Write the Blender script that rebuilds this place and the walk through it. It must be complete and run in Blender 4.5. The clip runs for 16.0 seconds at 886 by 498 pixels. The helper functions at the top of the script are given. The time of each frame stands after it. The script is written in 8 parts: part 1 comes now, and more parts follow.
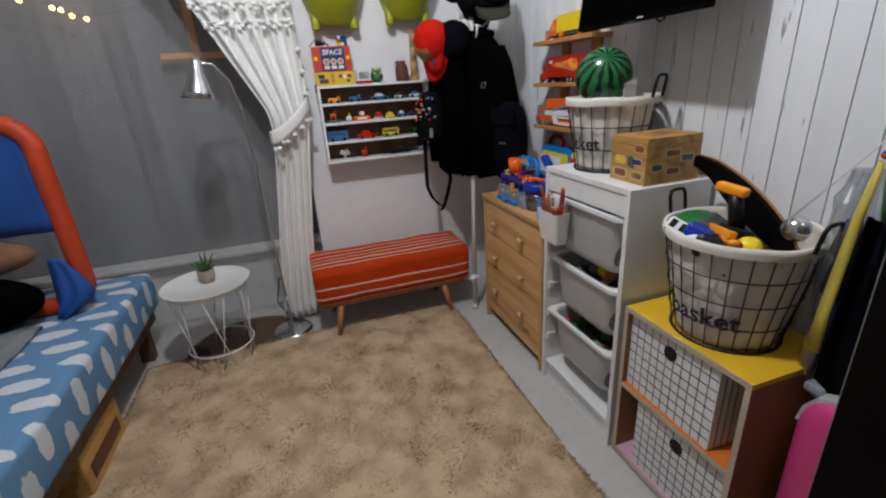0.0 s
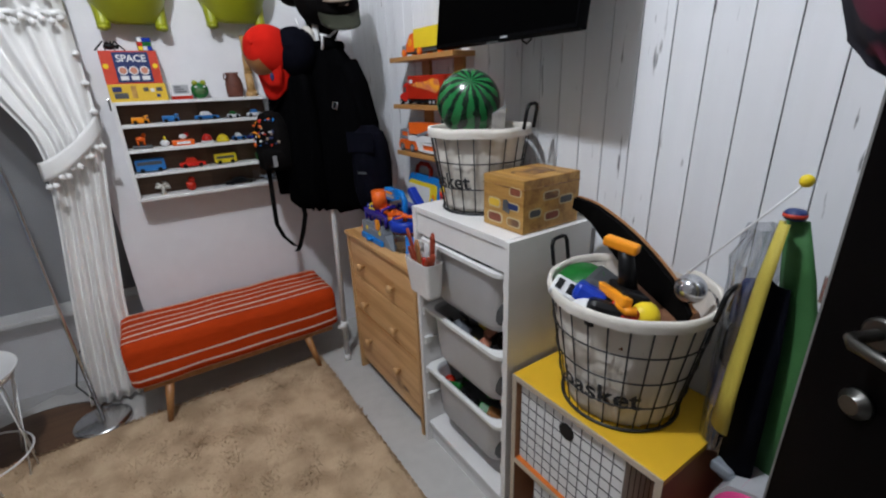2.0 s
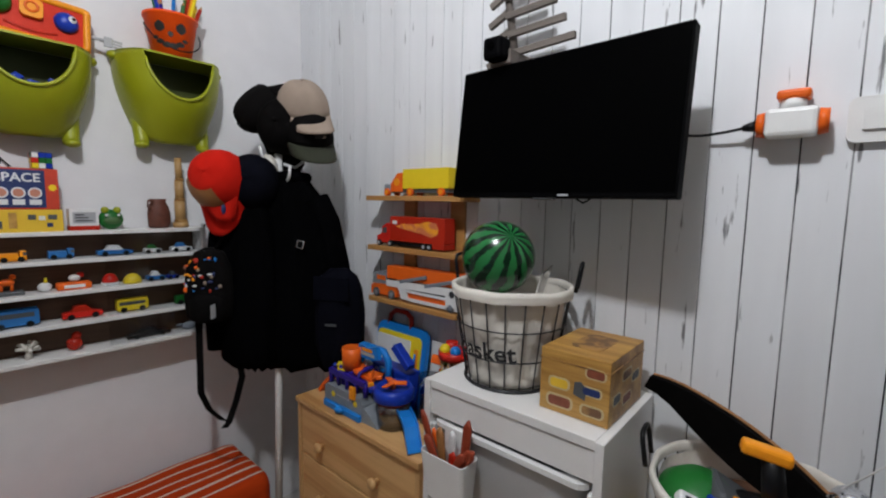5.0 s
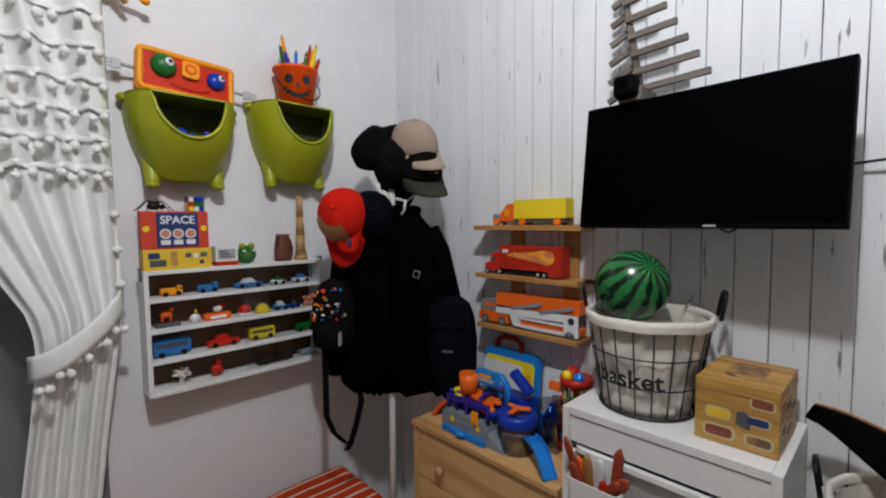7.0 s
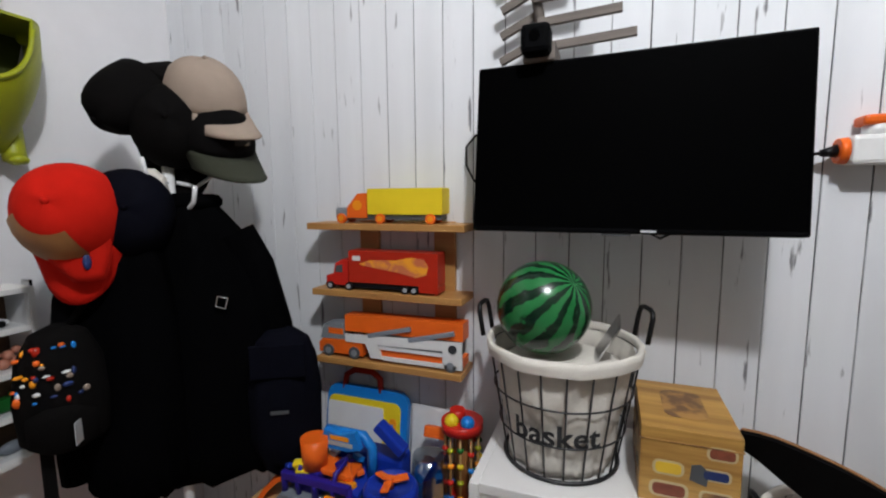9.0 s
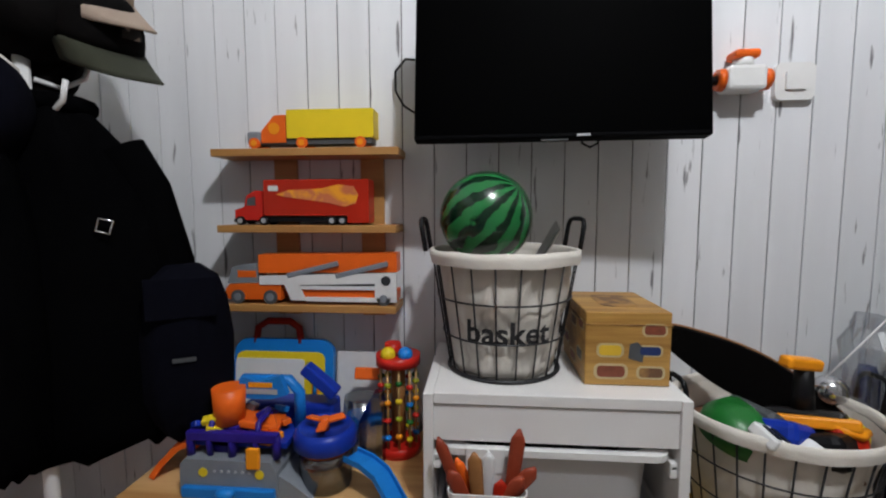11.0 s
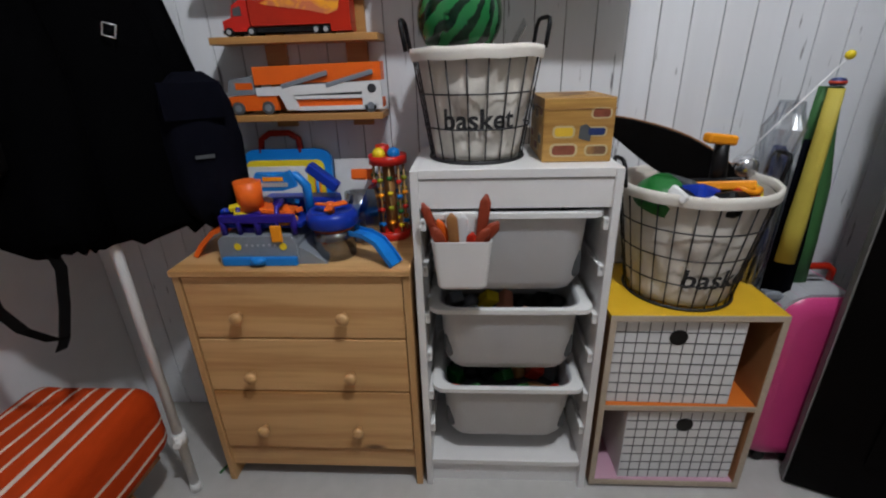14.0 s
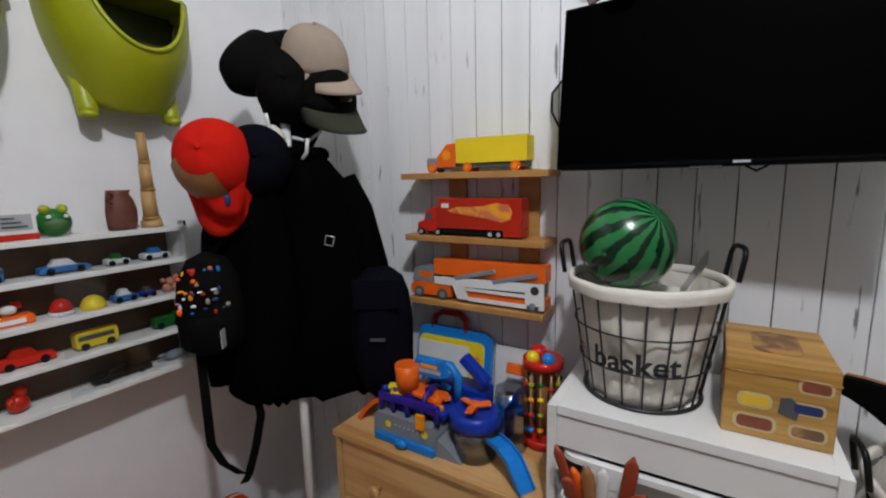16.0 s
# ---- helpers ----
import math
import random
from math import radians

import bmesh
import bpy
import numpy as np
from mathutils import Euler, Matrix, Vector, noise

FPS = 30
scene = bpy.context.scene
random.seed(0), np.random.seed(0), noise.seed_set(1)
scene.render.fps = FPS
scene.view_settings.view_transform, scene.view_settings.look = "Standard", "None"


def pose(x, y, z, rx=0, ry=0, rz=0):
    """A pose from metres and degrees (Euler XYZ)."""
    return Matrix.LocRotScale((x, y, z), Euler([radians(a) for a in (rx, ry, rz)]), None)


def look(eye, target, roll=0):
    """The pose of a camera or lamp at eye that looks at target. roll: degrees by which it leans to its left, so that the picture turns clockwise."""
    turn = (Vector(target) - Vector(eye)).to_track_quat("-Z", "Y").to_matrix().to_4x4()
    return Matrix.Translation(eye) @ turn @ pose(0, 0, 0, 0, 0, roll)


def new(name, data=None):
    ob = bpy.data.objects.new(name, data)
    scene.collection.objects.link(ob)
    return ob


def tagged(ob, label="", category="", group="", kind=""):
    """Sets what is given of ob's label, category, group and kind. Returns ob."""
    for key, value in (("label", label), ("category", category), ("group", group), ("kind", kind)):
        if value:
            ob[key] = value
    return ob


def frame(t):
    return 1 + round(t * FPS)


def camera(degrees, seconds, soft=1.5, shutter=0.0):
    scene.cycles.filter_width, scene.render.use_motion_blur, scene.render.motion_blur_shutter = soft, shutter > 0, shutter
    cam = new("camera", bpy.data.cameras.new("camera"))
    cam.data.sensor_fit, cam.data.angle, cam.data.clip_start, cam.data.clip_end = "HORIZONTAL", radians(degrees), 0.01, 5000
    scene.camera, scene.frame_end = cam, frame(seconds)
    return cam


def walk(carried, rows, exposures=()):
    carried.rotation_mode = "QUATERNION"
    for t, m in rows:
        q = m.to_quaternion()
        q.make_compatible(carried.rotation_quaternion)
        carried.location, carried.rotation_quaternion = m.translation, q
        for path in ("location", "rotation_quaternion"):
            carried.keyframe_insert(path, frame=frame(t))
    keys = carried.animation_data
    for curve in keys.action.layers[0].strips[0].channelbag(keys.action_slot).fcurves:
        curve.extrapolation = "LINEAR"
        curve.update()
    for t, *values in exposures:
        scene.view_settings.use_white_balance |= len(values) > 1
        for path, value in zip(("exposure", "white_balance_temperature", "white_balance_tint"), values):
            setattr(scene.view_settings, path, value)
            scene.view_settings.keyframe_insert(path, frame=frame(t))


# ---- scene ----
cam = camera(90.3, 16.0, soft=2.1)
PATH = [
    (0, (0.76, 0.705, 1.267), (1.32, 2.486, 0.55), -3.8),
    (0.5, (0.791, 0.732, 1.247), (1.329, 2.453, 0.382), -4.4),
    (1, (0.844, 0.785, 1.26), (1.445, 2.478, 0.38), -5.1),
    (1.5, (0.922, 0.889, 1.289), (1.797, 2.469, 0.429), -3.7),
    (2, (0.971, 0.972, 1.299), (2.005, 2.532, 0.594), -2.1),
    (2.5, (0.992, 1.05, 1.335), (2.224, 2.517, 0.759), -0.8),
    (3, (0.991, 1.108, 1.353), (2.352, 2.509, 0.92), 0.7),
    (3.5, (0.976, 1.199, 1.368), (2.376, 2.583, 1.016), 1.2),
    (4, (0.939, 1.287, 1.368), (2.368, 2.658, 1.084), 1.5),
    (4.2, (0.926, 1.319, 1.37), (2.374, 2.674, 1.105), 1.6),
    (6.3, (0.682, 1.548, 1.413), (2.202, 2.84, 1.267), -0.1),
    (6.5, (0.654, 1.562, 1.42), (2.135, 2.899, 1.271), -0.2),
    (7, (0.657, 1.569, 1.415), (2.041, 3.007, 1.288), -0.6),
    (7.5, (0.719, 1.62, 1.411), (2.087, 3.074, 1.296), -0.8),
    (8, (0.845, 1.73, 1.426), (2.244, 3.154, 1.306), -1.4),
    (8.5, (0.917, 1.838, 1.423), (2.579, 2.941, 1.279), -1.5),
    (8.7, (0.921, 1.878, 1.469), (2.695, 2.773, 1.24), -1.3),
    (10.8, (0.903, 2.057, 1.275), (2.892, 2.243, 1.174), -0.3),
    (11, (0.903, 2.059, 1.259), (2.889, 2.221, 1.081), -0.1),
    (11.5, (0.896, 2.04, 1.236), (2.864, 2.167, 0.906), -0.1),
    (12, (0.861, 2.036, 1.218), (2.796, 2.128, 0.723), -0.3),
    (12.5, (0.809, 2.029, 1.192), (2.724, 2.122, 0.622), -0.9),
    (13, (0.759, 2.026, 1.159), (2.648, 2.131, 0.508), -1.1),
    (13.5, (0.729, 2.026, 1.141), (2.58, 2.135, 0.392), -1.5),
    (14, (0.714, 2.027, 1.151), (2.553, 2.146, 0.373), -1.8),
    (14.5, (0.684, 2.007, 1.216), (2.575, 2.149, 0.581), -2.0),
    (15, (0.686, 1.986, 1.261), (2.584, 2.329, 0.734), -2.3),
    (15.5, (0.761, 1.925, 1.318), (2.562, 2.696, 0.912), -2.2),
    (16, (0.852, 1.895, 1.382), (2.527, 2.94, 1.065), -1.4),
]
walk(cam, [(t, look(eye, target, roll)) for t, eye, target, roll in PATH],
     exposures=[(0, 0.05, 6450, 10), (1, -0.02, 6350, 10), (1.5, 0.10, 6300, 10), (2.3, 0.16, 6150, 10), (3.2, 0.12, 6250, 10), (4, -0.14, 6450, 10), (6.5, -0.25, 6500, 10), (7.5, -0.20, 6550, 10), (8.5, -0.08, 6500, 10), (11, -0.10, 6500, 10), (12.5, -0.04, 6420, 10), (14, -0.02, 6350, 10), (15, -0.04, 6220, 10), (15.5, -0.10, 6400, 10), (16, -0.12, 6500, 10)])

# ---------------------------------------------------------------- light
world = bpy.data.worlds.new("night")
scene.world = world
world.use_nodes = True
world.node_tree.nodes["Background"].inputs["Color"].default_value = (0.5, 0.6, 0.8, 1)
world.node_tree.nodes["Background"].inputs["Strength"].default_value = 0.0005
LAMP = (0.76, 1.67, 2.63)
bulb = bpy.data.lights.new("bulb", "POINT")
bulb.energy, bulb.color, bulb.shadow_soft_size = 78, (0.94, 0.965, 1.0), 0.05
new("bulb", bulb).location = LAMP

# ---------------------------------------------------------------- materials
def nodes_of(name):
    m = bpy.data.materials.new(name)
    m.use_nodes = True
    t = m.node_tree
    return m, t.nodes, t.links, t.nodes["Principled BSDF"]


def rgb(c):
    return (c[0], c[1], c[2], 1)


def mat(name, color, rough=0.6, var=0.12, scale=30, bump=0.0, bscale=200, metal=0.0, stretch=(1, 1, 1), spec=0.5, sheen=0.0, coat=0.0):
    """A painted or plain surface: two scales of variation, gloss variation and fine relief."""
    m, n, l, p = nodes_of(name)
    tc = n.new("ShaderNodeTexCoord")
    mp = n.new("ShaderNodeMapping")
    mp.inputs["Scale"].default_value = stretch
    l.new(tc.outputs["Object"], mp.inputs["Vector"])
    a = n.new("ShaderNodeTexNoise")
    a.inputs["Scale"].default_value, a.inputs["Detail"].default_value = scale, 6
    b = n.new("ShaderNodeTexNoise")
    b.inputs["Scale"].default_value, b.inputs["Detail"].default_value = scale / 9, 3
    for q in (a, b):
        l.new(mp.outputs["Vector"], q.inputs["Vector"])
    add = n.new("ShaderNodeMath")
    l.new(a.outputs["Fac"], add.inputs[0])
    l.new(b.outputs["Fac"], add.inputs[1])
    mr = n.new("ShaderNodeMapRange")
    mr.inputs["From Min"].default_value, mr.inputs["From Max"].default_value = 0.65, 1.35
    l.new(add.outputs[0], mr.inputs["Value"])
    mix = n.new("ShaderNodeMix")
    mix.data_type = "RGBA"
    mix.inputs[6].default_value = rgb([max(0, c * (1 - var)) for c in color])
    mix.inputs[7].default_value = rgb([min(1, c * (1 + var)) for c in color])
    l.new(mr.outputs[0], mix.inputs[0])
    l.new(mix.outputs[2], p.inputs["Base Color"])
    mr2 = n.new("ShaderNodeMapRange")
    mr2.inputs["To Min"].default_value, mr2.inputs["To Max"].default_value = max(0.02, rough - 0.08), min(1, rough + 0.08)
    l.new(b.outputs["Fac"], mr2.inputs["Value"])
    l.new(mr2.outputs[0], p.inputs["Roughness"])
    p.inputs["Metallic"].default_value = metal
    p.inputs["Specular IOR Level"].default_value = spec
    if sheen:
        p.inputs["Sheen Weight"].default_value = sheen
    if coat:
        p.inputs["Coat Weight"].default_value = coat
    if bump:
        c = n.new("ShaderNodeTexNoise")
        c.inputs["Scale"].default_value, c.inputs["Detail"].default_value = bscale, 4
        l.new(mp.outputs["Vector"], c.inputs["Vector"])
        bp = n.new("ShaderNodeBump")
        bp.inputs["Strength"].default_value, bp.inputs["Distance"].default_value = bump, 0.002
        l.new(c.outputs["Fac"], bp.inputs["Height"])
        l.new(bp.outputs[0], p.inputs["Normal"])
    return m


def wood(name, light, dark, along="y", scale=1.0, rough=0.45, knots=True, lo=0.32, hi=0.66):
    m, n, l, p = nodes_of(name)
    tc = n.new("ShaderNodeTexCoord")
    oi = n.new("ShaderNodeObjectInfo")
    off = n.new("ShaderNodeVectorMath")
    off.operation = "ADD"
    mul = n.new("ShaderNodeMath")
    mul.operation, mul.inputs[1].default_value = "MULTIPLY", 7.0
    l.new(oi.outputs["Random"], mul.inputs[0])
    l.new(tc.outputs["Object"], off.inputs[0])
    l.new(mul.outputs[0], off.inputs[1])
    mp = n.new("ShaderNodeMapping")
    k = {"x": (0.06, 1, 1), "y": (1, 0.06, 1), "z": (1, 1, 0.06)}[along]
    mp.inputs["Scale"].default_value = [q * scale for q in k]
    l.new(off.outputs[0], mp.inputs["Vector"])
    a = n.new("ShaderNodeTexNoise")
    a.inputs["Scale"].default_value, a.inputs["Detail"].default_value, a.inputs["Distortion"].default_value = 26, 5, 0.6
    b = n.new("ShaderNodeTexNoise")
    b.inputs["Scale"].default_value, b.inputs["Detail"].default_value = 150, 4
    for q in (a, b):
        l.new(mp.outputs["Vector"], q.inputs["Vector"])
    ramp = n.new("ShaderNodeValToRGB")
    ramp.color_ramp.elements[0].position, ramp.color_ramp.elements[1].position = lo, hi
    ramp.color_ramp.elements[0].color, ramp.color_ramp.elements[1].color = rgb(dark), rgb(light)
    add = n.new("ShaderNodeMix")
    add.data_type, add.inputs[0].default_value = "FLOAT", 0.28
    l.new(a.outputs["Fac"], add.inputs[2])
    l.new(b.outputs["Fac"], add.inputs[3])
    l.new(add.outputs[0], ramp.inputs["Fac"])
    last = ramp.outputs["Color"]
    if knots:
        mk = n.new("ShaderNodeMapping")
        mk.inputs["Scale"].default_value = [{0.06: 0.45}.get(q, q) for q in k]
        l.new(off.outputs[0], mk.inputs["Vector"])
        v = n.new("ShaderNodeTexVoronoi")
        v.inputs["Scale"].default_value = 7.5
        l.new(mk.outputs["Vector"], v.inputs["Vector"])
        r2 = n.new("ShaderNodeMapRange")
        r2.inputs["From Min"].default_value, r2.inputs["From Max"].default_value = 0.05, 0.13
        l.new(v.outputs["Distance"], r2.inputs["Value"])
        km = n.new("ShaderNodeMix")
        km.data_type = "RGBA"
        km.inputs[6].default_value = rgb([c * 0.35 for c in dark])
        l.new(r2.outputs[0], km.inputs[0])
        l.new(last, km.inputs[7])
        last = km.outputs[2]
    l.new(last, p.inputs["Base Color"])
    p.inputs["Roughness"].default_value = rough
    bp = n.new("ShaderNodeBump")
    bp.inputs["Strength"].default_value, bp.inputs["Distance"].default_value = 0.25, 0.001
    l.new(b.outputs["Fac"], bp.inputs["Height"])
    l.new(bp.outputs[0], p.inputs["Normal"])
    return m


def plank_paint(name):
    """Whitewashed boards: long scratches and chips where grey wood shows through."""
    m, n, l, p = nodes_of(name)
    tc = n.new("ShaderNodeTexCoord")
    oi = n.new("ShaderNodeObjectInfo")
    mul = n.new("ShaderNodeMath")
    mul.operation, mul.inputs[1].default_value = "MULTIPLY", 31.0
    l.new(oi.outputs["Random"], mul.inputs[0])
    off = n.new("ShaderNodeVectorMath")
    l.new(tc.outputs["Object"], off.inputs[0])
    l.new(mul.outputs[0], off.inputs[1])
    mp = n.new("ShaderNodeMapping")
    mp.inputs["Scale"].default_value = (1, 1, 0.13)
    l.new(off.outputs[0], mp.inputs["Vector"])
    a = n.new("ShaderNodeTexNoise")
    a.inputs["Scale"].default_value, a.inputs["Detail"].default_value = 60, 8
    l.new(mp.outputs["Vector"], a.inputs["Vector"])
    ramp = n.new("ShaderNodeValToRGB")
    ramp.color_ramp.elements[0].position, ramp.color_ramp.elements[1].position = 0.275, 0.335
    ramp.color_ramp.elements[0].color, ramp.color_ramp.elements[1].color = (0.19, 0.19, 0.20, 1), (0.77, 0.785, 0.81, 1)
    l.new(a.outputs["Fac"], ramp.inputs["Fac"])
    b = n.new("ShaderNodeTexNoise")
    b.inputs["Scale"].default_value, b.inputs["Detail"].default_value = 9, 4
    l.new(mp.outputs["Vector"], b.inputs["Vector"])
    mr = n.new("ShaderNodeMapRange")
    mr.inputs["From Min"].default_value, mr.inputs["From Max"].default_value = 0.3, 0.7
    mr.inputs["To Min"].default_value, mr.inputs["To Max"].default_value = 0.9, 1.03
    l.new(b.outputs["Fac"], mr.inputs["Value"])
    mx = n.new("ShaderNodeMix")
    mx.data_type, mx.blend_type, mx.inputs[0].default_value = "RGBA", "MULTIPLY", 1.0
    l.new(ramp.outputs["Color"], mx.inputs[6])
    l.new(mr.outputs[0], mx.inputs[7])
    l.new(mx.outputs[2], p.inputs["Base Color"])
    p.inputs["Roughness"].default_value = 0.6
    bp = n.new("ShaderNodeBump")
    bp.inputs["Strength"].default_value, bp.inputs["Distance"].default_value = 0.2, 0.0015
    l.new(a.outputs["Fac"], bp.inputs["Height"])
    l.new(bp.outputs[0], p.inputs["Normal"])
    return m


def two_tone(name, c0, c1, scale, lo, hi, rough=0.6, stretch=(1, 1, 1), bump=0.0, detail=2, distortion=0.0):
    """Two colours parted by noise."""
    m, n, l, p = nodes_of(name)
    tc = n.new("ShaderNodeTexCoord")
    mp = n.new("ShaderNodeMapping")
    mp.inputs["Scale"].default_value = stretch
    l.new(tc.outputs["Object"], mp.inputs["Vector"])
    a = n.new("ShaderNodeTexNoise")
    a.inputs["Scale"].default_value, a.inputs["Detail"].default_value, a.inputs["Distortion"].default_value = scale, detail, distortion
    l.new(mp.outputs["Vector"], a.inputs["Vector"])
    ramp = n.new("ShaderNodeValToRGB")
    ramp.color_ramp.elements[0].position, ramp.color_ramp.elements[1].position = lo, hi
    ramp.color_ramp.elements[0].color, ramp.color_ramp.elements[1].color = rgb(c0), rgb(c1)
    l.new(a.outputs["Fac"], ramp.inputs["Fac"])
    l.new(ramp.outputs["Color"], p.inputs["Base Color"])
    p.inputs["Roughness"].default_value = rough
    if bump:
        bp = n.new("ShaderNodeBump")
        bp.inputs["Strength"].default_value, bp.inputs["Distance"].default_value = bump, 0.003
        l.new(a.outputs["Fac"], bp.inputs["Height"])
        l.new(bp.outputs[0], p.inputs["Normal"])
    return m


def melon_skin():
    m, n, l, p = nodes_of("melon_skin")
    tc = n.new("ShaderNodeTexCoord")
    sp = n.new("ShaderNodeSeparateXYZ")
    l.new(tc.outputs["Object"], sp.inputs[0])
    at = n.new("ShaderNodeMath")
    at.operation = "ARCTAN2"
    l.new(sp.outputs["X"], at.inputs[0])
    l.new(sp.outputs["Y"], at.inputs[1])
    nz = n.new("ShaderNodeTexNoise")
    nz.inputs["Scale"].default_value, nz.inputs["Detail"].default_value = 32, 3
    l.new(tc.outputs["Object"], nz.inputs["Vector"])
    ma = n.new("ShaderNodeMath")
    ma.operation, ma.inputs[1].default_value = "MULTIPLY_ADD", 13.0
    l.new(at.outputs[0], ma.inputs[0])
    m2 = n.new("ShaderNodeMath")
    m2.operation, m2.inputs[1].default_value = "MULTIPLY", 5.0
    l.new(nz.outputs["Fac"], m2.inputs[0])
    l.new(m2.outputs[0], ma.inputs[2])
    sn = n.new("ShaderNodeMath")
    sn.operation = "SINE"
    l.new(ma.outputs[0], sn.inputs[0])
    ramp = n.new("ShaderNodeValToRGB")
    ramp.color_ramp.elements[0].position, ramp.color_ramp.elements[1].position = 0.42, 0.55
    ramp.color_ramp.elements[0].color, ramp.color_ramp.elements[1].color = (0.003, 0.022, 0.009, 1), (0.018, 0.15, 0.042, 1)
    mr = n.new("ShaderNodeMapRange")
    mr.inputs["From Min"].default_value = -1
    l.new(sn.outputs[0], mr.inputs["Value"])
    l.new(mr.outputs[0], ramp.inputs["Fac"])
    l.new(ramp.outputs["Color"], p.inputs["Base Color"])
    p.inputs["Roughness"].default_value = 0.22
    return m


def cloud_sheet():
    """Blue cotton printed with rows of long white clouds."""
    m, n, l, p = nodes_of("blue_sheet_with_clouds")

    def op(kind, a, b=None):
        q = n.new("ShaderNodeMath")
        q.operation = kind
        for i, v in enumerate((a, b)):
            if v is None:
                continue
            if isinstance(v, (int, float)):
                q.inputs[i].default_value = v
            else:
                l.new(v, q.inputs[i])
        return q.outputs[0]

    tc = n.new("ShaderNodeTexCoord")
    sp = n.new("ShaderNodeSeparateXYZ")
    l.new(tc.outputs["Object"], sp.inputs[0])
    row = op("MULTIPLY", sp.outputs["Y"], 1 / 0.115)
    shift = op("MULTIPLY", op("FLOOR", row), 0.43)
    along = op("ADD", op("MULTIPLY", op("SUBTRACT", sp.outputs["X"], sp.outputs["Z"]), 1 / 0.205), shift)
    fy = op("SUBTRACT", op("FRACT", row), 0.5)
    fx_ = op("SUBTRACT", op("FRACT", along), 0.5)
    nz = n.new("ShaderNodeTexNoise")
    nz.inputs["Scale"].default_value, nz.inputs["Detail"].default_value = 28, 2
    l.new(tc.outputs["Object"], nz.inputs["Vector"])
    d = op("ADD", op("POWER", op("MULTIPLY", fx_, 2.7), 2.0), op("POWER", op("MULTIPLY", fy, 3.4), 2.0))
    d = op("ADD", d, op("MULTIPLY", op("SUBTRACT", nz.outputs["Fac"], 0.5), 1.5))
    ramp = n.new("ShaderNodeValToRGB")
    ramp.color_ramp.elements[0].position, ramp.color_ramp.elements[1].position = 0.88, 0.96
    ramp.color_ramp.elements[0].color, ramp.color_ramp.elements[1].color = (0.56, 0.59, 0.62, 1), (0.105, 0.225, 0.385, 1)
    l.new(d, ramp.inputs["Fac"])
    l.new(ramp.outputs["Color"], p.inputs["Base Color"])
    p.inputs["Roughness"].default_value = 0.9
    wv = n.new("ShaderNodeTexNoise")
    wv.inputs["Scale"].default_value = 300
    l.new(tc.outputs["Object"], wv.inputs["Vector"])
    bp = n.new("ShaderNodeBump")
    bp.inputs["Strength"].default_value, bp.inputs["Distance"].default_value = 0.3, 0.001
    l.new(wv.outputs["Fac"], bp.inputs["Height"])
    l.new(bp.outputs[0], p.inputs["Normal"])
    return m


def sheer_cloth():
    m, n, l, p = nodes_of("sheer_cloth")
    out = n["Material Output"]
    tr = n.new("ShaderNodeBsdfTransparent")
    tl = n.new("ShaderNodeBsdfTranslucent")
    df = n.new("ShaderNodeBsdfDiffuse")
    df.inputs["Color"].default_value = (0.62, 0.62, 0.63, 1)
    tl.inputs["Color"].default_value = (0.5, 0.5, 0.5, 1)
    tc = n.new("ShaderNodeTexCoord")
    nz = n.new("ShaderNodeTexNoise")
    nz.inputs["Scale"].default_value = 6
    l.new(tc.outputs["Object"], nz.inputs["Vector"])
    mr = n.new("ShaderNodeMapRange")
    mr.inputs["To Min"].default_value, mr.inputs["To Max"].default_value = 0.22, 0.32
    l.new(nz.outputs["Fac"], mr.inputs["Value"])
    a = n.new("ShaderNodeMixShader")
    a.inputs[0].default_value = 0.35
    l.new(df.outputs[0], a.inputs[1])
    l.new(tl.outputs[0], a.inputs[2])
    b = n.new("ShaderNodeMixShader")
    l.new(mr.outputs[0], b.inputs[0])
    l.new(tr.outputs[0], b.inputs[1])
    l.new(a.outputs[0], b.inputs[2])
    l.new(b.outputs[0], out.inputs["Surface"])
    return m


def glass_pane(name, tint=(1, 1, 1), rough=0.02, clear=0.9):
    m, n, l, p = nodes_of(name)
    out = n["Material Output"]
    tr = n.new("ShaderNodeBsdfTransparent")
    tr.inputs["Color"].default_value = rgb(tint)
    gl = n.new("ShaderNodeBsdfGlossy")
    gl.inputs["Roughness"].default_value = rough
    b = n.new("ShaderNodeMixShader")
    b.inputs[0].default_value = 1 - clear
    l.new(tr.outputs[0], b.inputs[1])
    l.new(gl.outputs[0], b.inputs[2])
    l.new(b.outputs[0], out.inputs["Surface"])
    return m


def glow(name, color, strength):
    m, n, l, p = nodes_of(name)
    p.inputs["Base Color"].default_value = rgb(color)
    p.inputs["Emission Color"].default_value = rgb(color)
    p.inputs["Emission Strength"].default_value = strength
    return m


M = {}
M["wall"] = mat("wall_paint", (0.74, 0.735, 0.75), 0.75, 0.04, 14, 0.15, 120)
M["plank"] = plank_paint("plank_paint")
M["groove"] = two_tone("groove", (0.02, 0.02, 0.024), (0.42, 0.42, 0.43), 24, 0.45, 0.64, 0.9, (1, 1, 0.22), detail=6)
# for the unseen walls: tone chosen to set how much light bounces back
M["backwall"] = mat("wall_paint_toned_for_bounce", (0.42, 0.40, 0.38), 0.8, 0.05, 12, 0.1, 90)
# grey rather than white, so the unseen ceiling fills the shadows less
M["ceil"] = mat("ceiling_paint_greyed_for_bounce", (0.52, 0.52, 0.51), 0.85, 0.03, 10)
M["floor"] = mat("floor_vinyl", (0.47, 0.46, 0.44), 0.42, 0.08, 22, 0.08, 90)
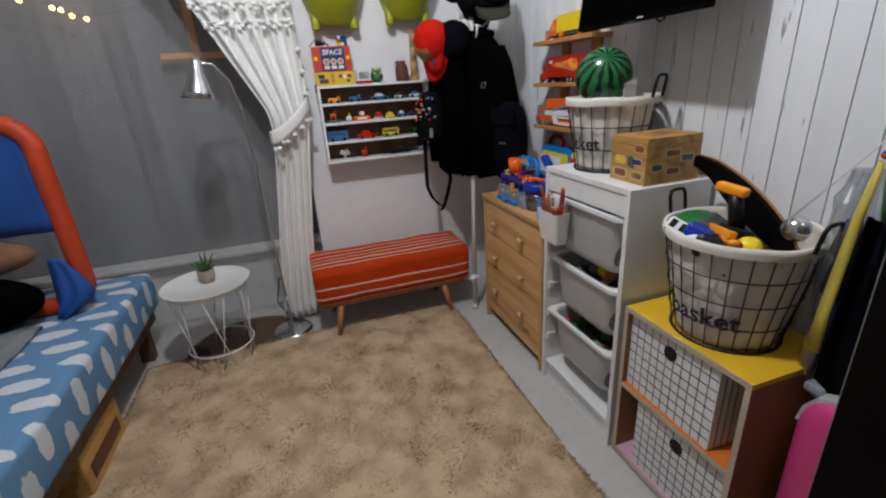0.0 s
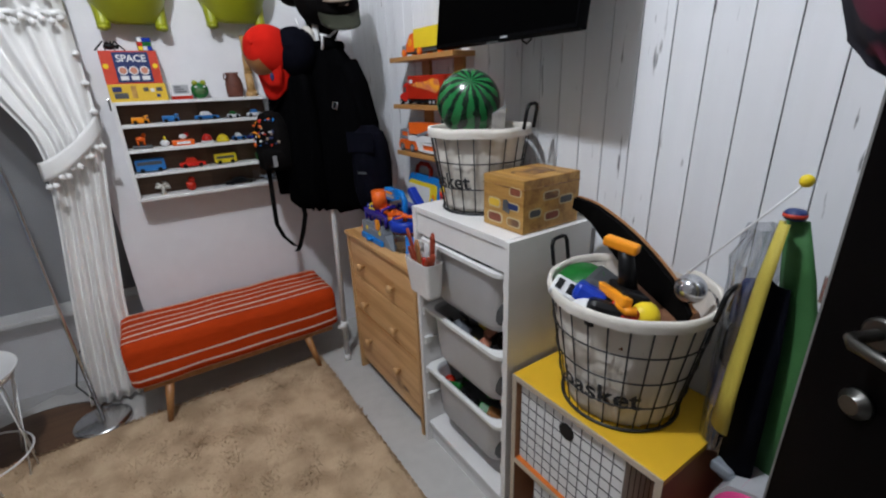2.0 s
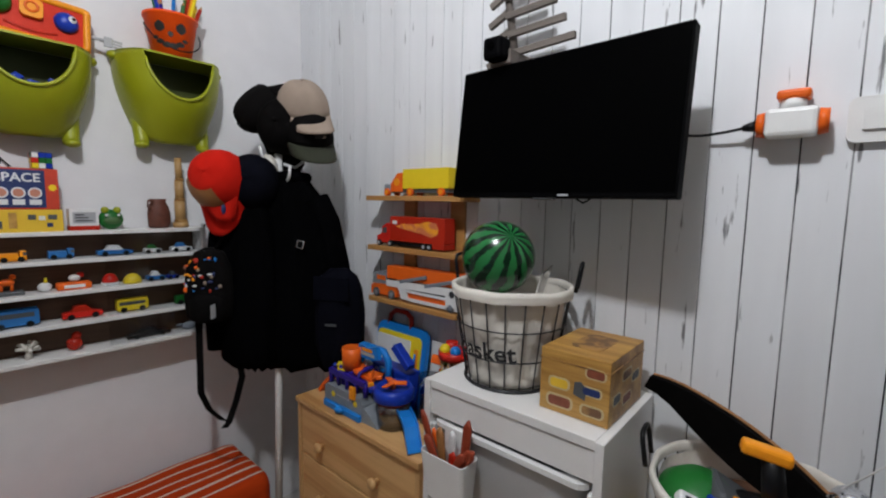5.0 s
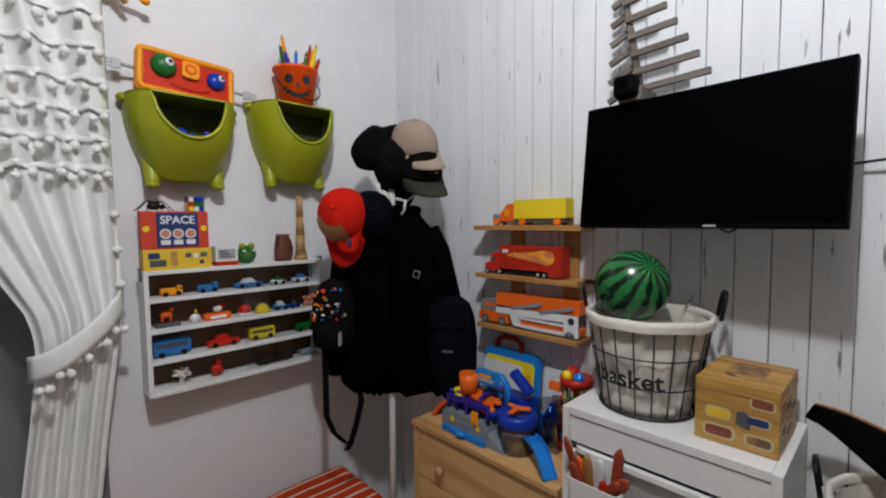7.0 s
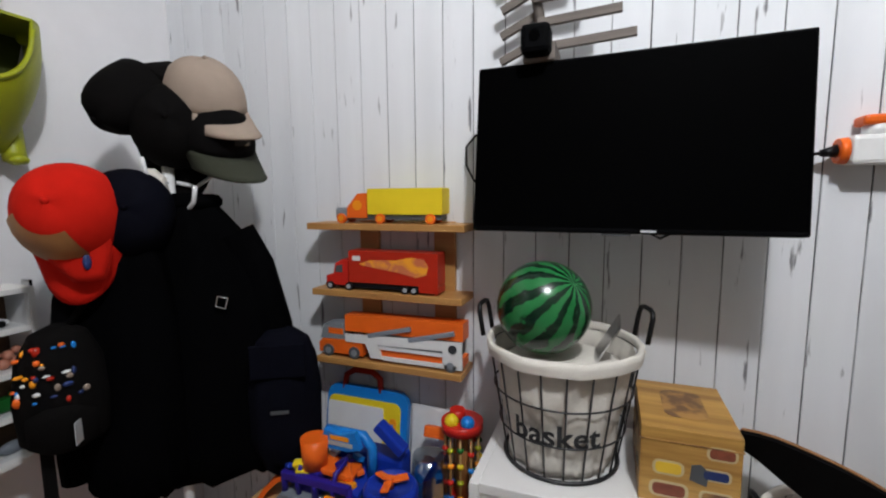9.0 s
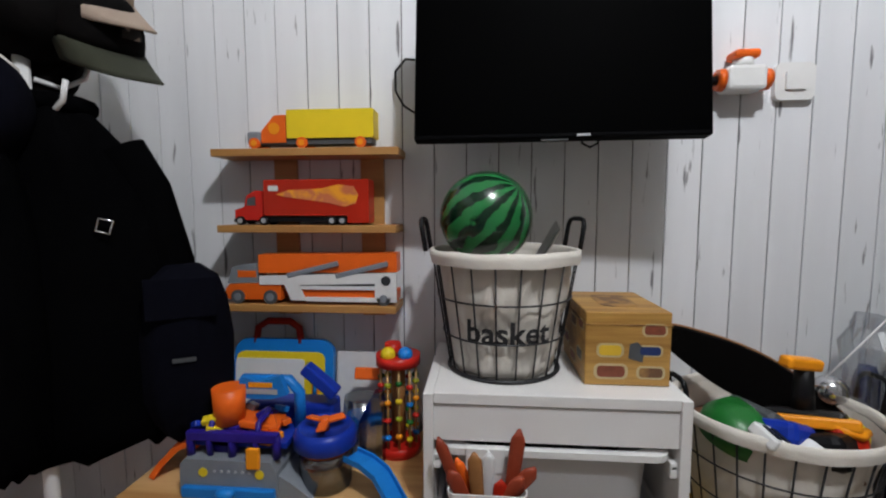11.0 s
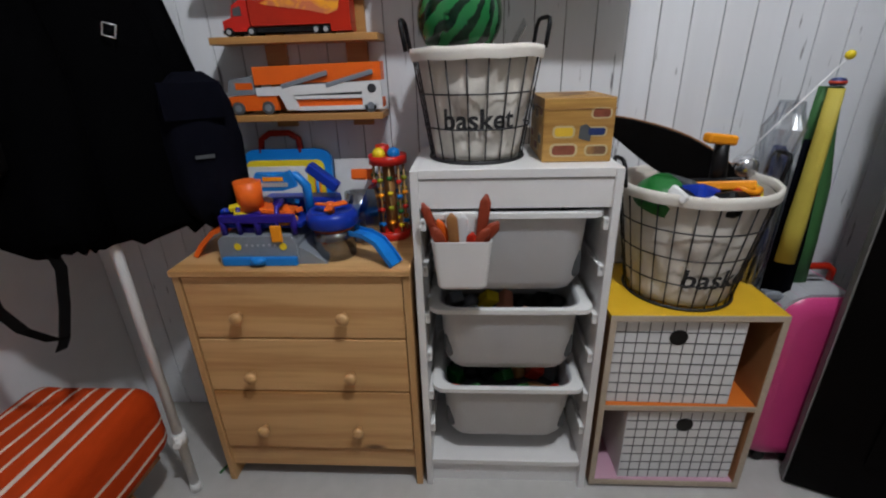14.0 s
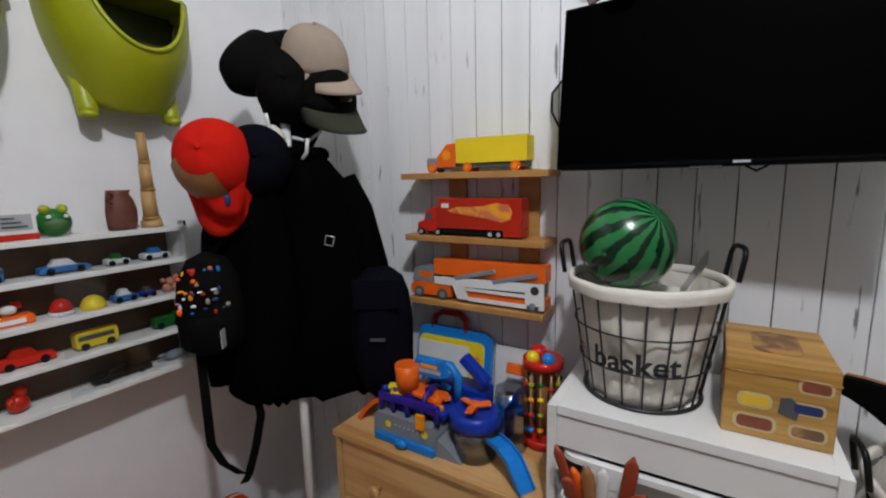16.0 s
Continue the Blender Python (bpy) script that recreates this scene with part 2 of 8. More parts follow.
M["rug"] = two_tone("rug_pile", (0.34, 0.235, 0.14), (0.53, 0.39, 0.25), 8.0, 0.34, 0.60, 0.95, detail=7)
M["pine"] = wood("pine", (0.66, 0.40, 0.175), (0.43, 0.205, 0.062), "y", 0.42, lo=0.34, hi=0.55)
M["pine_end"] = wood("pine_end", (0.60, 0.37, 0.165), (0.48, 0.26, 0.10), "z", 1.0)
M["shelfwood"] = wood("shelf_wood", (0.50, 0.26, 0.08), (0.38, 0.17, 0.05), "y", 1.4, knots=False)
M["legwood"] = wood("leg_wood", (0.42, 0.2, 0.07), (0.3, 0.13, 0.04), "z", 1.5, knots=False)
M["darkwood"] = wood("dark_wood", (0.13, 0.068, 0.034), (0.075, 0.036, 0.018), "x", 1.0, 0.6, knots=False)
M["cratewood"] = wood("crate_wood", (0.56, 0.32, 0.08), (0.24, 0.105, 0.02), "y", 1.2)
M["treewood"] = wood("weathered_wood", (0.19, 0.16, 0.14), (0.10, 0.085, 0.075), "y", 1.5, 0.8, knots=False)
M["whitelac"] = mat("white_lacquer", (0.76, 0.75, 0.74), 0.38, 0.03, 12, 0.04, 60)
M["whitepl"] = mat("white_plastic", (0.78, 0.78, 0.77), 0.35, 0.03, 30)
M["greybin"] = mat("grey_plastic_bin", (0.52, 0.525, 0.54), 0.4, 0.04, 12, 0.05, 300)
M["blackpl"] = mat("black_plastic", (0.006, 0.006, 0.007), 0.4, 0.2, 20, spec=0.22)
M["mattblack"] = mat("matt_black_plastic", (0.0016, 0.0016, 0.002), 0.6, 0.2, 20, spec=0.03)
M["screen"] = mat("dark_screen", (0.0006, 0.0006, 0.0007), 0.55, 0.1, 5, spec=0.008)
M["blackcl"] = mat("black_cloth", (0.0014, 0.0014, 0.0017), 0.95, 0.4, 60, 0.4, 350, spec=0.01)
M["navycl"] = mat("navy_cloth", (0.0028, 0.003, 0.006), 0.9, 0.3, 60, 0.4, 350, spec=0.04)
M["blackbag"] = mat("black_nylon", (0.005, 0.005, 0.006), 0.7, 0.3, 60, 0.3, 400, spec=0.2)
M["wire"] = mat("black_wire", (0.02, 0.02, 0.022), 0.45, 0.2, 60, metal=0.3)
M["whitewire"] = mat("white_wire", (0.75, 0.75, 0.75), 0.4, 0.05, 40)
M["canvas"] = mat("cream_canvas", (0.66, 0.62, 0.56), 0.9, 0.07, 25, 0.35, 320)
M["ink"] = mat("black_ink", (0.02, 0.02, 0.022), 0.9, 0.2, 90)
M["dimsteel"] = mat("worn_steel", (0.12, 0.117, 0.110), 0.38, 0.2, 40, metal=1.0)
M["chrome"] = mat("brushed_steel", (0.62, 0.62, 0.63), 0.22, 0.05, 40, metal=1.0)
M["yellow"] = mat("yellow_plastic", (0.80, 0.60, 0.02), 0.4, 0.05, 30, spec=0.28)
M["yelltop"] = mat("yellow_laminate", (0.72, 0.43, 0.02), 0.45, 0.05, 20)
M["orange"] = mat("orange_plastic", (0.80, 0.13, 0.012), 0.38, 0.06, 30, spec=0.28)
M["amber"] = mat("amber_plastic", (0.85, 0.30, 0.01), 0.4, 0.06, 30, spec=0.28)
M["orangelam"] = mat("orange_laminate", (0.68, 0.17, 0.02), 0.5, 0.06, 20)
M["pinklam"] = mat("pink_laminate", (0.60, 0.36, 0.46), 0.5, 0.06, 20)
M["particle"] = mat("raw_board", (0.46, 0.38, 0.29), 0.8, 0.1, 120)
M["brownlam"] = mat("brown_board", (0.28, 0.12, 0.04), 0.6, 0.1, 20)
M["gridcl"] = mat("white_bin_cloth", (0.74, 0.74, 0.74), 0.85, 0.05, 18, 0.2, 300)
M["brownred"] = mat("brown_red_print", (0.20, 0.05, 0.025), 0.5, 0.3, 80)
M["shadeprint"] = two_tone("worn_print", (0.14, 0.065, 0.03), (0.40, 0.21, 0.06), 30, 0.42, 0.6, 0.5)
M["stitch"] = two_tone("stitched_badge", (0.004, 0.004, 0.004), (0.30, 0.25, 0.20), 60, 0.58, 0.64, 0.8)
M["palerim"] = mat("pale_print", (0.52, 0.42, 0.24), 0.5, 0.1, 60)
M["line"] = mat("black_print", (0.03, 0.03, 0.035), 0.9, 0.2, 80)
M["red"] = mat("red_plastic", (0.55, 0.02, 0.012), 0.32, 0.08, 30, spec=0.28)
M["deepred"] = mat("deep_red_plastic", (0.42, 0.020, 0.007), 0.3, 0.08, 30, spec=0.28)
M["blue"] = mat("blue_plastic", (0.008, 0.035, 0.34), 0.32, 0.08, 30, spec=0.28)
M["sky"] = mat("sky_blue_plastic", (0.010, 0.19, 0.58), 0.35, 0.06, 30, spec=0.28)
M["purple"] = mat("violet_plastic", (0.022, 0.012, 0.22), 0.35, 0.08, 30, spec=0.28)
M["green"] = mat("green_plastic", (0.012, 0.13, 0.022), 0.35, 0.08, 30, spec=0.28)
M["grey"] = mat("grey_plastic", (0.20, 0.22, 0.25), 0.45, 0.08, 30, spec=0.28)
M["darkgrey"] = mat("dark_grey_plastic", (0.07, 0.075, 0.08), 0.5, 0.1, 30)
M["smoke"] = glass_pane("smoked_clear_plastic", (0.55, 0.6, 0.65), 0.1, 0.75)
M["blueclear"] = glass_pane("blue_clear_plastic", (0.12, 0.30, 0.62), 0.12, 0.6)
M["doorrim"] = mat("dull_grey_door_edge", (0.16, 0.155, 0.15), 0.6, 0.2, 40)
M["clear"] = glass_pane("clear_plastic", (0.93, 0.94, 0.95), 0.05, 0.965)
M["film"] = glass_pane("clear_bag_film", (0.85, 0.87, 0.9), 0.25, 0.72)
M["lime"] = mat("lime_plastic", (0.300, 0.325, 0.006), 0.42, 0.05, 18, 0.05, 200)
# darker copy of the lime: the shade inside the bins, put into the colour
M["limedark"] = mat("lime_plastic_painted_shade", (0.05, 0.065, 0.006), 0.6, 0.05, 18)
M["panelred"] = mat("deep_orange_plastic", (0.56, 0.022, 0.003), 0.5, 0.06, 30, spec=0.2)
M["printblack"] = mat("black_print", (0.012, 0.010, 0.008), 0.5, 0.05, 30)
M["pumpkin"] = mat("pumpkin_plastic", (0.88, 0.085, 0.003), 0.45, 0.05, 20, spec=0.3)
M["tan"] = mat("tan_cotton", (0.31, 0.24, 0.19), 0.9, 0.08, 40, 0.35, 350)
M["redcot"] = mat("red_cotton", (0.50, 0.010, 0.004), 0.9, 0.08, 40, 0.3, 350, spec=0.12)
M["olive"] = mat("olive_cotton", (0.022, 0.024, 0.013), 0.9, 0.1, 40, 0.3, 350)
M["blackcot"] = mat("black_cotton", (0.004, 0.0035, 0.0035), 0.9, 0.2, 40, 0.3, 350, spec=0.05)
M["benchred"] = mat("rust_weave", (0.42, 0.040, 0.004), 0.9, 0.14, 60, 0.4, 260, stretch=(0.3, 1, 1), spec=0.12)
M["benchwhite"] = mat("white_stripe_weave", (0.66, 0.55, 0.46), 0.85, 0.08, 60, 0.3, 260)
M["curtain"] = mat("white_cotton", (0.80, 0.79, 0.77), 0.9, 0.04, 20, 0.3, 220)
M["sheer"] = sheer_cloth()
M["door"] = mat("black_door_veneer", (0.0025, 0.002, 0.002), 0.6, 0.3, 30, 0.1, 90, stretch=(1, 1, 0.1), spec=0.04)
M["doortrim"] = mat("grey_white_trim", (0.55, 0.55, 0.55), 0.5, 0.05, 20)
M["pink"] = mat("pink_shell", (0.58, 0.05, 0.20), 0.32, 0.06, 14, 0.05, 200)
M["silver"] = mat("silver_grey_shell", (0.40, 0.41, 0.43), 0.4, 0.08, 25)
M["kiteyellow"] = mat("yellow_foam", (0.44, 0.36, 0.05), 0.7, 0.08, 18, 0.15, 80)
M["kitegreen"] = mat("green_foam", (0.04, 0.145, 0.04), 0.7, 0.12, 18, 0.15, 80)
M["mattress"] = cloud_sheet()
M["bluecl"] = mat("blue_nylon", (0.008, 0.065, 0.28), 0.6, 0.15, 14, 0.2, 120)
M["orangecl"] = mat("orange_nylon", (0.45, 0.042, 0.006), 0.6, 0.1, 14, 0.2, 120)
M["browncl"] = mat("brown_plush", (0.22, 0.10, 0.05), 0.95, 0.2, 40, 0.4, 200)
M["greycl"] = mat("grey_blanket", (0.16, 0.18, 0.18), 0.95, 0.15, 30, 0.4, 200)
M["windowgrey"] = mat("grey_roller_blind", (0.20, 0.205, 0.215), 0.8, 0.06, 8, 0.1, 300)
# bright orange base colour stands in for warm light or its reflection
M["framewood"] = wood("window_wood_painted_orange_light", (0.84, 0.40, 0.13), (0.74, 0.31, 0.09), "x", 1.0, knots=False)
M["leaf"] = mat("leaf_green", (0.06, 0.13, 0.04), 0.6, 0.2, 60)
M["clay"] = mat("stone_pot", (0.33, 0.28, 0.22), 0.85, 0.1, 60, 0.3, 150)
M["paper"] = mat("white_card", (0.72, 0.72, 0.72), 0.6, 0.05, 30)
M["ybox"] = mat("yellow_card", (0.72, 0.47, 0.03), 0.5, 0.08, 30)
M["redcard"] = mat("red_card", (0.55, 0.045, 0.018), 0.5, 0.12, 60)
M["bluecard"] = mat("navy_card", (0.012, 0.028, 0.12), 0.5, 0.15, 60)
M["bamboo"] = wood("bamboo", (0.45, 0.27, 0.10), (0.36, 0.2, 0.07), "z", 1.5)
M["brownbag"] = mat("brown_net_bag", (0.12, 0.035, 0.02), 0.6, 0.3, 60, 0.4, 150)
M["stickwood"] = mat("stained_stick", (0.26, 0.035, 0.010), 0.55, 0.15, 40)
M["handlewood"] = mat("wood_toy", (0.30, 0.13, 0.04), 0.5, 0.15, 40)
M["flame"] = two_tone("flame_print", (0.60, 0.16, 0.07), (0.85, 0.36, 0.02), 22, 0.40, 0.56, 0.35, (1, 0.6, 1), detail=3, distortion=1.5)
M["plaid"] = two_tone("plaid_flannel", (0.006, 0.005, 0.012), (0.085, 0.008, 0.026), 26, 0.50, 0.60, 0.95, (1, 1, 1.6), detail=0)
M["warm"] = glow("warm_bulb", (1.0, 0.62, 0.18), 6.0)
M["melon"] = melon_skin()
M["silverball"] = mat("silver_foil", (0.6, 0.6, 0.62), 0.15, 0.1, 20, metal=0.9)
M["cartblue"] = mat("enamel_blue", (0.03, 0.16, 0.42), 0.3, 0.1, 30)
M["pinky"] = mat("salmon_plastic", (0.55, 0.22, 0.14), 0.5, 0.1, 30)
M["bone"] = mat("bone_plastic", (0.66, 0.63, 0.57), 0.5, 0.08, 40)

# ---------------------------------------------------------------- building helpers
def add_mesh(bm, verts, faces, smooth=False, mi=0):
    vs = [bm.verts.new(v) for v in verts]
    for f in faces:
        try:
            q = bm.faces.new([vs[i] for i in f])
            q.smooth, q.material_index = smooth, mi
        except ValueError:
            pass
    return vs


def box(bm, x0, x1, y0, y1, z0, z1, bev=0.0, m=None, mi=0):
    """A box; bev: the width of its chamfered edges. m: a matrix applied last."""
    t = bmesh.new()
    bmesh.ops.create_cube(t, size=1)
    for v in t.verts:
        v.co = Vector(((x0 + x1) / 2 + v.co.x * (x1 - x0), (y0 + y1) / 2 + v.co.y * (y1 - y0), (z0 + z1) / 2 + v.co.z * (z1 - z0)))
    if bev:
        bmesh.ops.bevel(t, geom=list(t.edges), offset=bev, segments=2, profile=0.5, affect="EDGES")
    if m is not None:
        bmesh.ops.transform(t, matrix=m, verts=t.verts)
    t.verts.index_update()
    add_mesh(bm, [v.co.copy() for v in t.verts], [[v.index for v in f.verts] for f in t.faces], bool(bev) and False, mi)
    t.free()
    return bm


def rings(bm, rows, closed=True, cap=True, smooth=True, mi=0):
    """A skin over rows of points, each row of the same length."""
    n = len(rows[0])
    vs = [[bm.verts.new(p) for p in r] for r in rows]
    for a, b in zip(vs, vs[1:]):
        for i in range(n if closed else n - 1):
            j = (i + 1) % n
            q = bm.faces.new((a[i], a[j], b[j], b[i]))
            q.smooth, q.material_index = smooth, mi
    if cap and closed:
        for r, rev in ((vs[0], True), (vs[-1], False)):
            q = bm.faces.new(r[::-1] if rev else r)
            q.material_index = mi
    return vs


def basis(d):
    d = Vector(d).normalized()
    a = d.orthogonal().normalized()
    return a, d.cross(a)


def cyl(bm, p0, p1, r0, r1=None, seg=16, mi=0, cap=True):
    r1 = r0 if r1 is None else r1
    p0, p1 = Vector(p0), Vector(p1)
    a, b = basis(p1 - p0)
    row = lambda p, r: [p + a * (r * math.cos(2 * math.pi * i / seg)) + b * (r * math.sin(2 * math.pi * i / seg)) for i in range(seg)]
    rings(bm, [row(p0, r0), row(p1, r1)], cap=cap, mi=mi)
    return bm


def tube(bm, pts, r, seg=8, loop=False, mi=0):
    """A round bar bent along points."""
    pts = [Vector(p) for p in pts]
    n = len(pts)
    rows, a = [], None
    for i, p in enumerate(pts):
        d = (pts[(i + 1) % n] - pts[i - 1]) if loop else (pts[min(i + 1, n - 1)] - pts[max(i - 1, 0)])
        d.normalize()
        if a is None:
            a = d.orthogonal().normalized()
        a = (a - d * a.dot(d)).normalized()
        b = d.cross(a)
        rows.append([p + a * (r * math.cos(2 * math.pi * k / seg)) + b * (r * math.sin(2 * math.pi * k / seg)) for k in range(seg)])
    if loop:
        rows.append(rows[0])
    rings(bm, rows, cap=not loop, mi=mi)
    return bm


def lathe(bm, prof, c=(0, 0, 0), seg=32, m=None, mi=0, cap=True, sx=1, sy=1):
    """A turned shape: prof is (radius, height) rows."""
    rows = [[Vector((c[0] + sx * r * math.cos(2 * math.pi * i / seg), c[1] + sy * r * math.sin(2 * math.pi * i / seg), c[2] + z)) for i in range(seg)] for r, z in prof]
    if m is not None:
        rows = [[m @ p for p in r] for r in rows]
    rings(bm, rows, cap=cap, mi=mi)
    return bm


def ball(bm, c, r, sx=1, sy=1, sz=1, seg=20, m=None, lo=-90, hi=90, mi=0):
    k = seg // 2
    prof = []
    for i in range(k + 1):
        a = radians(lo + (hi - lo) * i / k)
        prof.append((max(1e-4, r * math.cos(a)), r * math.sin(a) * sz))
    lathe(bm, prof, c, seg, m, mi, True, sx, sy)
    return bm


def prism(bm, outline, axis, d0, d1, mi=0, smooth=False):
    """A plate: a flat outline drawn out along an axis. Outline in the two other axes, in order."""
    def put(a, b, d):
        return {"x": (d, a, b), "y": (a, d, b), "z": (a, b, d)}[axis]
    rings(bm, [[put(a, b, d0) for a, b in outline], [put(a, b, d1) for a, b in outline]], smooth=smooth, mi=mi)
    return bm


def rrect(a0, a1, b0, b1, r, k=4):
    """A rounded rectangle's outline."""
    out = []
    for ca, cb, s in ((a1 - r, b1 - r, 0), (a0 + r, b1 - r, 90), (a0 + r, b0 + r, 180), (a1 - r, b0 + r, 270)):
        for i in range(k + 1):
            t = radians(s + 90 * i / k)
            out.append((ca + r * math.cos(t), cb + r * math.sin(t)))
    return out


BASE = {}


def thing(name, base, label, category, group="", kind=""):
    e = new(name)
    e.empty_display_size = 0.05
    e.location = base
    BASE[e.name] = Vector(base)
    return tagged(e, label, category, group, kind)


def part(name, bm, material, parent=None, label=""):
    """Links a bmesh, drawn in world places, as one mesh under its thing or part."""
    me = bpy.data.meshes.new(name)
    b = BASE.get(parent.name, Vector()) if parent else Vector()
    if b.length:
        bmesh.ops.translate(bm, vec=-b, verts=bm.verts)
    bmesh.ops.recalc_face_normals(bm, faces=bm.faces)
    bm.to_mesh(me)
    bm.free()
    for q in (material if isinstance(material, (list, tuple)) else [material]):
        me.materials.append(M[q])
    ob = new(name, me)
    if parent:
        ob.parent = parent
        BASE[ob.name] = b
    if label:
        ob["label"] = label
    return ob


def solo(name, bm, material, label, category, base=None, group="", kind=""):
    """A thing that is one mesh."""
    me = bpy.data.meshes.new(name)
    base = Vector(base) if base else Vector()
    bmesh.ops.translate(bm, vec=-base, verts=bm.verts)
    bmesh.ops.recalc_face_normals(bm, faces=bm.faces)
    bm.to_mesh(me)
    bm.free()
    for q in (material if isinstance(material, (list, tuple)) else [material]):
        me.materials.append(M[q])
    ob = new(name, me)
    ob.location = base
    BASE[ob.name] = base
    return tagged(ob, label, category, group, kind)


def B(*a, **k):
    return box(bmesh.new(), *a, **k)


def C(*a, **k):
    return cyl(bmesh.new(), *a, **k)


def words(text, size, extrude=0.0):
    """The outline mesh of a line of text: vertices and faces, centred, x along and y up."""
    cu = bpy.data.curves.new("lettering", "FONT")
    cu.body, cu.size, cu.align_x, cu.align_y, cu.extrude, cu.resolution_u, cu.offset = text, size, "CENTER", "CENTER", extrude, 3, size * 0.022
    ob = bpy.data.objects.new("lettering", cu)
    me = bpy.data.meshes.new_from_object(ob)
    vs, fs = [v.co.copy() for v in me.vertices], [list(f.vertices) for f in me.polygons]
    bpy.data.objects.remove(ob)
    bpy.data.curves.remove(cu)
    bpy.data.meshes.remove(me)
    return vs, fs


def fold(p, k=6.0, a=0.01):
    return a * noise.noise(Vector(p) * k)

# ---------------------------------------------------------------- the room
XE, YN, XW, YS, ZC = 1.97, 3.23, -1.75, 0.32, 2.72

solo("floor", B(XW - 0.1, XE + 0.1, -1.6, 3.75, -0.1, 0.0), "floor", "light grey smooth vinyl floor, partly under a rug", "floor", kind="structure")
solo("ceiling", B(XW - 0.1, XE + 0.1, -1.6, 3.75, ZC, ZC + 0.1), "ceil", "plain unseen ceiling, greyed to cut bounced light", "ceiling", kind="structure")
solo("wall_north", B(0.82, XE + 0.1, YN, YN + 0.52, 0, ZC), "wall", "plain white painted wall behind the display shelf", "wall", kind="structure")
# out of view; darker than the white walls to keep shadows deep
solo("wall_west", B(XW - 0.1, XW, -1.6, 3.75, 0, ZC), "backwall", "plain unseen wall beside the bed, darkened to cut bounced light", "wall", kind="structure")
# unseen south and hall walls, in the same bounce-limiting tone
bm = bmesh.new()
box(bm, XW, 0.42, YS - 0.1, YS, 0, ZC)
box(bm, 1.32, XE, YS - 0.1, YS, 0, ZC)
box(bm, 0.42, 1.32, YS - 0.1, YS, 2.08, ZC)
solo("wall_south", bm, "backwall", "plain unseen wall with a doorway, darkened to cut bounced light", "wall", kind="structure")
solo("wall_hall", B(XW, XE, -1.7, -1.6, 0, ZC), "backwall", "plain unseen hall wall, darkened to cut bounced light", "wall", kind="structure")

# window niche behind the sheer curtain
bm = bmesh.new()
box(bm, XW, 0.82, 3.46, 3.6, 0, 0.37)
box(bm, XW, 0.82, 3.46, 3.6, 2.35, ZC)
solo("wall_window", bm, "wall", "white painted wall below and above the window", "wall", kind="structure")
win = thing("window_1", (-0.4, 3.5, 0.46), "wide dark window at night behind a sheer curtain", "window", kind="structure")
part("window_sill", B(XW, 0.82, 3.40, 3.60, 0.37, 0.395, 0.004), "whitepl", win)
part("blind", B(XW, 0.82, 3.52, 3.53, 0.395, 2.35), "windowgrey", win, "grey pulled-down roller blind")
# rail and upright: their orange glow is only colour, nothing lights them orange
part("window_frame", B(0.205, 0.60, 3.43, 3.46, 1.445, 1.474, 0.004), "framewood", win, "wooden window rail with orange light painted into its colour")
part("window_mullion", B(0.352, 0.390, 3.43, 3.46, 1.474, 2.35, 0.004), "framewood", win, "wooden upright with orange light painted into its colour")

wall_e = solo("wall_east", B(XE, XE + 0.1, -1.6, YN + 0.5, 0, ZC), "groove", "white-washed wooden plank wall with worn chipped paint", "wall", kind="structure")

# ---------------------------------------------------------------- door
hx, hy, ex, ey = 1.315, 0.36, 1.675, 1.125
dlen = math.hypot(ex - hx, ey - hy)
dm = Matrix.Translation((hx, hy, 0)) @ Matrix.Rotation(math.atan2(ey - hy, ex - hx), 4, "Z")
# along +x of the leaf: from the hinge to the free edge; +y is the room side
leaf = bmesh.new()
box(leaf, 0, dlen, -0.04, 0, 0.01, 2.05, 0.002, dm)
door = solo("door_1", leaf, "door", "open black wooden door with steel handle and lock", "door", kind="structure")
for z0, z1 in ((0.15, 0.85), (1.2, 1.95)):
    part("door_panel", B(0.12, dlen - 0.14, 0.001, 0.006, z0, z1, 0.002, dm), "door", door)
part("edge_strip", B(dlen, dlen + 0.004, -0.038, -0.002, 0.01, 2.05, 0, dm), "doorrim", door, "dull grey edge of the door")
bm = bmesh.new()
lathe(bm, [(0.021, 0), (0.021, 0.005), (0.017, 0.008)], (0, 0, 0), 20, dm @ pose(dlen - 0.075, 0.0, 1.005, -90))
hr = part("handle_rose", bm, "dimsteel", door, "round steel rose")
part("door_handle", tube(bmesh.new(), [dm @ Vector(p) for p in ((dlen - 0.075, 0.008, 1.005), (dlen - 0.075, 0.045, 1.005), (dlen - 0.085, 0.054, 1.005), (dlen - 0.19, 0.054, 1.000))], 0.0075, 12), "dimsteel", door, "steel lever handle")
bm = bmesh.new()
lathe(bm, [(0.020, 0), (0.020, 0.006), (0.012, 0.009), (0.012, 0.015)], (0, 0, 0), 20, dm @ pose(dlen - 0.075, 0.0, 0.905, -90))
part("door_lock", bm, "dimsteel", door, "round steel lock")
part("latch", B(dlen + 0.004, dlen + 0.016, -0.03, -0.01, 1.00, 1.04, 0.002, dm), "chrome", door, "steel latch bolt")
bm = bmesh.new()
box(bm, 0.36, 0.42, YS - 0.12, YS + 0.015, 0, 2.14)
box(bm, 1.32, 1.38, YS - 0.12, YS + 0.015, 0, 2.14)
box(bm, 0.42, 1.32, YS - 0.12, YS + 0.015, 2.08, 2.14)
solo("door_frame", bm, "doortrim", "pale grey door frame", "door frame", kind="structure")

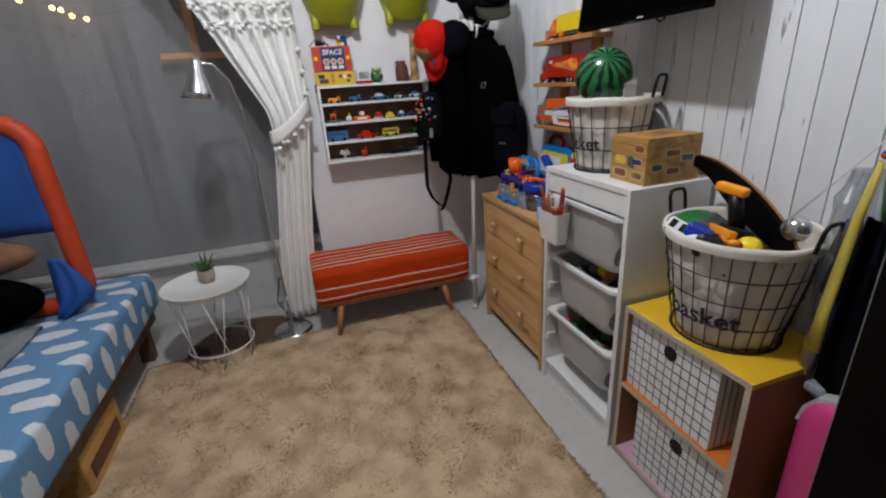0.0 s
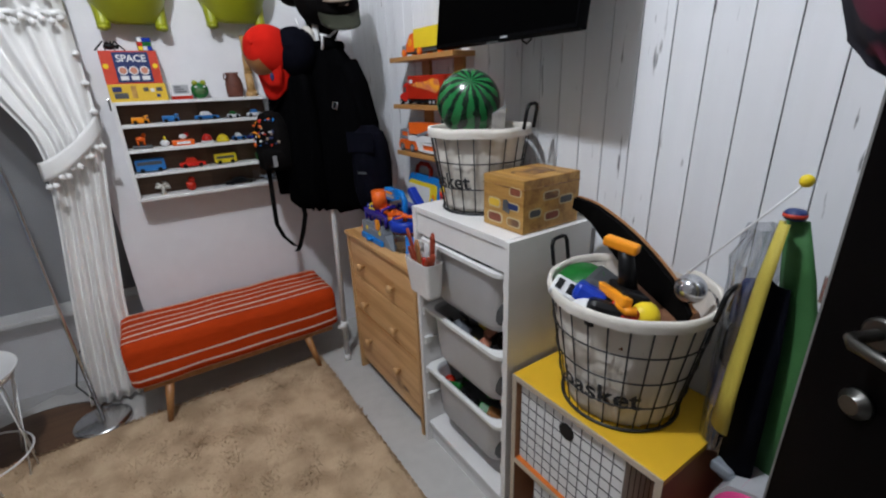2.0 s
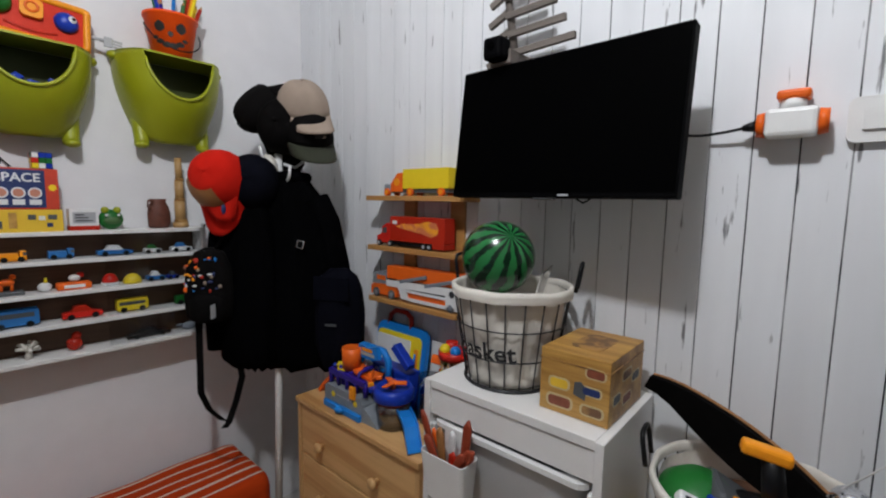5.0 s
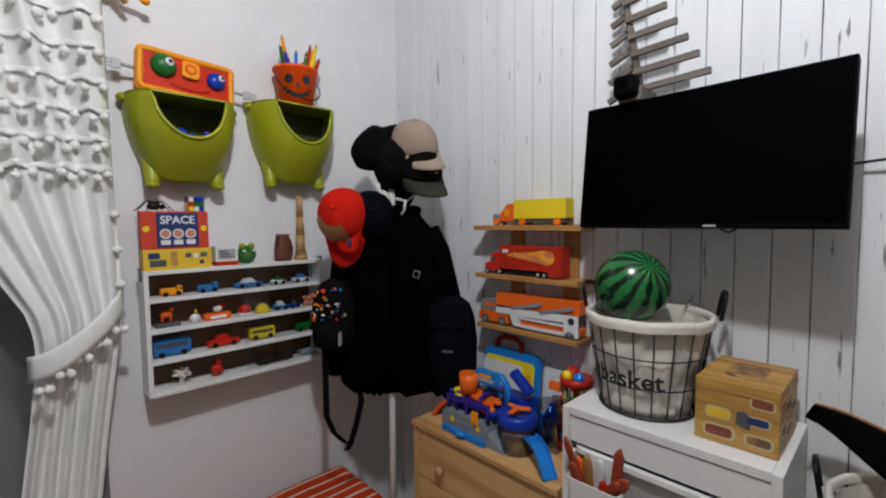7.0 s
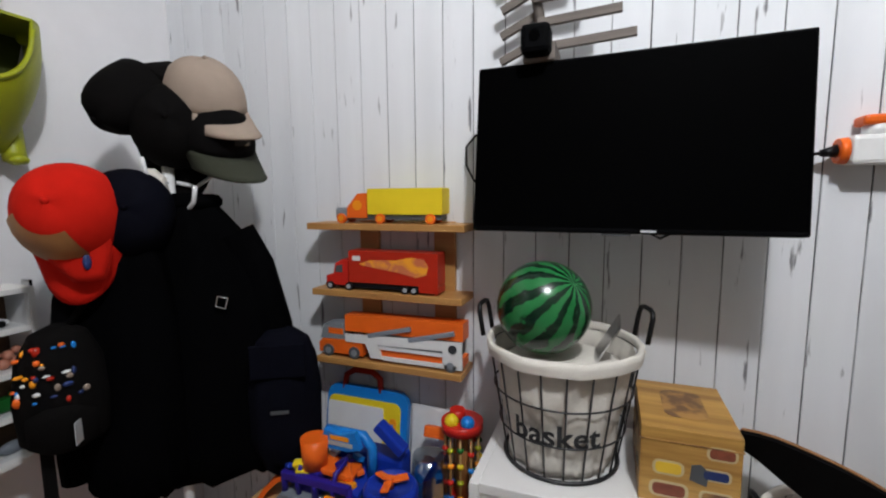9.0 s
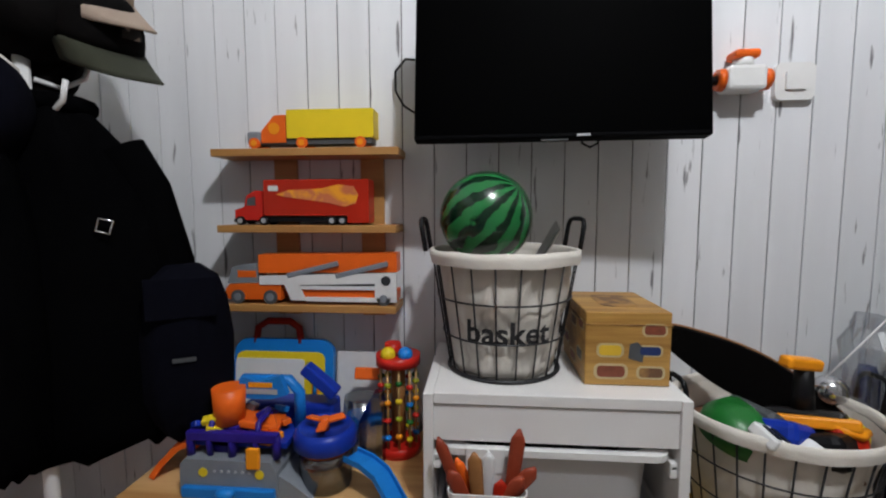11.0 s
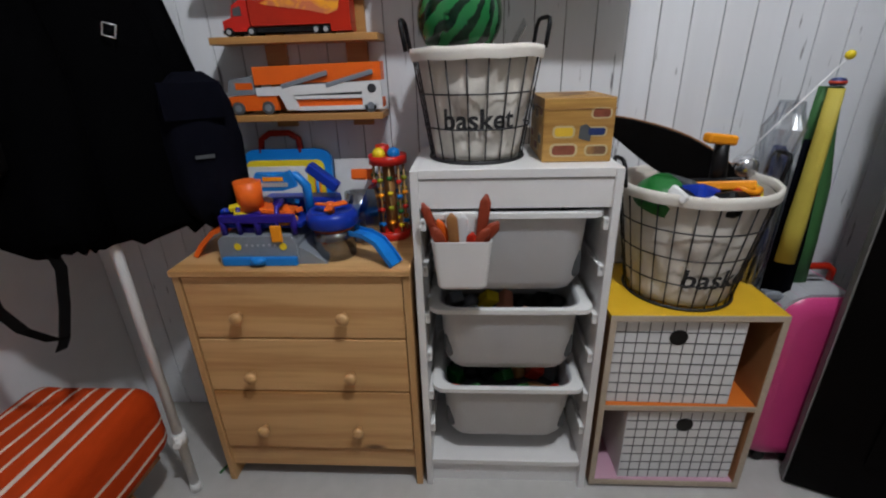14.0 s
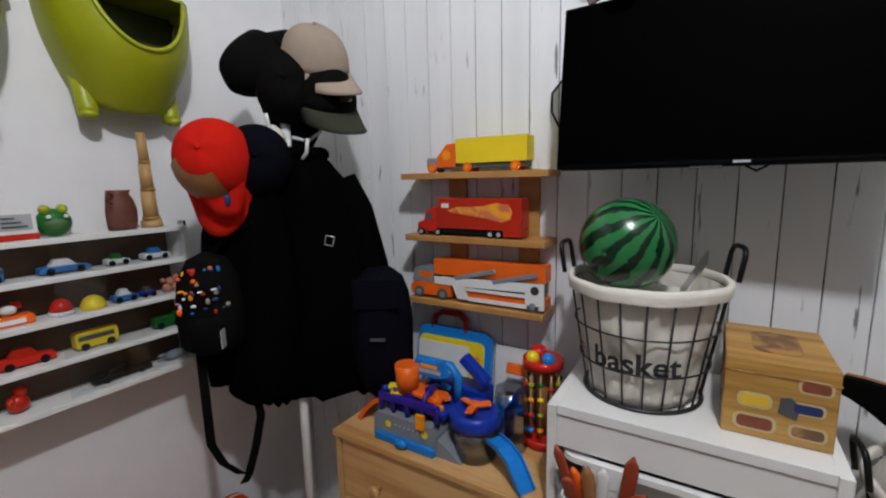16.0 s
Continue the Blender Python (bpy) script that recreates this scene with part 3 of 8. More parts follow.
# ---------------------------------------------------------------- ceiling lamp
cl = thing("ceiling_lamp", (LAMP[0], LAMP[1], ZC), "round white ceiling lamp, switched on", "lamp")
part("rose", C((LAMP[0], LAMP[1], ZC), (LAMP[0], LAMP[1], ZC - 0.025), 0.06, 0.05, 24), "whitepl", cl)

# ---------------------------------------------------------------- rug
RX0, RX1, RY0, RY1 = -0.12, 1.50, 0.9, 2.96
rug = thing("rug", (0.7, 1.9, 0.0), "beige brown shaggy rug on the grey floor", "rug")
N = 70
rows = []
for j in range(N + 1):
    y = RY0 + (RY1 - RY0) * j / N
    rows.append([(RX0 + (RX1 - RX0) * i / N, y, 0.006 if i in (0, N) or j in (0, N) else 0.016 + 0.007 * noise.noise((i * 0.3, j * 0.3, 0))) for i in range(N + 1)])
bm = bmesh.new()
rings(bm, rows, closed=False)
part("backing", bm, "rug", rug)
rng = np.random.RandomState(3)
K = 90000
px, py = RX0 + (RX1 - RX0) * rng.rand(K), RY0 + (RY1 - RY0) * rng.rand(K)
an, ln, wd = rng.rand(K) * 6.283, 0.007 + 0.006 * rng.rand(K), 0.0024 + 0.0022 * rng.rand(K)
lean_x = 0.007 * np.sin(px * 9 + py * 5) + 0.016 * (rng.rand(K) - 0.5) + 0.004 * np.sin(py * 21)
lean_y = 0.007 * np.cos(py * 8 - px * 6) + 0.016 * (rng.rand(K) - 0.5)
v = np.zeros((K, 3, 3))
v[:, 0] = np.stack([px - wd * np.cos(an), py - wd * np.sin(an), np.full(K, 0.008)], 1)
v[:, 1] = np.stack([px + wd * np.cos(an), py + wd * np.sin(an), np.full(K, 0.008)], 1)
v[:, 2] = np.stack([px + lean_x, py + lean_y, 0.010 + ln], 1)
me = bpy.data.meshes.new("pile")
me.from_pydata((v.reshape(-1, 3) - np.array([0.7, 1.9, 0])).tolist(), [], np.arange(K * 3).reshape(-1, 3).tolist())
me.materials.append(M["rug"])
pile = new("pile", me)
pile.parent = rug
tagged(pile, "shaggy beige pile", kind="stuff")

# ---------------------------------------------------------------- dresser
DX, DY0, DY1, DZ = 1.642, 2.166, 2.757, 0.708
dr = thing("dresser", (1.80, 2.455, 0), "pine chest of three drawers with round knobs", "dresser")
part("top", B(DX - 0.008, 1.955, DY0, DY1, DZ - 0.018, DZ, 0.003), "pine", dr)
for y0, y1 in ((DY0 + 0.002, DY0 + 0.02), (DY1 - 0.02, DY1 - 0.002)):
    part("side_panel", B(DX, 1.95, y0, y1, 0.0, DZ - 0.018, 0.002), "pine_end", dr)
part("back_panel", B(1.94, 1.948, DY0 + 0.02, DY1 - 0.02, 0.03, DZ - 0.018), "pine", dr)
part("plinth", B(DX + 0.012, DX + 0.03, DY0 + 0.02, DY1 - 0.02, 0.055, 0.128, 0.001), "pine", dr)
zz = [0.130, 0.338, 0.508, 0.688]
for k in range(3):
    z0, z1 = zz[k] + 0.003, zz[k + 1] - 0.003
    d = part("drawer", B(DX + 0.004, DX + 0.022, DY0 + 0.023, DY1 - 0.023, z0, z1, 0.002), "pine", dr)
    for ky in (2.338, 2.606):
        kz = (0.212, 0.398, 0.580)[k]
        bm = bmesh.new()
        lathe(bm, [(0.008, 0), (0.008, 0.012), (0.016, 0.018), (0.017, 0.025), (0.012, 0.03), (0.001, 0.031)], (0, 0, 0), 16, pose(DX + 0.004, ky, kz, 0, -90))
        part("knob", bm, "pine_end", d)

# ---------------------------------------------------------------- white storage rack
RX, RY_0, RY_1, RZ = 1.645, 1.700, 2.155, 0.94
rk = thing("storage_rack", (1.79, 1.93, 0), "white storage frame holding grey plastic bins", "storage rack")
part("top", B(RX, 1.945, RY_0 + 0.018, RY_1 - 0.018, RZ - 0.02, RZ, 0.0015), "whitelac", rk)
part("apron", B(RX + 0.004, RX + 0.02, RY_0 + 0.018, RY_1 - 0.018, RZ - 0.088, RZ - 0.022, 0.001), "whitelac", rk)
for y0, y1 in ((RY_0, RY_0 + 0.018), (RY_1 - 0.018, RY_1)):
    part("side_panel", B(RX - 0.003, 1.945, y0, y1, 0, RZ - 0.001, 0.0015), "whitelac", rk)
part("base_panel", B(RX + 0.006, 1.94, RY_0 + 0.018, RY_1 - 0.018, 0.075, 0.092, 0.001), "whitelac", rk)
part("base_apron", B(RX + 0.02, RX + 0.035, RY_0 + 0.018, RY_1 - 0.018, 0, 0.075), "whitelac", rk)
part("back_panel", B(1.93, 1.94, RY_0 + 0.018, RY_1 - 0.018, 0.03, RZ - 0.02), "whitelac", rk)
for z in (0.82, 0.705, 0.575, 0.46, 0.335, 0.22):
    for s, y in ((1, RY_0 + 0.018), (-1, RY_1 - 0.018)):
        bm = bmesh.new()
        box(bm, RX + 0.005, 1.90, min(y, y + s * 0.010), max(y, y + s * 0.010), z - 0.006, z, 0.001)
        box(bm, RX + 0.005, RX + 0.028, min(y, y + s * 0.012), max(y, y + s * 0.012), z - 0.022, z + 0.006, 0.002)
        part("runner", bm, "whitepl", rk, "white plastic runner clip")


def tub(name, z_rim, h, label):
    """A plastic bin with a wide rim, hung in the rack."""
    ya, yb, xa, xb = RY_0 + 0.028, RY_1 - 0.028, RX - 0.004, 1.925
    t = thing(name, ((xa + xb) / 2, (ya + yb) / 2, z_rim - h), label, "storage bin", group="grey bins in the white rack")
    rows = []
    for f, z in ((0, z_rim), (0.004, z_rim - 0.02), (0.014, z_rim - h * 0.85), (0.026, z_rim - h * 0.97), (0.045, z_rim - h)):
        rows.append([Vector((px_, py_, z)) for px_, py_ in rrect(xa + 0.012 + f, xb - 0.01 - f, ya + 0.022 + f * 0.9, yb - 0.022 - f * 0.9, 0.05)])
    bm = bmesh.new()
    rings(bm, rows, cap=False)
    bm.faces.new([q for q in bm.verts][-len(rows[0]):])
    ob = part("tub", bm, "greybin", t)
    so = ob.modifiers.new("wall", "SOLIDIFY")
    so.thickness = 0.003
    bm = bmesh.new()
    o = rrect(xa, xb, ya, yb, 0.03)
    i = rrect(xa + 0.014, xb - 0.012, ya + 0.024, yb - 0.024, 0.05)
    rings(bm, [[Vector((a, b, z_rim - 0.012)) for a, b in o], [Vector((a, b, z_rim)) for a, b in o], [Vector((a, b, z_rim)) for a, b in i], [Vector((a, b, z_rim - 0.012)) for a, b in i], [Vector((a, b, z_rim - 0.012)) for a, b in o]], cap=False, smooth=False)
    # same grey plastic as the tub; the white puts reflected light into colour
    part("rim", bm, "whitepl", t, "moulded rim, made paler for the light it reflects")
    return t


tub("storage_bin", 0.842, 0.212, "grey plastic bin hung in the white rack, full of toys")
tub("storage_bin", 0.597, 0.203, "grey plastic bin hung in the white rack, full of toys")
tub("storage_bin", 0.357, 0.20, "grey plastic bin hung in the white rack, full of toys")

# ---------------------------------------------------------------- cube shelf
CX, CY0, CY1, CZ = 1.652, 1.268, 1.685, 0.577
cs = thing("cube_shelf", (1.80, 1.476, 0), "two-cube shelf with yellow top and orange and pink boards", "shelf")
part("top", B(CX, 1.955, CY0, CY1, CZ - 0.015, CZ, 0.001), "yelltop", cs, "yellow top board")
part("shelf_board", B(CX + 0.003, 1.95, CY0 + 0.015, CY1 - 0.015, 0.287, 0.30), "orangelam", cs, "orange middle board")
part("bottom", B(CX + 0.003, 1.95, CY0 + 0.015, CY1 - 0.015, 0.012, 0.027), "pinklam", cs, "pink bottom board")
for y0, y1 in ((CY0, CY0 + 0.015), (CY1 - 0.015, CY1)):
    part("side_panel", B(CX, 1.955, y0, y1, 0.008, CZ - 0.015, 0.001), "brownlam", cs)
part("back_panel", B(1.945, 1.952, CY0 + 0.015, CY1 - 0.015, 0.02, CZ - 0.015), "brownlam", cs)
for y0, y1, z0, z1 in ((CY0, CY1, CZ - 0.0155, CZ - 0.0005), (CY0, CY0 + 0.015, 0.008, CZ - 0.016), (CY1 - 0.015, CY1, 0.008, CZ - 0.016), (CY0 + 0.0155, CY1 - 0.0155, 0.286, 0.301), (CY0 + 0.0155, CY1 - 0.0155, 0.011, 0.028)):
    part("edge_band", B(CX - 0.003, CX - 0.0002, y0, y1, z0, z1), "particle", cs, "pale board edge")
for x, y in ((CX + 0.02, CY0 + 0.02), (CX + 0.02, CY1 - 0.02), (1.93, CY0 + 0.02), (1.93, CY1 - 0.02)):
    part("foot", C((x, y, 0), (x, y, 0.009), 0.012), "blackpl", cs)


def fabric_bin(y0, y1, z0, z1, rz, label):
    w, h, d = y1 - y0, z1 - z0, 0.27
    t = thing("fabric_bin", (0, 0, 0), label, "fabric bin", group="grid fabric bins in the cube shelf")
    for f in ((0, d, -w / 2, -w / 2 + 0.006, 0, h), (0, d, w / 2 - 0.006, w / 2, 0, h), (0, 0.006, -w / 2 + 0.006, w / 2 - 0.006, 0, h), (d - 0.006, d, -w / 2 + 0.006, w / 2 - 0.006, 0, h), (0.006, d - 0.006, -w / 2 + 0.006, w / 2 - 0.006, 0, 0.006)):
        part("fabric_panel", B(*f, 0.0012), "gridcl", t)
    n = 11
    for i in range(1, n):
        y = -w / 2 + w * i / n
        part("grid_line", B(-0.0008, 0.0, y - 0.0011, y + 0.0011, 0.002, h - 0.002), "line", t)
    n = 8
    for i in range(1, n):
        z = h * i / n
        part("grid_line", B(-0.0010, 0.0, -w / 2 + 0.002, w / 2 - 0.002, z - 0.0011, z + 0.0011), "line", t)
    for i in range(1, 12):
        x = d * i / 12
        part("grid_line", B(x - 0.0011, x + 0.0011, -w / 2 - 0.0008, -w / 2, 0.002, h - 0.002), "line", t)
    part("grip_hole", C((-0.0025, 0.0, h * 0.82), (0.0, 0.0, h * 0.82), 0.022, seg=24), "blackpl", t, "round black grip hole")
    t.matrix_basis = pose(CX + 0.012, (y0 + y1) / 2, z0, 0, 0, rz)
    return t


fabric_bin(1.352, 1.668, 0.301, 0.552, -1.2, "white fabric bin with black grid lines and grip hole")
fabric_bin(1.290, 1.602, 0.028, 0.270, 1.0, "white fabric bin with black grid lines and grip hole")

# ---------------------------------------------------------------- wire baskets


def basket(cx, cy, z0, r0, r1, h, nv, text_at, handle_at, label, size, nr=4, text_z=0.40):
    t = thing("wire_basket", (cx, cy, z0), label, "basket", group="wire baskets with cloth liners")
    rad = lambda z: r0 + (r1 - r0) * (z / h)
    S = 96
    # cloth liner, crumpled, open on top with a rolled cuff
    rows = []
    for f in (0, 0.06, 0.12, 0.19, 0.26, 0.33, 0.40, 0.47, 0.54, 0.61, 0.68, 0.75, 0.82, 0.89, 0.97):
        z = 0.008 + f * (h - 0.012)
        row = []
        for i in range(S):
            a = 2 * math.pi * i / S
            r = rad(z) - 0.010 + (0.010 * noise.noise((math.cos(a) * 3 + 5, math.sin(a) * 3, f * 4)) + 0.007 * noise.noise((math.cos(a) * 8, math.sin(a) * 8 + cy, f * 9))) * (1 if f < 0.9 else 0.3)
            row.append((cx + r * math.cos(a), cy + r * math.sin(a), z0 + z))
        rows.append(row)
    bm = bmesh.new()
    vs = rings(bm, rows, cap=False)
    bm.faces.new(vs[0][::-1])
    part("liner", bm, "canvas", t, "crumpled cream cloth liner")
    rows = []
    for dr_, z in ((-0.007, h * 0.95), (-0.007, h), (-0.003, h + 0.004), (0.003, h + 0.003), (0.0045, h - 0.008), (0.0025, h - 0.022)):
        row = []
        for i in range(S):
            a = 2 * math.pi * i / S
            r = rad(h) + dr_ + 0.003 * noise.noise((math.cos(a) * 4, math.sin(a) * 4 + 9, z * 30))
            row.append((cx + r * math.cos(a), cy + r * math.sin(a), z0 + z + 0.003 * noise.noise((math.cos(a) * 2.5, math.sin(a) * 2.5, 3 + cy))))
        rows.append(row)
    bm = bmesh.new()
    rings(bm, rows, cap=False)
    part("cuff", bm, "canvas", t, "cream cloth cuff over the rim")
    for i in range(nv):
        a = 2 * math.pi * (i + 0.5) / nv
        c, s = math.cos(a), math.sin(a)
        part("upright_wire", C((cx + r0 * c, cy + r0 * s, z0 + 0.003), (cx + rad(h - 0.01) * c, cy + rad(h - 0.01) * s, z0 + h - 0.01), 0.0018, seg=6), "wire", t)
    for k in range(nr):
        z = 0.004 + (h - 0.02) * k / (nr - 1)
        pts = [(cx + (rad(z) + 0.002) * math.cos(2 * math.pi * i / 48), cy + (rad(z) + 0.002) * math.sin(2 * math.pi * i / 48), z0 + z) for i in range(48)]
        part("wire_ring", tube(bmesh.new(), pts, 0.0042 if k == 0 else 0.0018, 6, True), "wire", t)
    for a in handle_at:
        c, s = math.cos(a), math.sin(a)
        pts = []
        w, hh = 0.030, 0.062
        for u, q in ((-1, -0.03), (-1, 0.3), (-1, 0.75), (-0.8, 0.95), (-0.4, 1.0), (0.4, 1.0), (0.8, 0.95), (1, 0.75), (1, 0.3), (1, -0.03)):
            rr = rad(h) + 0.010 + 0.010 * q
            pts.append((cx + rr * c - u * w * s, cy + rr * s + u * w * c, z0 + h + hh * q))
        part("handle", tube(bmesh.new(), pts, 0.0050, 8), "blackpl", t, "black loop handle")
    vs, fs = words("basket", size)
    bm = bmesh.new()
    out = []
    for p in vs:
        z = h * text_z + p.y
        r = rad(z) - 0.0002
        a = text_at + p.x / r
        out.append((cx + r * math.cos(a), cy + r * math.sin(a), z0 + z))
    add_mesh(bm, out, fs)
    part("lettering", bm, "ink", t, "black printed word basket")
    return t


basket(1.800, 2.008, RZ, 0.108, 0.146, 0.238, 20, math.pi + 0.02, (math.pi * 0.5 - 0.06, -math.pi * 0.5 + 0.35), "black wire basket with cream cloth liner, holding a ball", 0.062)
basket(1.800, 1.475, CZ, 0.128, 0.176, 0.293, 26, math.pi + 0.24, (math.pi * 0.5 + 0.1, -math.pi * 0.5 + 0.05), "large black wire basket with cream liner, full of toys", 0.070, 5, 0.30)

bm = bmesh.new()
ball(bm, (0, 0, 0), 0.092, seg=40)
melon = solo("watermelon_ball", bm, "melon", "glossy green striped watermelon toy ball in the basket", "ball")
melon.matrix_basis = pose(1.79, 2.045, 1.243, 0, -50, 58)

# picture crate box on the rack
bx = thing("crate_box", (1.80, 1.79, RZ), "yellow-brown wood-print box with pictures of toy cars", "box")
part("body", B(1.700, 1.900, 1.716, 1.866, RZ + 0.001, RZ + 0.136, 0.002), "cratewood", bx)
def sticker(axis, a, w, z, h, mm, d):
    """A small printed picture with a pale rim: d is the face it lies on."""
    sgn = 1 if axis == "y" else -1
    axis = axis[0]
    rim = rrect(a - w, a + w, RZ + z - h, RZ + z + h, h * 0.75)
    pic = rrect(a - w * 0.82, a + w * 0.82, RZ + z - h * 0.72, RZ + z + h * 0.72, h * 0.5)
    o = part("picture", prism(bmesh.new(), rim, axis, d, d + sgn * 0.0006), "palerim", bx, "printed picture of a toy car")
    part("car_print", prism(bmesh.new(), pic, axis, d + sgn * 0.0006, d + sgn * 0.0011), mm, o)


for a, b, z, h, mm in ((1.745, 0.022, 0.104, 0.0115, "brownred"), (1.822, 0.024, 0.066, 0.013, "ybox"), (1.752, 0.022, 0.066, 0.0105, "bluecard"), (1.820, 0.030, 0.027, 0.0145, "brownred"), (1.750, 0.025, 0.026, 0.012, "shadeprint")):
    sticker("x", a, b, z, h, mm, 1.700)
for a, b, z, h, mm in ((1.745, 0.022, 0.046, 0.012, "darkgrey"), (1.80, 0.028, 0.098, 0.011, "shadeprint"), (1.862, 0.022, 0.046, 0.012, "brownred"), (1.80, 0.026, 0.024, 0.011, "brownred"), (1.866, 0.020, 0.104, 0.010, "darkgrey"), (1.735, 0.020, 0.106, 0.010, "brownred")):
    sticker("y", a, b, z, h, mm, 1.866)
for a, b, z, h, mm in ((1.740, 0.022, 0.050, 0.012, "darkgrey"), (1.795, 0.030, 0.088, 0.012, "shadeprint"), (1.850, 0.026, 0.070, 0.012, "darkgrey"), (1.80, 0.028, 0.035, 0.012, "brownred")):
    sticker("y_front", a, b, z, h, mm, 1.716)
part("dark_print", prism(bmesh.new(), [(1.765, RZ + 0.045), (1.79, RZ + 0.052), (1.788, RZ + 0.078), (1.775, RZ + 0.082), (1.762, RZ + 0.07)], "x", 1.6990, 1.7003), "darkgrey", bx)
part("lid_edge", B(1.6985, 1.9015, 1.7145, 1.8675, RZ + 0.112, RZ + 0.114), "shadeprint", bx, "dark printed edge of the lid")
part("picture", prism(bmesh.new(), rrect(1.745, 1.86, 1.755, 1.825, 0.02), "z", RZ + 0.1355, RZ + 0.1368), "shadeprint", bx, "dark printed picture")

# ---------------------------------------------------------------- television
tvm = Matrix.Translation((1.785, 1.911, 1.556)) @ Matrix.Rotation(radians(-2.5), 4, "Z") @ Matrix.Rotation(radians(7), 4, "Y")
tv = thing("television", (1.85, 1.92, 1.57), "black flat television hung tilted on the plank wall", "television")
part("housing", B(0.0, 0.032, -0.276, 0.276, -0.163, 0.163, 0.003, tvm), "mattblack", tv)
part("screen", B(-0.001, 0.002, -0.272, 0.272, -0.153, 0.157, 0, tvm), "screen", tv, "dark switched-off screen")
part("badge", B(-0.0022, -0.0005, -0.06, -0.035, -0.161, -0.157, 0, tvm), "silver", tv)
part("sensor", B(0.004, 0.016, -0.02, 0.03, -0.167, -0.163, 0, tvm), "darkgrey", tv)
part("wall_bracket", B(1.80, XE, 1.86, 1.98, 1.50, 1.64, 0.002), "blackpl", tv)

# wall switch and adapter
sw = thing("light_switch", (1.955, 1.365, 1.55), "white wall light switch with rounded frame", "light switch")
part("frame", prism(bmesh.new(), rrect(1.322, 1.405, 1.512, 1.592, 0.014), "x", 1.952, XE), "whitepl", sw)
part("rocker", prism(bmesh.new(), rrect(1.342, 1.385, 1.534, 1.572, 0.003), "x", 1.947, 1.953), "whitepl", sw)
pl = thing("power_adapter", (1.94, 1.49, 1.55), "white and orange cube power adapter in the socket", "power adapter")
part("body", B(1.91, 1.965, 1.445, 1.525, 1.530, 1.582, 0.008), "whitepl", pl)
part("socket_cap", C((1.937, 1.445, 1.556), (1.937, 1.430, 1.556), 0.024, 0.022, 20), "orange", pl, "orange socket cap")
part("socket_cap", C((1.937, 1.525, 1.556), (1.937, 1.538, 1.556), 0.024, 0.022, 20), "orange", pl, "orange socket cap")
part("socket_cap", B(1.915, 1.96, 1.458, 1.510, 1.598, 1.616, 0.006), "orange", pl, "orange socket cap")
part("neck", C((1.937, 1.484, 1.58), (1.937, 1.484, 1.60), 0.020, seg=20), "whitepl", pl)
part("plug", C((1.937, 1.538, 1.556), (1.937, 1.562, 1.553), 0.012, 0.006, 12), "blackpl", pl, "black cable plug")
solo("television_cable", tube(bmesh.new(), [(1.937, 1.570, 1.535), (1.94, 1.60, 1.531), (1.945, 1.64, 1.528), (1.94, 1.70, 1.532)], 0.003, 8), "blackpl", "thin black cable from adapter to television", "cable")
solo("cable_loop", tube(bmesh.new(), [(1.94, 2.19, 1.60), (1.945, 2.23, 1.605), (1.95, 2.255, 1.58), (1.95, 2.255, 1.535), (1.945, 2.235, 1.50), (1.94, 2.19, 1.47)], 0.0028, 8), "blackpl", "black cable loop behind the television", "cable")
solo("cable_loop", tube(bmesh.new(), [(1.81, 1.86, 1.42), (1.815, 1.855, 1.39), (1.815, 1.84, 1.382), (1.815, 1.825, 1.39), (1.81, 1.82, 1.42)], 0.0025, 8), "blackpl", "black cable loop under the television", "cable")

sw.location += Vector((0, 0.009, -0.015))
pl.location += Vector((0, 0.008, -0.018))

# ---------------------------------------------------------------- wooden wall shelf with three boards
ws = thing("wall_shelf", (1.93, 2.455, 1.2), "orange-brown wooden wall shelf with three boards", "shelf")
for z, y0, y1 in ((1.397, 2.236, 2.668), (1.224, 2.243, 2.660), (1.040, 2.245, 2.654)):
    part("shelf_board", B(1.872, XE - 0.001, y0, y1, z - 0.017, z, 0.0015), "shelfwood", ws)
for y in (2.315, 2.53):
    part("upright", B(XE - 0.016, XE - 0.001, y - 0.028, y + 0.028, 1.0, 1.40, 0.001), "shelfwood", ws)

# ---------------------------------------------------------------- display cabinet on the north wall
HX0, HX1, HY, HZ0, HZ1 = 0.918, 1.505, 3.128, 0.884, 1.272
hs = thing("display_shelf", (1.21, 3.18, HZ0), "white wall display shelf with brown back, full of toy cars", "shelf")
part("back_panel", B(HX0 + 0.012, HX1 - 0.012, YN - 0.010, YN - 0.002, HZ0 + 0.01, HZ1 - 0.01), "darkwood", hs, "dark brown back panel")
for x0, x1 in ((HX0, HX0 + 0.013), (HX1 - 0.013, HX1)):
    part("side_panel", B(x0, x1, HY, YN - 0.001, HZ0, HZ1, 0.001), "whitelac", hs)
HS = [HZ0, 0.982, 1.078, 1.174, HZ1 - 0.012]
for z in HS:
    part("shelf_board", B(HX0 + 0.013, HX1 - 0.013, HY - (0.006 if z == HZ0 else 0), YN - 0.010, z, z + 0.012, 0.001), "whitelac", hs)
part("sliding_pane", B(1.205, HX1 - 0.015, HY + 0.010, HY + 0.013, HZ0 + 0.013, HZ1 - 0.013), "clear", hs, "clear sliding pane").visible_shadow = False
for x in (HX0 - 0.008, HX1 + 0.001):
    part("bracket", B(x, x + 0.007, HY + 0.02, HY + 0.05, HZ1 - 0.03, HZ1 + 0.012, 0.001), "chrome", hs, "small metal bracket")

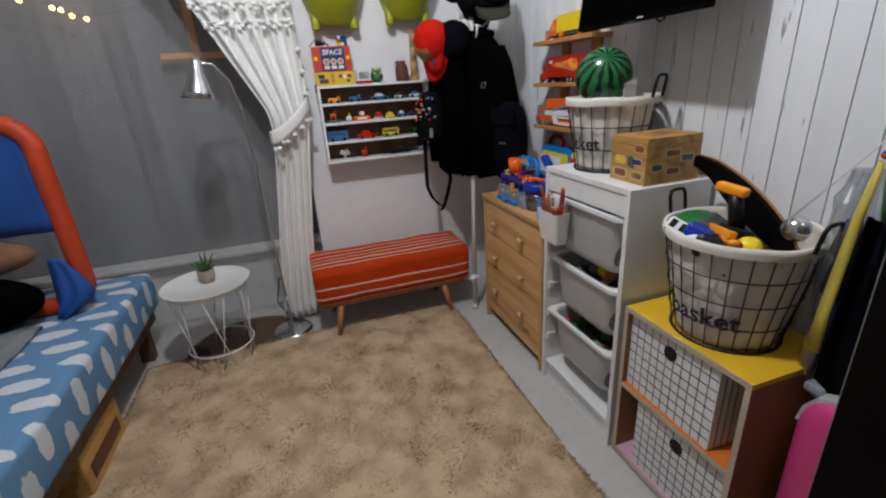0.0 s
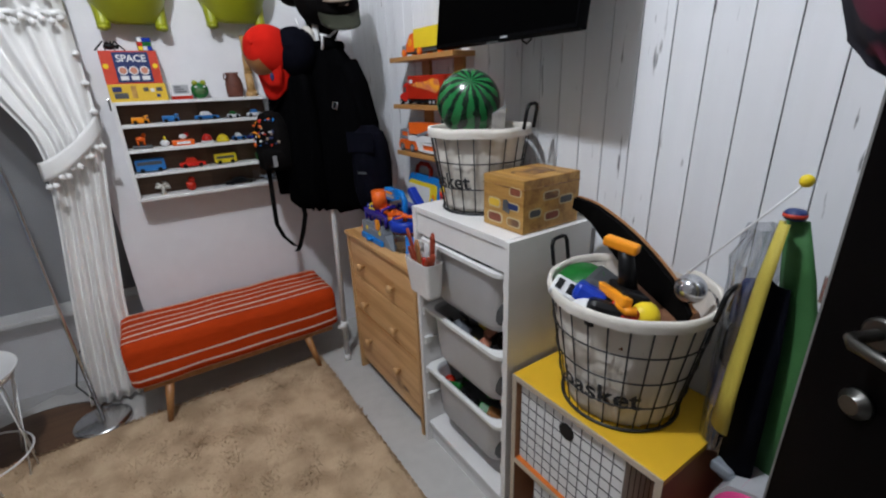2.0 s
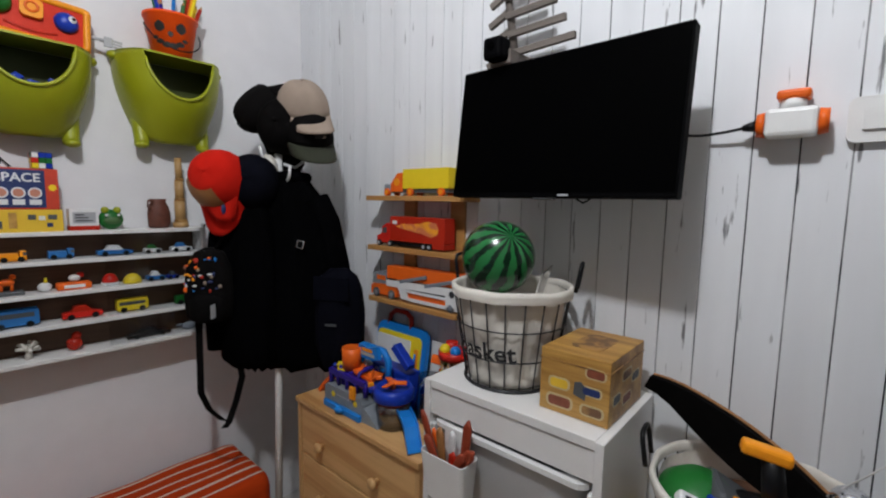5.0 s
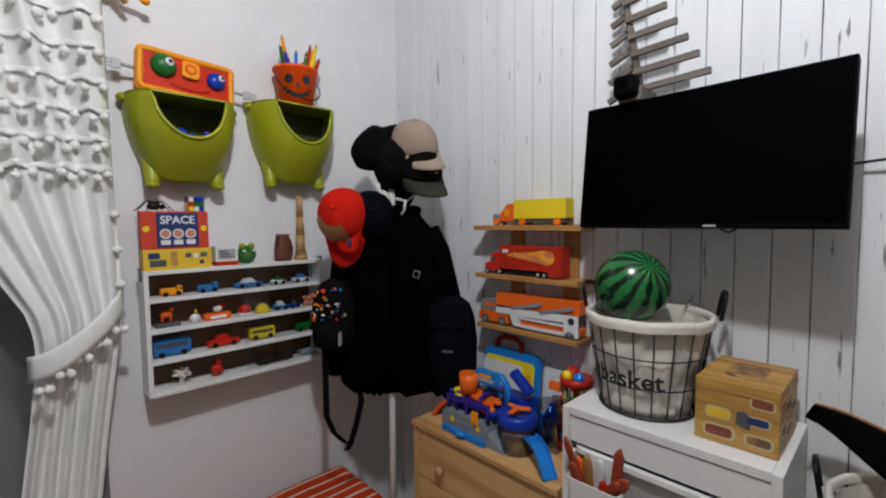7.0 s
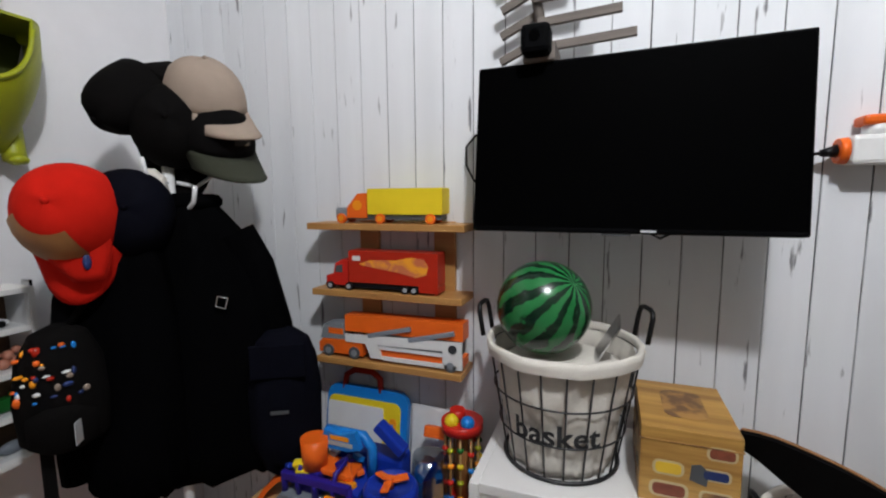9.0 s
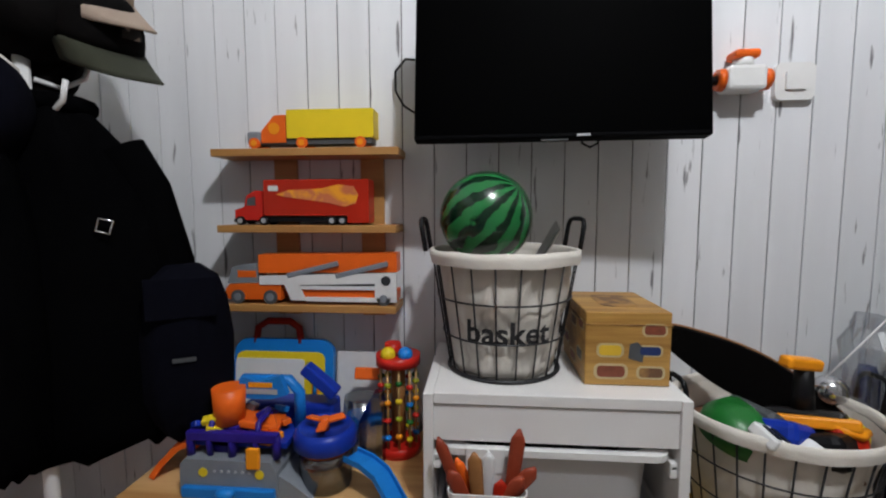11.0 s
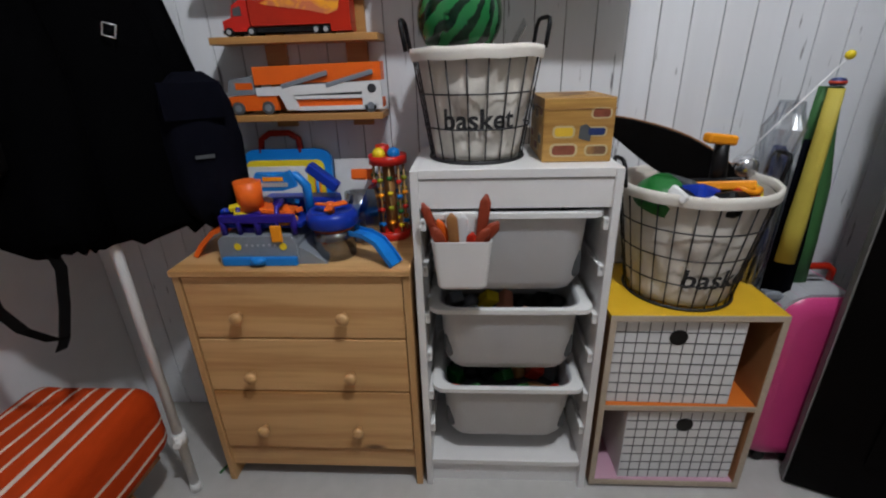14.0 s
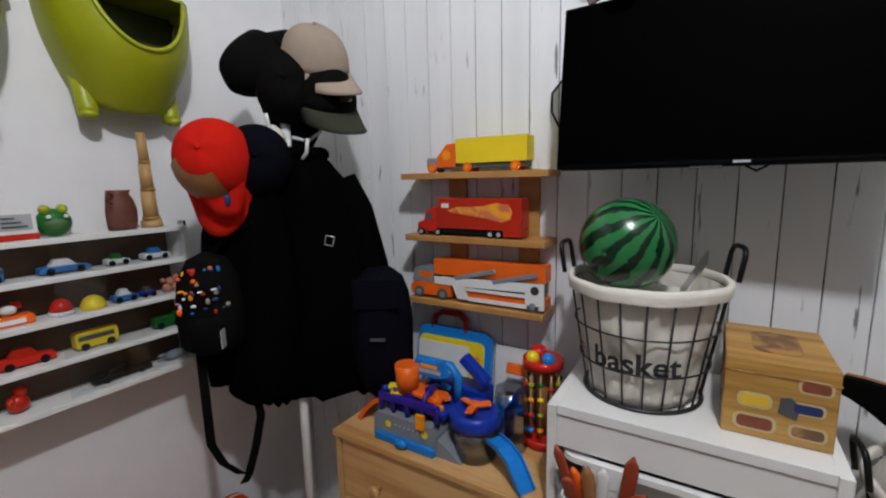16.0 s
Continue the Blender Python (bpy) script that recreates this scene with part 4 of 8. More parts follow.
# ---------------------------------------------------------------- striped bench
BX0, BX1, BY0, BY1, BZ0, BZ1 = 0.735, 1.59, 2.845, 3.19, 0.195, 0.40
bn = thing("bench", (1.16, 3.02, 0), "upholstered bench with rust red cover and white stripes", "bench")
prof = rrect(BY0, BY1, BZ0, BZ1, 0.045, 6)
dense = []
for i in range(len(prof)):
    a, b = Vector(prof[i]), Vector(prof[(i + 1) % len(prof)])
    k = max(1, int((b - a).length / 0.004))
    dense += [a.lerp(b, q / k) for q in range(k)]
def striped(p):
    """White stripes: two low on the front, a broad plain band over the front edge, and even ones across the top."""
    if p.x < BY0 + 0.02 and p.y < BZ1 - 0.02:
        return any(abs(p.y - z) < 0.0045 for z in (0.206, 0.247, 0.300))
    if p.y > BZ1 - 0.02:
        return any(abs(p.x - y) < 0.0045 for y in (BY0 + 0.052, BY0 + 0.102, BY0 + 0.152, BY0 + 0.202, BY0 + 0.252, BY0 + 0.302))
    return p.x > BY1 - 0.02 and any(abs(p.y - z) < 0.0045 for z in (0.247, 0.300))


stripes = [1 if striped(p) else 0 for p in dense]
bm = bmesh.new()
mid = Vector(((BY0 + BY1) / 2, (BZ0 + BZ1) / 2))
rows = []
for f, x in ((0.86, BX0), (0.955, BX0 + 0.006), (1, BX0 + 0.03), *[(1, BX0 + 0.03 + (BX1 - BX0 - 0.06) * k / 24) for k in range(1, 25)], (0.955, BX1 - 0.006), (0.86, BX1)):
    rows.append([(x, *(mid + (p - mid) * f + Vector((0, 0.006 * noise.noise((x * 6, p.x * 7, p.y * 7)))))) for p in dense])
rings(bm, rows)
bm.faces.ensure_lookup_table()
n = len(dense)
for i, f in enumerate(bm.faces):
    if i < n * (len(rows) - 1):
        f.material_index = stripes[i % n]
part("seat", bm, ["benchred", "benchwhite"], bn)
part("frame", B(BX0 + 0.03, BX1 - 0.03, BY0 + 0.03, BY1 - 0.03, BZ0 - 0.02, BZ0 + 0.005), "legwood", bn)
for x, y, ox, oy in ((0.855, 2.885, -0.035, -0.03), (1.435, 2.885, 0.035, -0.03), (0.855, 3.15, -0.035, 0.03), (1.435, 3.15, 0.035, 0.03)):
    part("leg", C((x, y, BZ0 - 0.02), (x + ox, y + oy, 0.0), 0.018, 0.010, 14), "legwood", bn, "tapered wooden leg")

# ---------------------------------------------------------------- toys: vehicles
def wheel(bm, x, y, z, r, w, axis="y"):
    d = Vector((0, w / 2, 0)) if axis == "y" else Vector((w / 2, 0, 0))
    c = Vector((x, y, z))
    cyl(bm, c - d, c + d, r, seg=14)
    return bm


def toy_car(x, z, L, h, body, roof, label, kind="car", y=3.175, name="toy_car", cat="toy car"):
    """A small toy vehicle standing lengthways along x."""
    t = thing(name, (x, y, z), label, cat, group="toy cars in the display shelf")
    w, r = 0.028, min(0.009, h * 0.24)
    bm = bmesh.new()
    if kind == "bus":
        prism(bm, rrect(x - L / 2, x + L / 2, z + r * 0.7, z + h, 0.005), "y", y - w / 2, y + w / 2)
    elif kind == "truck":
        box(bm, x - L / 2, x + L * 0.22, y - w / 2, y + w / 2, z + r, z + h * 0.8, 0.002)
        box(bm, x + L * 0.25, x + L / 2, y - w / 2, y + w / 2, z + r * 0.8, z + h, 0.003)
        box(bm, x - L / 2, x + L / 2, y - w / 2 + 0.002, y + w / 2 - 0.002, z + r * 0.5, z + r * 1.1)
    else:
        prism(bm, [(x - L / 2, z + r * 0.7), (x + L / 2, z + r * 0.7), (x + L / 2, z + h * 0.45), (x + L * 0.28, z + h * 0.55), (x - L * 0.36, z + h * 0.58), (x - L / 2, z + h * 0.5)], "y", y - w / 2, y + w / 2)
    b = part("body", bm, body, t)
    if kind == "car":
        bm = bmesh.new()
        rings(bm, [[(x + a, y + c, z + h * 0.56) for a, c in rrect(-L * 0.30, L * 0.24, -w * 0.46, w * 0.46, 0.004)], [(x + a, y + c, z + h) for a, c in rrect(-L * 0.20, L * 0.10, -w * 0.38, w * 0.38, 0.004)]], smooth=False)
        part("cabin", bm, roof, t)
    elif kind == "bus":
        part("window_band", B(x - L * 0.44, x + L * 0.40, y - w / 2 - 0.0008, y + w / 2 + 0.0008, z + h * 0.58, z + h * 0.84), "darkgrey", t)
        part("roof", B(x - L * 0.47, x + L * 0.47, y - w * 0.44, y + w * 0.44, z + h, z + h + 0.002), roof, t)
    else:
        part("window", B(x + L * 0.36, x + L / 2 + 0.0006, y - w / 2 - 0.0006, y + w / 2 + 0.0006, z + h * 0.6, z + h * 0.85), roof, t)
    for sx in (-0.30, 0.30):
        for sy in (-1, 1):
            part("wheel", wheel(bmesh.new(), x + sx * L, y + sy * (w / 2 - 0.002), z + r, r, 0.006), "blackpl", t)
    return t


fx = lambda f: HX0 + 0.013 + f * (HX1 - HX0 - 0.026)
z1, z2, z3, z4 = HS[3] + 0.012, HS[2] + 0.012, HS[1] + 0.012, HS[0] + 0.012
toy_car(fx(0.12), z1, 0.060, 0.032, "amber", "darkgrey", "small amber toy truck on the display shelf", "truck")
toy_car(fx(0.31), z1, 0.060, 0.032, "cartblue", "darkgrey", "small blue toy truck on the display shelf", "truck")
toy_car(fx(0.55), z1, 0.094, 0.034, "cartblue", "paper", "long blue toy car on the display shelf")
toy_car(fx(0.74), z1, 0.050, 0.030, "paper", "green", "small white and green toy car")
toy_car(fx(0.90), z1, 0.066, 0.032, "paper", "cartblue", "white and blue toy police car")
toy_car(fx(0.75), z2, 0.055, 0.032, "cartblue", "paper", "blue and white toy car on the display shelf")
toy_car(fx(0.845), z2, 0.034, 0.026, "blue", "darkgrey", "tiny blue toy car on the display shelf")
toy_car(fx(0.11), z3, 0.104, 0.052, "cartblue", "sky", "blue toy train carriage on the display shelf", "bus", name="toy_bus", cat="toy bus")
toy_car(fx(0.385), z3, 0.100, 0.042, "red", "deepred", "red toy car on the display shelf")
toy_car(fx(0.62), z3, 0.088, 0.042, "yellow", "yellow", "yellow toy bus on the display shelf", "bus", name="toy_bus", cat="toy bus")
toy_car(fx(0.915), z3, 0.070, 0.040, "green", "green", "green toy truck on the display shelf", "truck")
toy_car(fx(0.70), z4, 0.130, 0.030, "blackpl", "blackpl", "long black toy car on the display shelf")

# odd toys in the display shelf
t = thing("toy_animal", (fx(0.09), 3.175, z2), "small orange toy animal on a grey base", "toy")
part("base", B(fx(0.03), fx(0.155), 3.155, 3.195, z2, z2 + 0.012, 0.003), "darkgrey", t)
bm = bmesh.new()
ball(bm, (fx(0.09), 3.175, z2 + 0.038), 0.012, 1.5, 0.9, 0.9, 14)
ball(bm, (fx(0.115), 3.175, z2 + 0.053), 0.008, seg=12)
for dx in (-0.011, 0.011):
    cyl(bm, (fx(0.09) + dx, 3.175, z2 + 0.012), (fx(0.09) + dx, 3.175, z2 + 0.036), 0.004, seg=8)
part("figure", bm, "orange", t)
t = thing("toy_bird", (fx(0.235), 3.175, z2), "white toy bird with yellow crest", "toy")
bm = bmesh.new()
ball(bm, (fx(0.235), 3.175, z2 + 0.014), 0.014, 1.25, 1, 1, 16)
part("body", bm, "paper", t)
part("crest", C((fx(0.24), 3.175, z2 + 0.025), (fx(0.24), 3.175, z2 + 0.042), 0.005, 0.0035, 10), "yellow", t, "yellow crest")
t = thing("toy_boat", (fx(0.36), 3.175, z2), "orange and white toy boat", "toy")
part("hull", B(fx(0.28), fx(0.43), 3.155, 3.195, z2, z2 + 0.022, 0.005), "orange", t)
part("stripe", B(fx(0.31), fx(0.40), 3.1545, 3.1955, z2 + 0.006, z2 + 0.016), "paper", t, "white stripe")
bm = bmesh.new()
ball(bm, (fx(0.36), 3.175, z2 + 0.034), 0.013, 1.2, 1, 0.9, 14)
part("cabin", bm, "paper", t)
part("flag", B(fx(0.37), fx(0.40), 3.172, 3.178, z2 + 0.036, z2 + 0.05), "red", t, "red flag")
t = thing("toy_helmet", (fx(0.52), 3.175, z2), "red toy dome with a white rim", "toy")
part("rim", C((fx(0.52), 3.175, z2), (fx(0.52), 3.175, z2 + 0.010), 0.025, 0.024, 20), "paper", t)
bm = bmesh.new()
ball(bm, (fx(0.52), 3.175, z2 + 0.010), 0.022, lo=0, seg=20, sz=1.3)
part("dome", bm, "red", t)
bm = bmesh.new()
ball(bm, (fx(0.63), 3.175, z2), 0.027, lo=0, seg=20, sz=1.2)
solo("toy_dome", bm, "yellow", "yellow plastic toy dome on the display shelf", "toy")
bm = bmesh.new()
for dx, dz, r in ((-0.01, 0.012, 0.012), (0.012, 0.012, 0.012), (0.0, 0.030, 0.011), (0.015, 0.040, 0.009), (-0.018, 0.034, 0.007)):
    ball(bm, (fx(0.95) + dx, 3.17, z2 + dz), r, seg=12)
solo("toy_figure", bm, "pinky", "salmon pink plastic toy figure", "toy")
t = thing("toy_flower", (fx(0.15), 3.17, z4), "cream spiky toy flower on the display shelf", "toy")
bm = bmesh.new()
for k in range(14):
    a = k * 2.4
    e = -0.2 + 1.2 * k / 14
    d = Vector((math.cos(a) * math.cos(e), math.sin(a) * math.cos(e), math.sin(e)))
    cyl(bm, Vector((fx(0.15), 3.17, z4 + 0.030)), Vector((fx(0.15), 3.17, z4 + 0.030)) + d * 0.028, 0.007, 0.004, 8)
part("petal_cluster", bm, "bone", t)
part("stem", C((fx(0.15), 3.17, z4), (fx(0.15), 3.17, z4 + 0.03), 0.010, 0.006, 10), "bone", t)
bm = bmesh.new()
ball(bm, (fx(0.34), 3.17, z4 + 0.021), 0.021, 0.95, 0.8, 1.0, 16)
ball(bm, (fx(0.35), 3.17, z4 + 0.047), 0.013, seg=14)
ball(bm, (fx(0.32), 3.165, z4 + 0.030), 0.010, seg=12)
solo("toy_figure", bm, "deepred", "small red plastic toy figure", "toy")
bm = bmesh.new()
ball(bm, (fx(0.93), 3.17, z4 + 0.014), 0.016, 1.7, 0.8, 0.9, 14)
ball(bm, (fx(0.99), 3.17, z4 + 0.028), 0.009, 1.3, 0.8, 0.9, 12)
ball(bm, (fx(0.87), 3.17, z4 + 0.022), 0.006, 2.0, 0.7, 0.8, 12)
solo("toy_animal", bm, "grey", "blue-grey plastic toy animal", "toy")

# on top of the display shelf
HT = HZ1
bm = B(0.922, 1.112, 3.140, 3.205, HT, HT + 0.064, 0.0015)
yb = solo("card_box", bm, "ybox", "yellow card game box lying on the shelf", "box")
for x0, x1, za, zb, mm in ((0.935, 0.965, 0.036, 0.054, "bluecard"), (0.938, 0.982, 0.012, 0.032, "darkgrey"), (0.995, 1.012, 0.012, 0.056, "cratewood"), (1.035, 1.052, 0.036, 0.05, "darkgrey"), (1.058, 1.072, 0.034, 0.046, "paper"), (1.078, 1.098, 0.036, 0.05, "darkgrey"), (1.075, 1.088, 0.014, 0.026, "bluecard")):
    part("printed_bar", B(x0, x1, 3.1385, 3.1398, HT + za, HT + zb), mm, yb)
bm = B(0.922, 1.108, 3.150, 3.195, HT + 0.0645, HT + 0.182, 0.0015)
sb = solo("space_game_box", bm, "redcard", "red and navy space game box standing on a yellow box", "box")
part("cover_field", B(0.962, 1.078, 3.1485, 3.1498, HT + 0.070, HT + 0.177), "bluecard", sb, "navy printed cover")
for k in range(3):
    cx = 0.985 + 0.035 * k
    part("printed_disc", C((cx, 3.1475, HT + 0.112), (cx, 3.1484, HT + 0.112), 0.0155, seg=20), "paper", sb)
    part("printed_disc", C((cx, 3.1466, HT + 0.112), (cx, 3.1474, HT + 0.112), 0.0115, seg=20), "pinky", sb)
    part("printed_bar", B(cx - 0.013, cx + 0.013, 3.1470, 3.1484, HT + 0.078, HT + 0.093), "paper", sb)
for x in (0.935, 1.094):
    part("printed_disc", C((x, 3.1487, HT + 0.128), (x, 3.1499, HT + 0.128), 0.010, seg=6), "yellow", sb)
vs, fs = words("SPACE", 0.034)
bm = bmesh.new()
add_mesh(bm, [(1.020 + p.x, 3.1478, HT + 0.154 + p.y) for p in vs], fs)
part("lettering", bm, "paper", sb, "white word SPACE")
sp = thing("toy_spider", (0.955, 3.17, HT + 0.182), "black plastic toy spider on the game box", "toy")
bm = bmesh.new()
ball(bm, (0.962, 3.17, HT + 0.198), 0.014, 1.4, 1, 0.9, 16)
ball(bm, (0.985, 3.17, HT + 0.196), 0.008, seg=12)
part("body", bm, "blackpl", sp)
for k in range(8):
    s = -1 if k < 4 else 1
    dx, dy = (k % 4 - 1.6) * 0.021, s * 0.025
    part("leg", tube(bmesh.new(), [(0.965, 3.17, HT + 0.197), (0.965 + dx * 0.6, 3.17 + dy * 0.6, HT + 0.215), (0.965 + dx * 1.5, 3.17 + dy * 0.95, HT + 0.1835)], 0.0018, 6), "blackpl", sp)
cb = thing("puzzle_cube", (1.075, 3.172, HT + 0.182), "coloured twisting puzzle cube on the game box", "toy")
part("core", B(1.0525, 1.0985, 3.1495, 3.1955, HT + 0.1825, HT + 0.2285), "blackpl", cb)
cols = ["yellow", "green", "red", "blue", "paper", "orange", "green", "yellow", "blue"]
for i in range(3):
    for j in range(3):
        part("tile", B(1.0535 + 0.015 * i, 1.0675 + 0.015 * i, 3.1483, 3.1494, HT + 0.1835 + 0.015 * j, HT + 0.1975 + 0.015 * j, 0.0004), cols[(i * 4 + j * 2) % 9], cb)
        part("tile", B(1.0513, 1.0524, 3.1505 + 0.015 * i, 3.1645 + 0.015 * i, HT + 0.1835 + 0.015 * j, HT + 0.1975 + 0.015 * j, 0.0004), cols[(i * 2 + j * 5) % 9], cb)
wc = solo("small_carton", B(1.128, 1.200, 3.155, 3.20, HT, HT + 0.066, 0.001), "paper", "small white carton with a dark red foot band", "box")
part("foot_band", B(1.127, 1.201, 3.154, 3.201, HT + 0.0005, HT + 0.014), "deepred", wc)
part("label_field", B(1.136, 1.192, 3.1532, 3.1548, HT + 0.022, HT + 0.056), "silver", wc)
for k in range(3):
    part("printed_bar", B(1.142, 1.142 + 0.042 - 0.01 * k, 3.1515, 3.1530, HT + 0.028 + 0.009 * k, HT + 0.032 + 0.009 * k), "darkgrey", wc)
fr = thing("toy_frog", (1.235, 3.175, HT), "shiny green frog-shaped toy box", "toy")
bm = bmesh.new()
ball(bm, (1.235, 3.175, HT + 0.032), 0.034, 1.0, 0.7, 0.95, 20)
part("body", bm, "green", fr)
bm = bmesh.new()
ball(bm, (1.235, 3.160, HT + 0.030), 0.022, 1.1, 0.5, 0.7, 16)
part("belly", bm, "leaf", fr)
for dx in (-0.016, 0.016):
    bm = bmesh.new()
    ball(bm, (1.235 + dx, 3.168, HT + 0.062), 0.011, seg=14)
    part("eye", bm, "lime", fr)
    part("tooth", B(1.235 + dx - 0.004, 1.235 + dx + 0.004, 3.1465, 3.151, HT + 0.043, HT + 0.050, 0.001), "paper", fr)
bb = thing("net_bag", (1.372, 3.175, HT), "small dark brown net bag", "bag")
rows = []
for z, r in ((0, 0.026), (0.02, 0.031), (0.05, 0.030), (0.075, 0.027), (0.09, 0.020), (0.10, 0.024)):
    rows.append([(1.372 + (r + fold((a, z * 30, 2), 3, 0.005)) * 1.1 * math.cos(a), 3.178 + r * 0.8 * math.sin(a), HT + z) for a in [2 * math.pi * k / 20 for k in range(20)]])
bm = bmesh.new()
rings(bm, rows)
part("bag_body", bm, "brownbag", bb)
part("cord", tube(bmesh.new(), [(1.35, 3.16, HT + 0.088), (1.335, 3.15, HT + 0.094), (1.332, 3.15, HT + 0.075), (1.345, 3.152, HT + 0.066)], 0.003, 6), "brownbag", bb)
jt = thing("wooden_tower", (1.445, 3.175, HT), "toy tower of stacked wooden tubes", "toy")
for k, (r, z0, zz1) in enumerate(((0.026, 0, 0.02), (0.018, 0.02, 0.095), (0.015, 0.095, 0.165), (0.012, 0.165, 0.245))):
    part("tube", C((1.44, 3.175, HT + z0), (1.438, 3.175, HT + zz1), r, r * 0.92, 16), "bamboo", jt)
    if k:
        part("ring", C((1.44, 3.175, HT + z0), (1.44, 3.175, HT + z0 + 0.008), r * 1.15, seg=16), "cratewood", jt)

# ---------------------------------------------------------------- lime frog bins on the wall
def frog_bin(x0, x1, zb, zt, label):
    """A half bowl on the wall with a closed shoulder and a U-shaped mouth in front."""
    t = thing("frog_bin", ((x0 + x1) / 2, YN, zb), label, "wall bin", group="lime wall bins")
    cx, a, H, b = (x0 + x1) / 2, (x1 - x0) / 2, zt - zb, 0.18
    K, J = 96, 16
    rows = []
    for j in range(J + 1):
        row = []
        for i in range(K + 1):
            th = math.pi * i / K
            u = (th - math.pi / 2) / 0.70
            top = H * (1 - (0.50 * (1 - abs(u) ** 2.2) ** 0.55 if abs(u) < 1 else 0.0))
            side = abs(math.cos(th))
            low = 0.004 + 0.03 * side ** 6
            z = low + (top - low) * j / J
            q = z / H
            pr = 0.40 + 0.60 * math.sin(min(1, q * 1.5) * math.pi / 2)
            pw = 0.54 + 0.46 * math.sin(min(1, q * 1.10) * math.pi / 2)
            row.append((cx + a * pw * math.cos(th), YN - 0.002 - b * pr * math.sin(th) ** 0.8, zb + z))
        rows.append(row)
    bm = bmesh.new()
    vs = rings(bm, rows, closed=False)
    bm.faces.new(vs[0])
    ob = part("bowl", bm, "lime", t)
    so = ob.modifiers.new("wall", "SOLIDIFY")
    so.thickness, so.offset = 0.005, -1
    part("rim", tube(bmesh.new(), [p for p in rows[-1] if p[2] < zt - 0.001] or rows[-1], 0.0055, 8), "lime", t)
    # back plate in the darkened lime, standing in for shadow inside the bowl
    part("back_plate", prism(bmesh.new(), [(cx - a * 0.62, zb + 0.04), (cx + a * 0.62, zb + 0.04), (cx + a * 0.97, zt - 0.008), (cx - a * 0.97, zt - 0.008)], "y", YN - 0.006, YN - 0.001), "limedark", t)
    lid_outline = [(p[0], p[1]) for p in rows[-1] if p[2] > zt - 0.002]
    part("lid", prism(bmesh.new(), lid_outline, "z", zt - 0.006, zt), "lime", t)
    for s in (-1, 1):
        bm = bmesh.new()
        ball(bm, (cx + s * a * 0.96, YN - 0.030, zt - 0.012), 0.020, 1.1, 1.1, 0.8, 16)
        part("ear", bm, "lime", t)
        part("leg", tube(bmesh.new(), [(cx + s * a * 0.62, YN - 0.030, zb + 0.085), (cx + s * a * 0.60, YN - 0.040, zb + 0.04), (cx + s * a * 0.59, YN - 0.046, zb + 0.01), (cx + s * a * 0.60, YN - 0.048, zb - 0.006)], 0.022, 14), "lime", t)
        bm = bmesh.new()
        ball(bm, (cx + s * a * 0.605, YN - 0.052, zb - 0.004), 0.021, 1.0, 1.1, 0.6, 14)
        part("foot", bm, "lime", t)
    return t


frog_bin(0.900, 1.214, 1.540, 1.806, "lime green frog-shaped plastic wall bin with toys")
frog_bin(1.270, 1.590, 1.556, 1.842, "lime green frog-shaped plastic wall bin")
bm = bmesh.new()
for k in range(9):
    box(bm, -0.02, 0.02, -0.012, 0.012, 0, 0.02, 0.003, pose(1.00 + 0.014 * k, 3.115 + 0.03 * (k % 2), 1.665 + 0.008 * (k % 3), 20 * k, 15 * k, 40 * k))
solo("toy_blocks", bm, "blue", "heap of blue plastic toy bits in the wall bin", "toys", kind="stuff")

# orange toy with eyes and fork arms
tm = pose(1.068, 3.175, 1.808, -6, 4.0, 0) @ Matrix.Scale(1.12, 4)
rt = thing("toy_control_panel", (1.068, 3.175, 1.808), "orange toy cooker panel with eye knobs and forks", "toy")
def on(m_, bm_):
    bmesh.ops.transform(bm_, matrix=m_, verts=bm_.verts)
    return bm_
part("panel", on(tm, prism(bmesh.new(), rrect(-0.125, 0.125, 0.0, 0.125, 0.014), "y", -0.012, 0.012)), "amber", rt)
part("border", on(tm, tube(bmesh.new(), [(x, -0.013, z) for x, z in rrect(-0.116, 0.116, 0.009, 0.116, 0.012)], 0.009, 8, True)), "amber", rt)
part("face_plate", on(tm, prism(bmesh.new(), rrect(-0.110, 0.110, 0.014, 0.111, 0.01), "y", -0.0155, -0.0115)), "panelred", rt, "deep orange face plate")
for x, z, mm, r in ((-0.062, 0.078, "green", 0.032), (0.072, 0.070, "blue", 0.026)):
    bm = bmesh.new()
    ball(bm, (x, -0.020, z), r, 1, 0.7, 1, 20)
    k = part("eye_knob", on(tm, bm), mm, rt)
    bm = bmesh.new()
    ball(bm, (x + 0.01, -0.020 - r * 0.6, z + 0.006), r * 0.36, 1, 0.5, 1, 12)
    part("eye_white", on(tm, bm), "paper", k)
    bm = bmesh.new()
    ball(bm, (x + 0.012, -0.020 - r * 0.6 - r * 0.15, z + 0.007), r * 0.17, 1, 0.5, 1, 10)
    part("pupil", on(tm, bm), "blackpl", k)
dl = part("dial", on(tm, prism(bmesh.new(), rrect(-0.018, 0.026, 0.058, 0.104, 0.010), "y", -0.028, -0.0155)), "amber", rt)
part("dial_ring", on(tm, tube(bmesh.new(), [(0.004 + 0.012 * math.cos(q), -0.0285, 0.083 + 0.012 * math.sin(q)) for q in [2 * math.pi * k / 16 for k in range(16)]], 0.003, 6, True)), "orange", dl)
part("mouth_bar", on(tm, tube(bmesh.new(), [(-0.045 + 0.0125 * k, -0.0158, 0.034 - 0.008 * math.sin(math.pi * k / 8)) for k in range(9)], 0.0030, 6)), "deepred", rt)
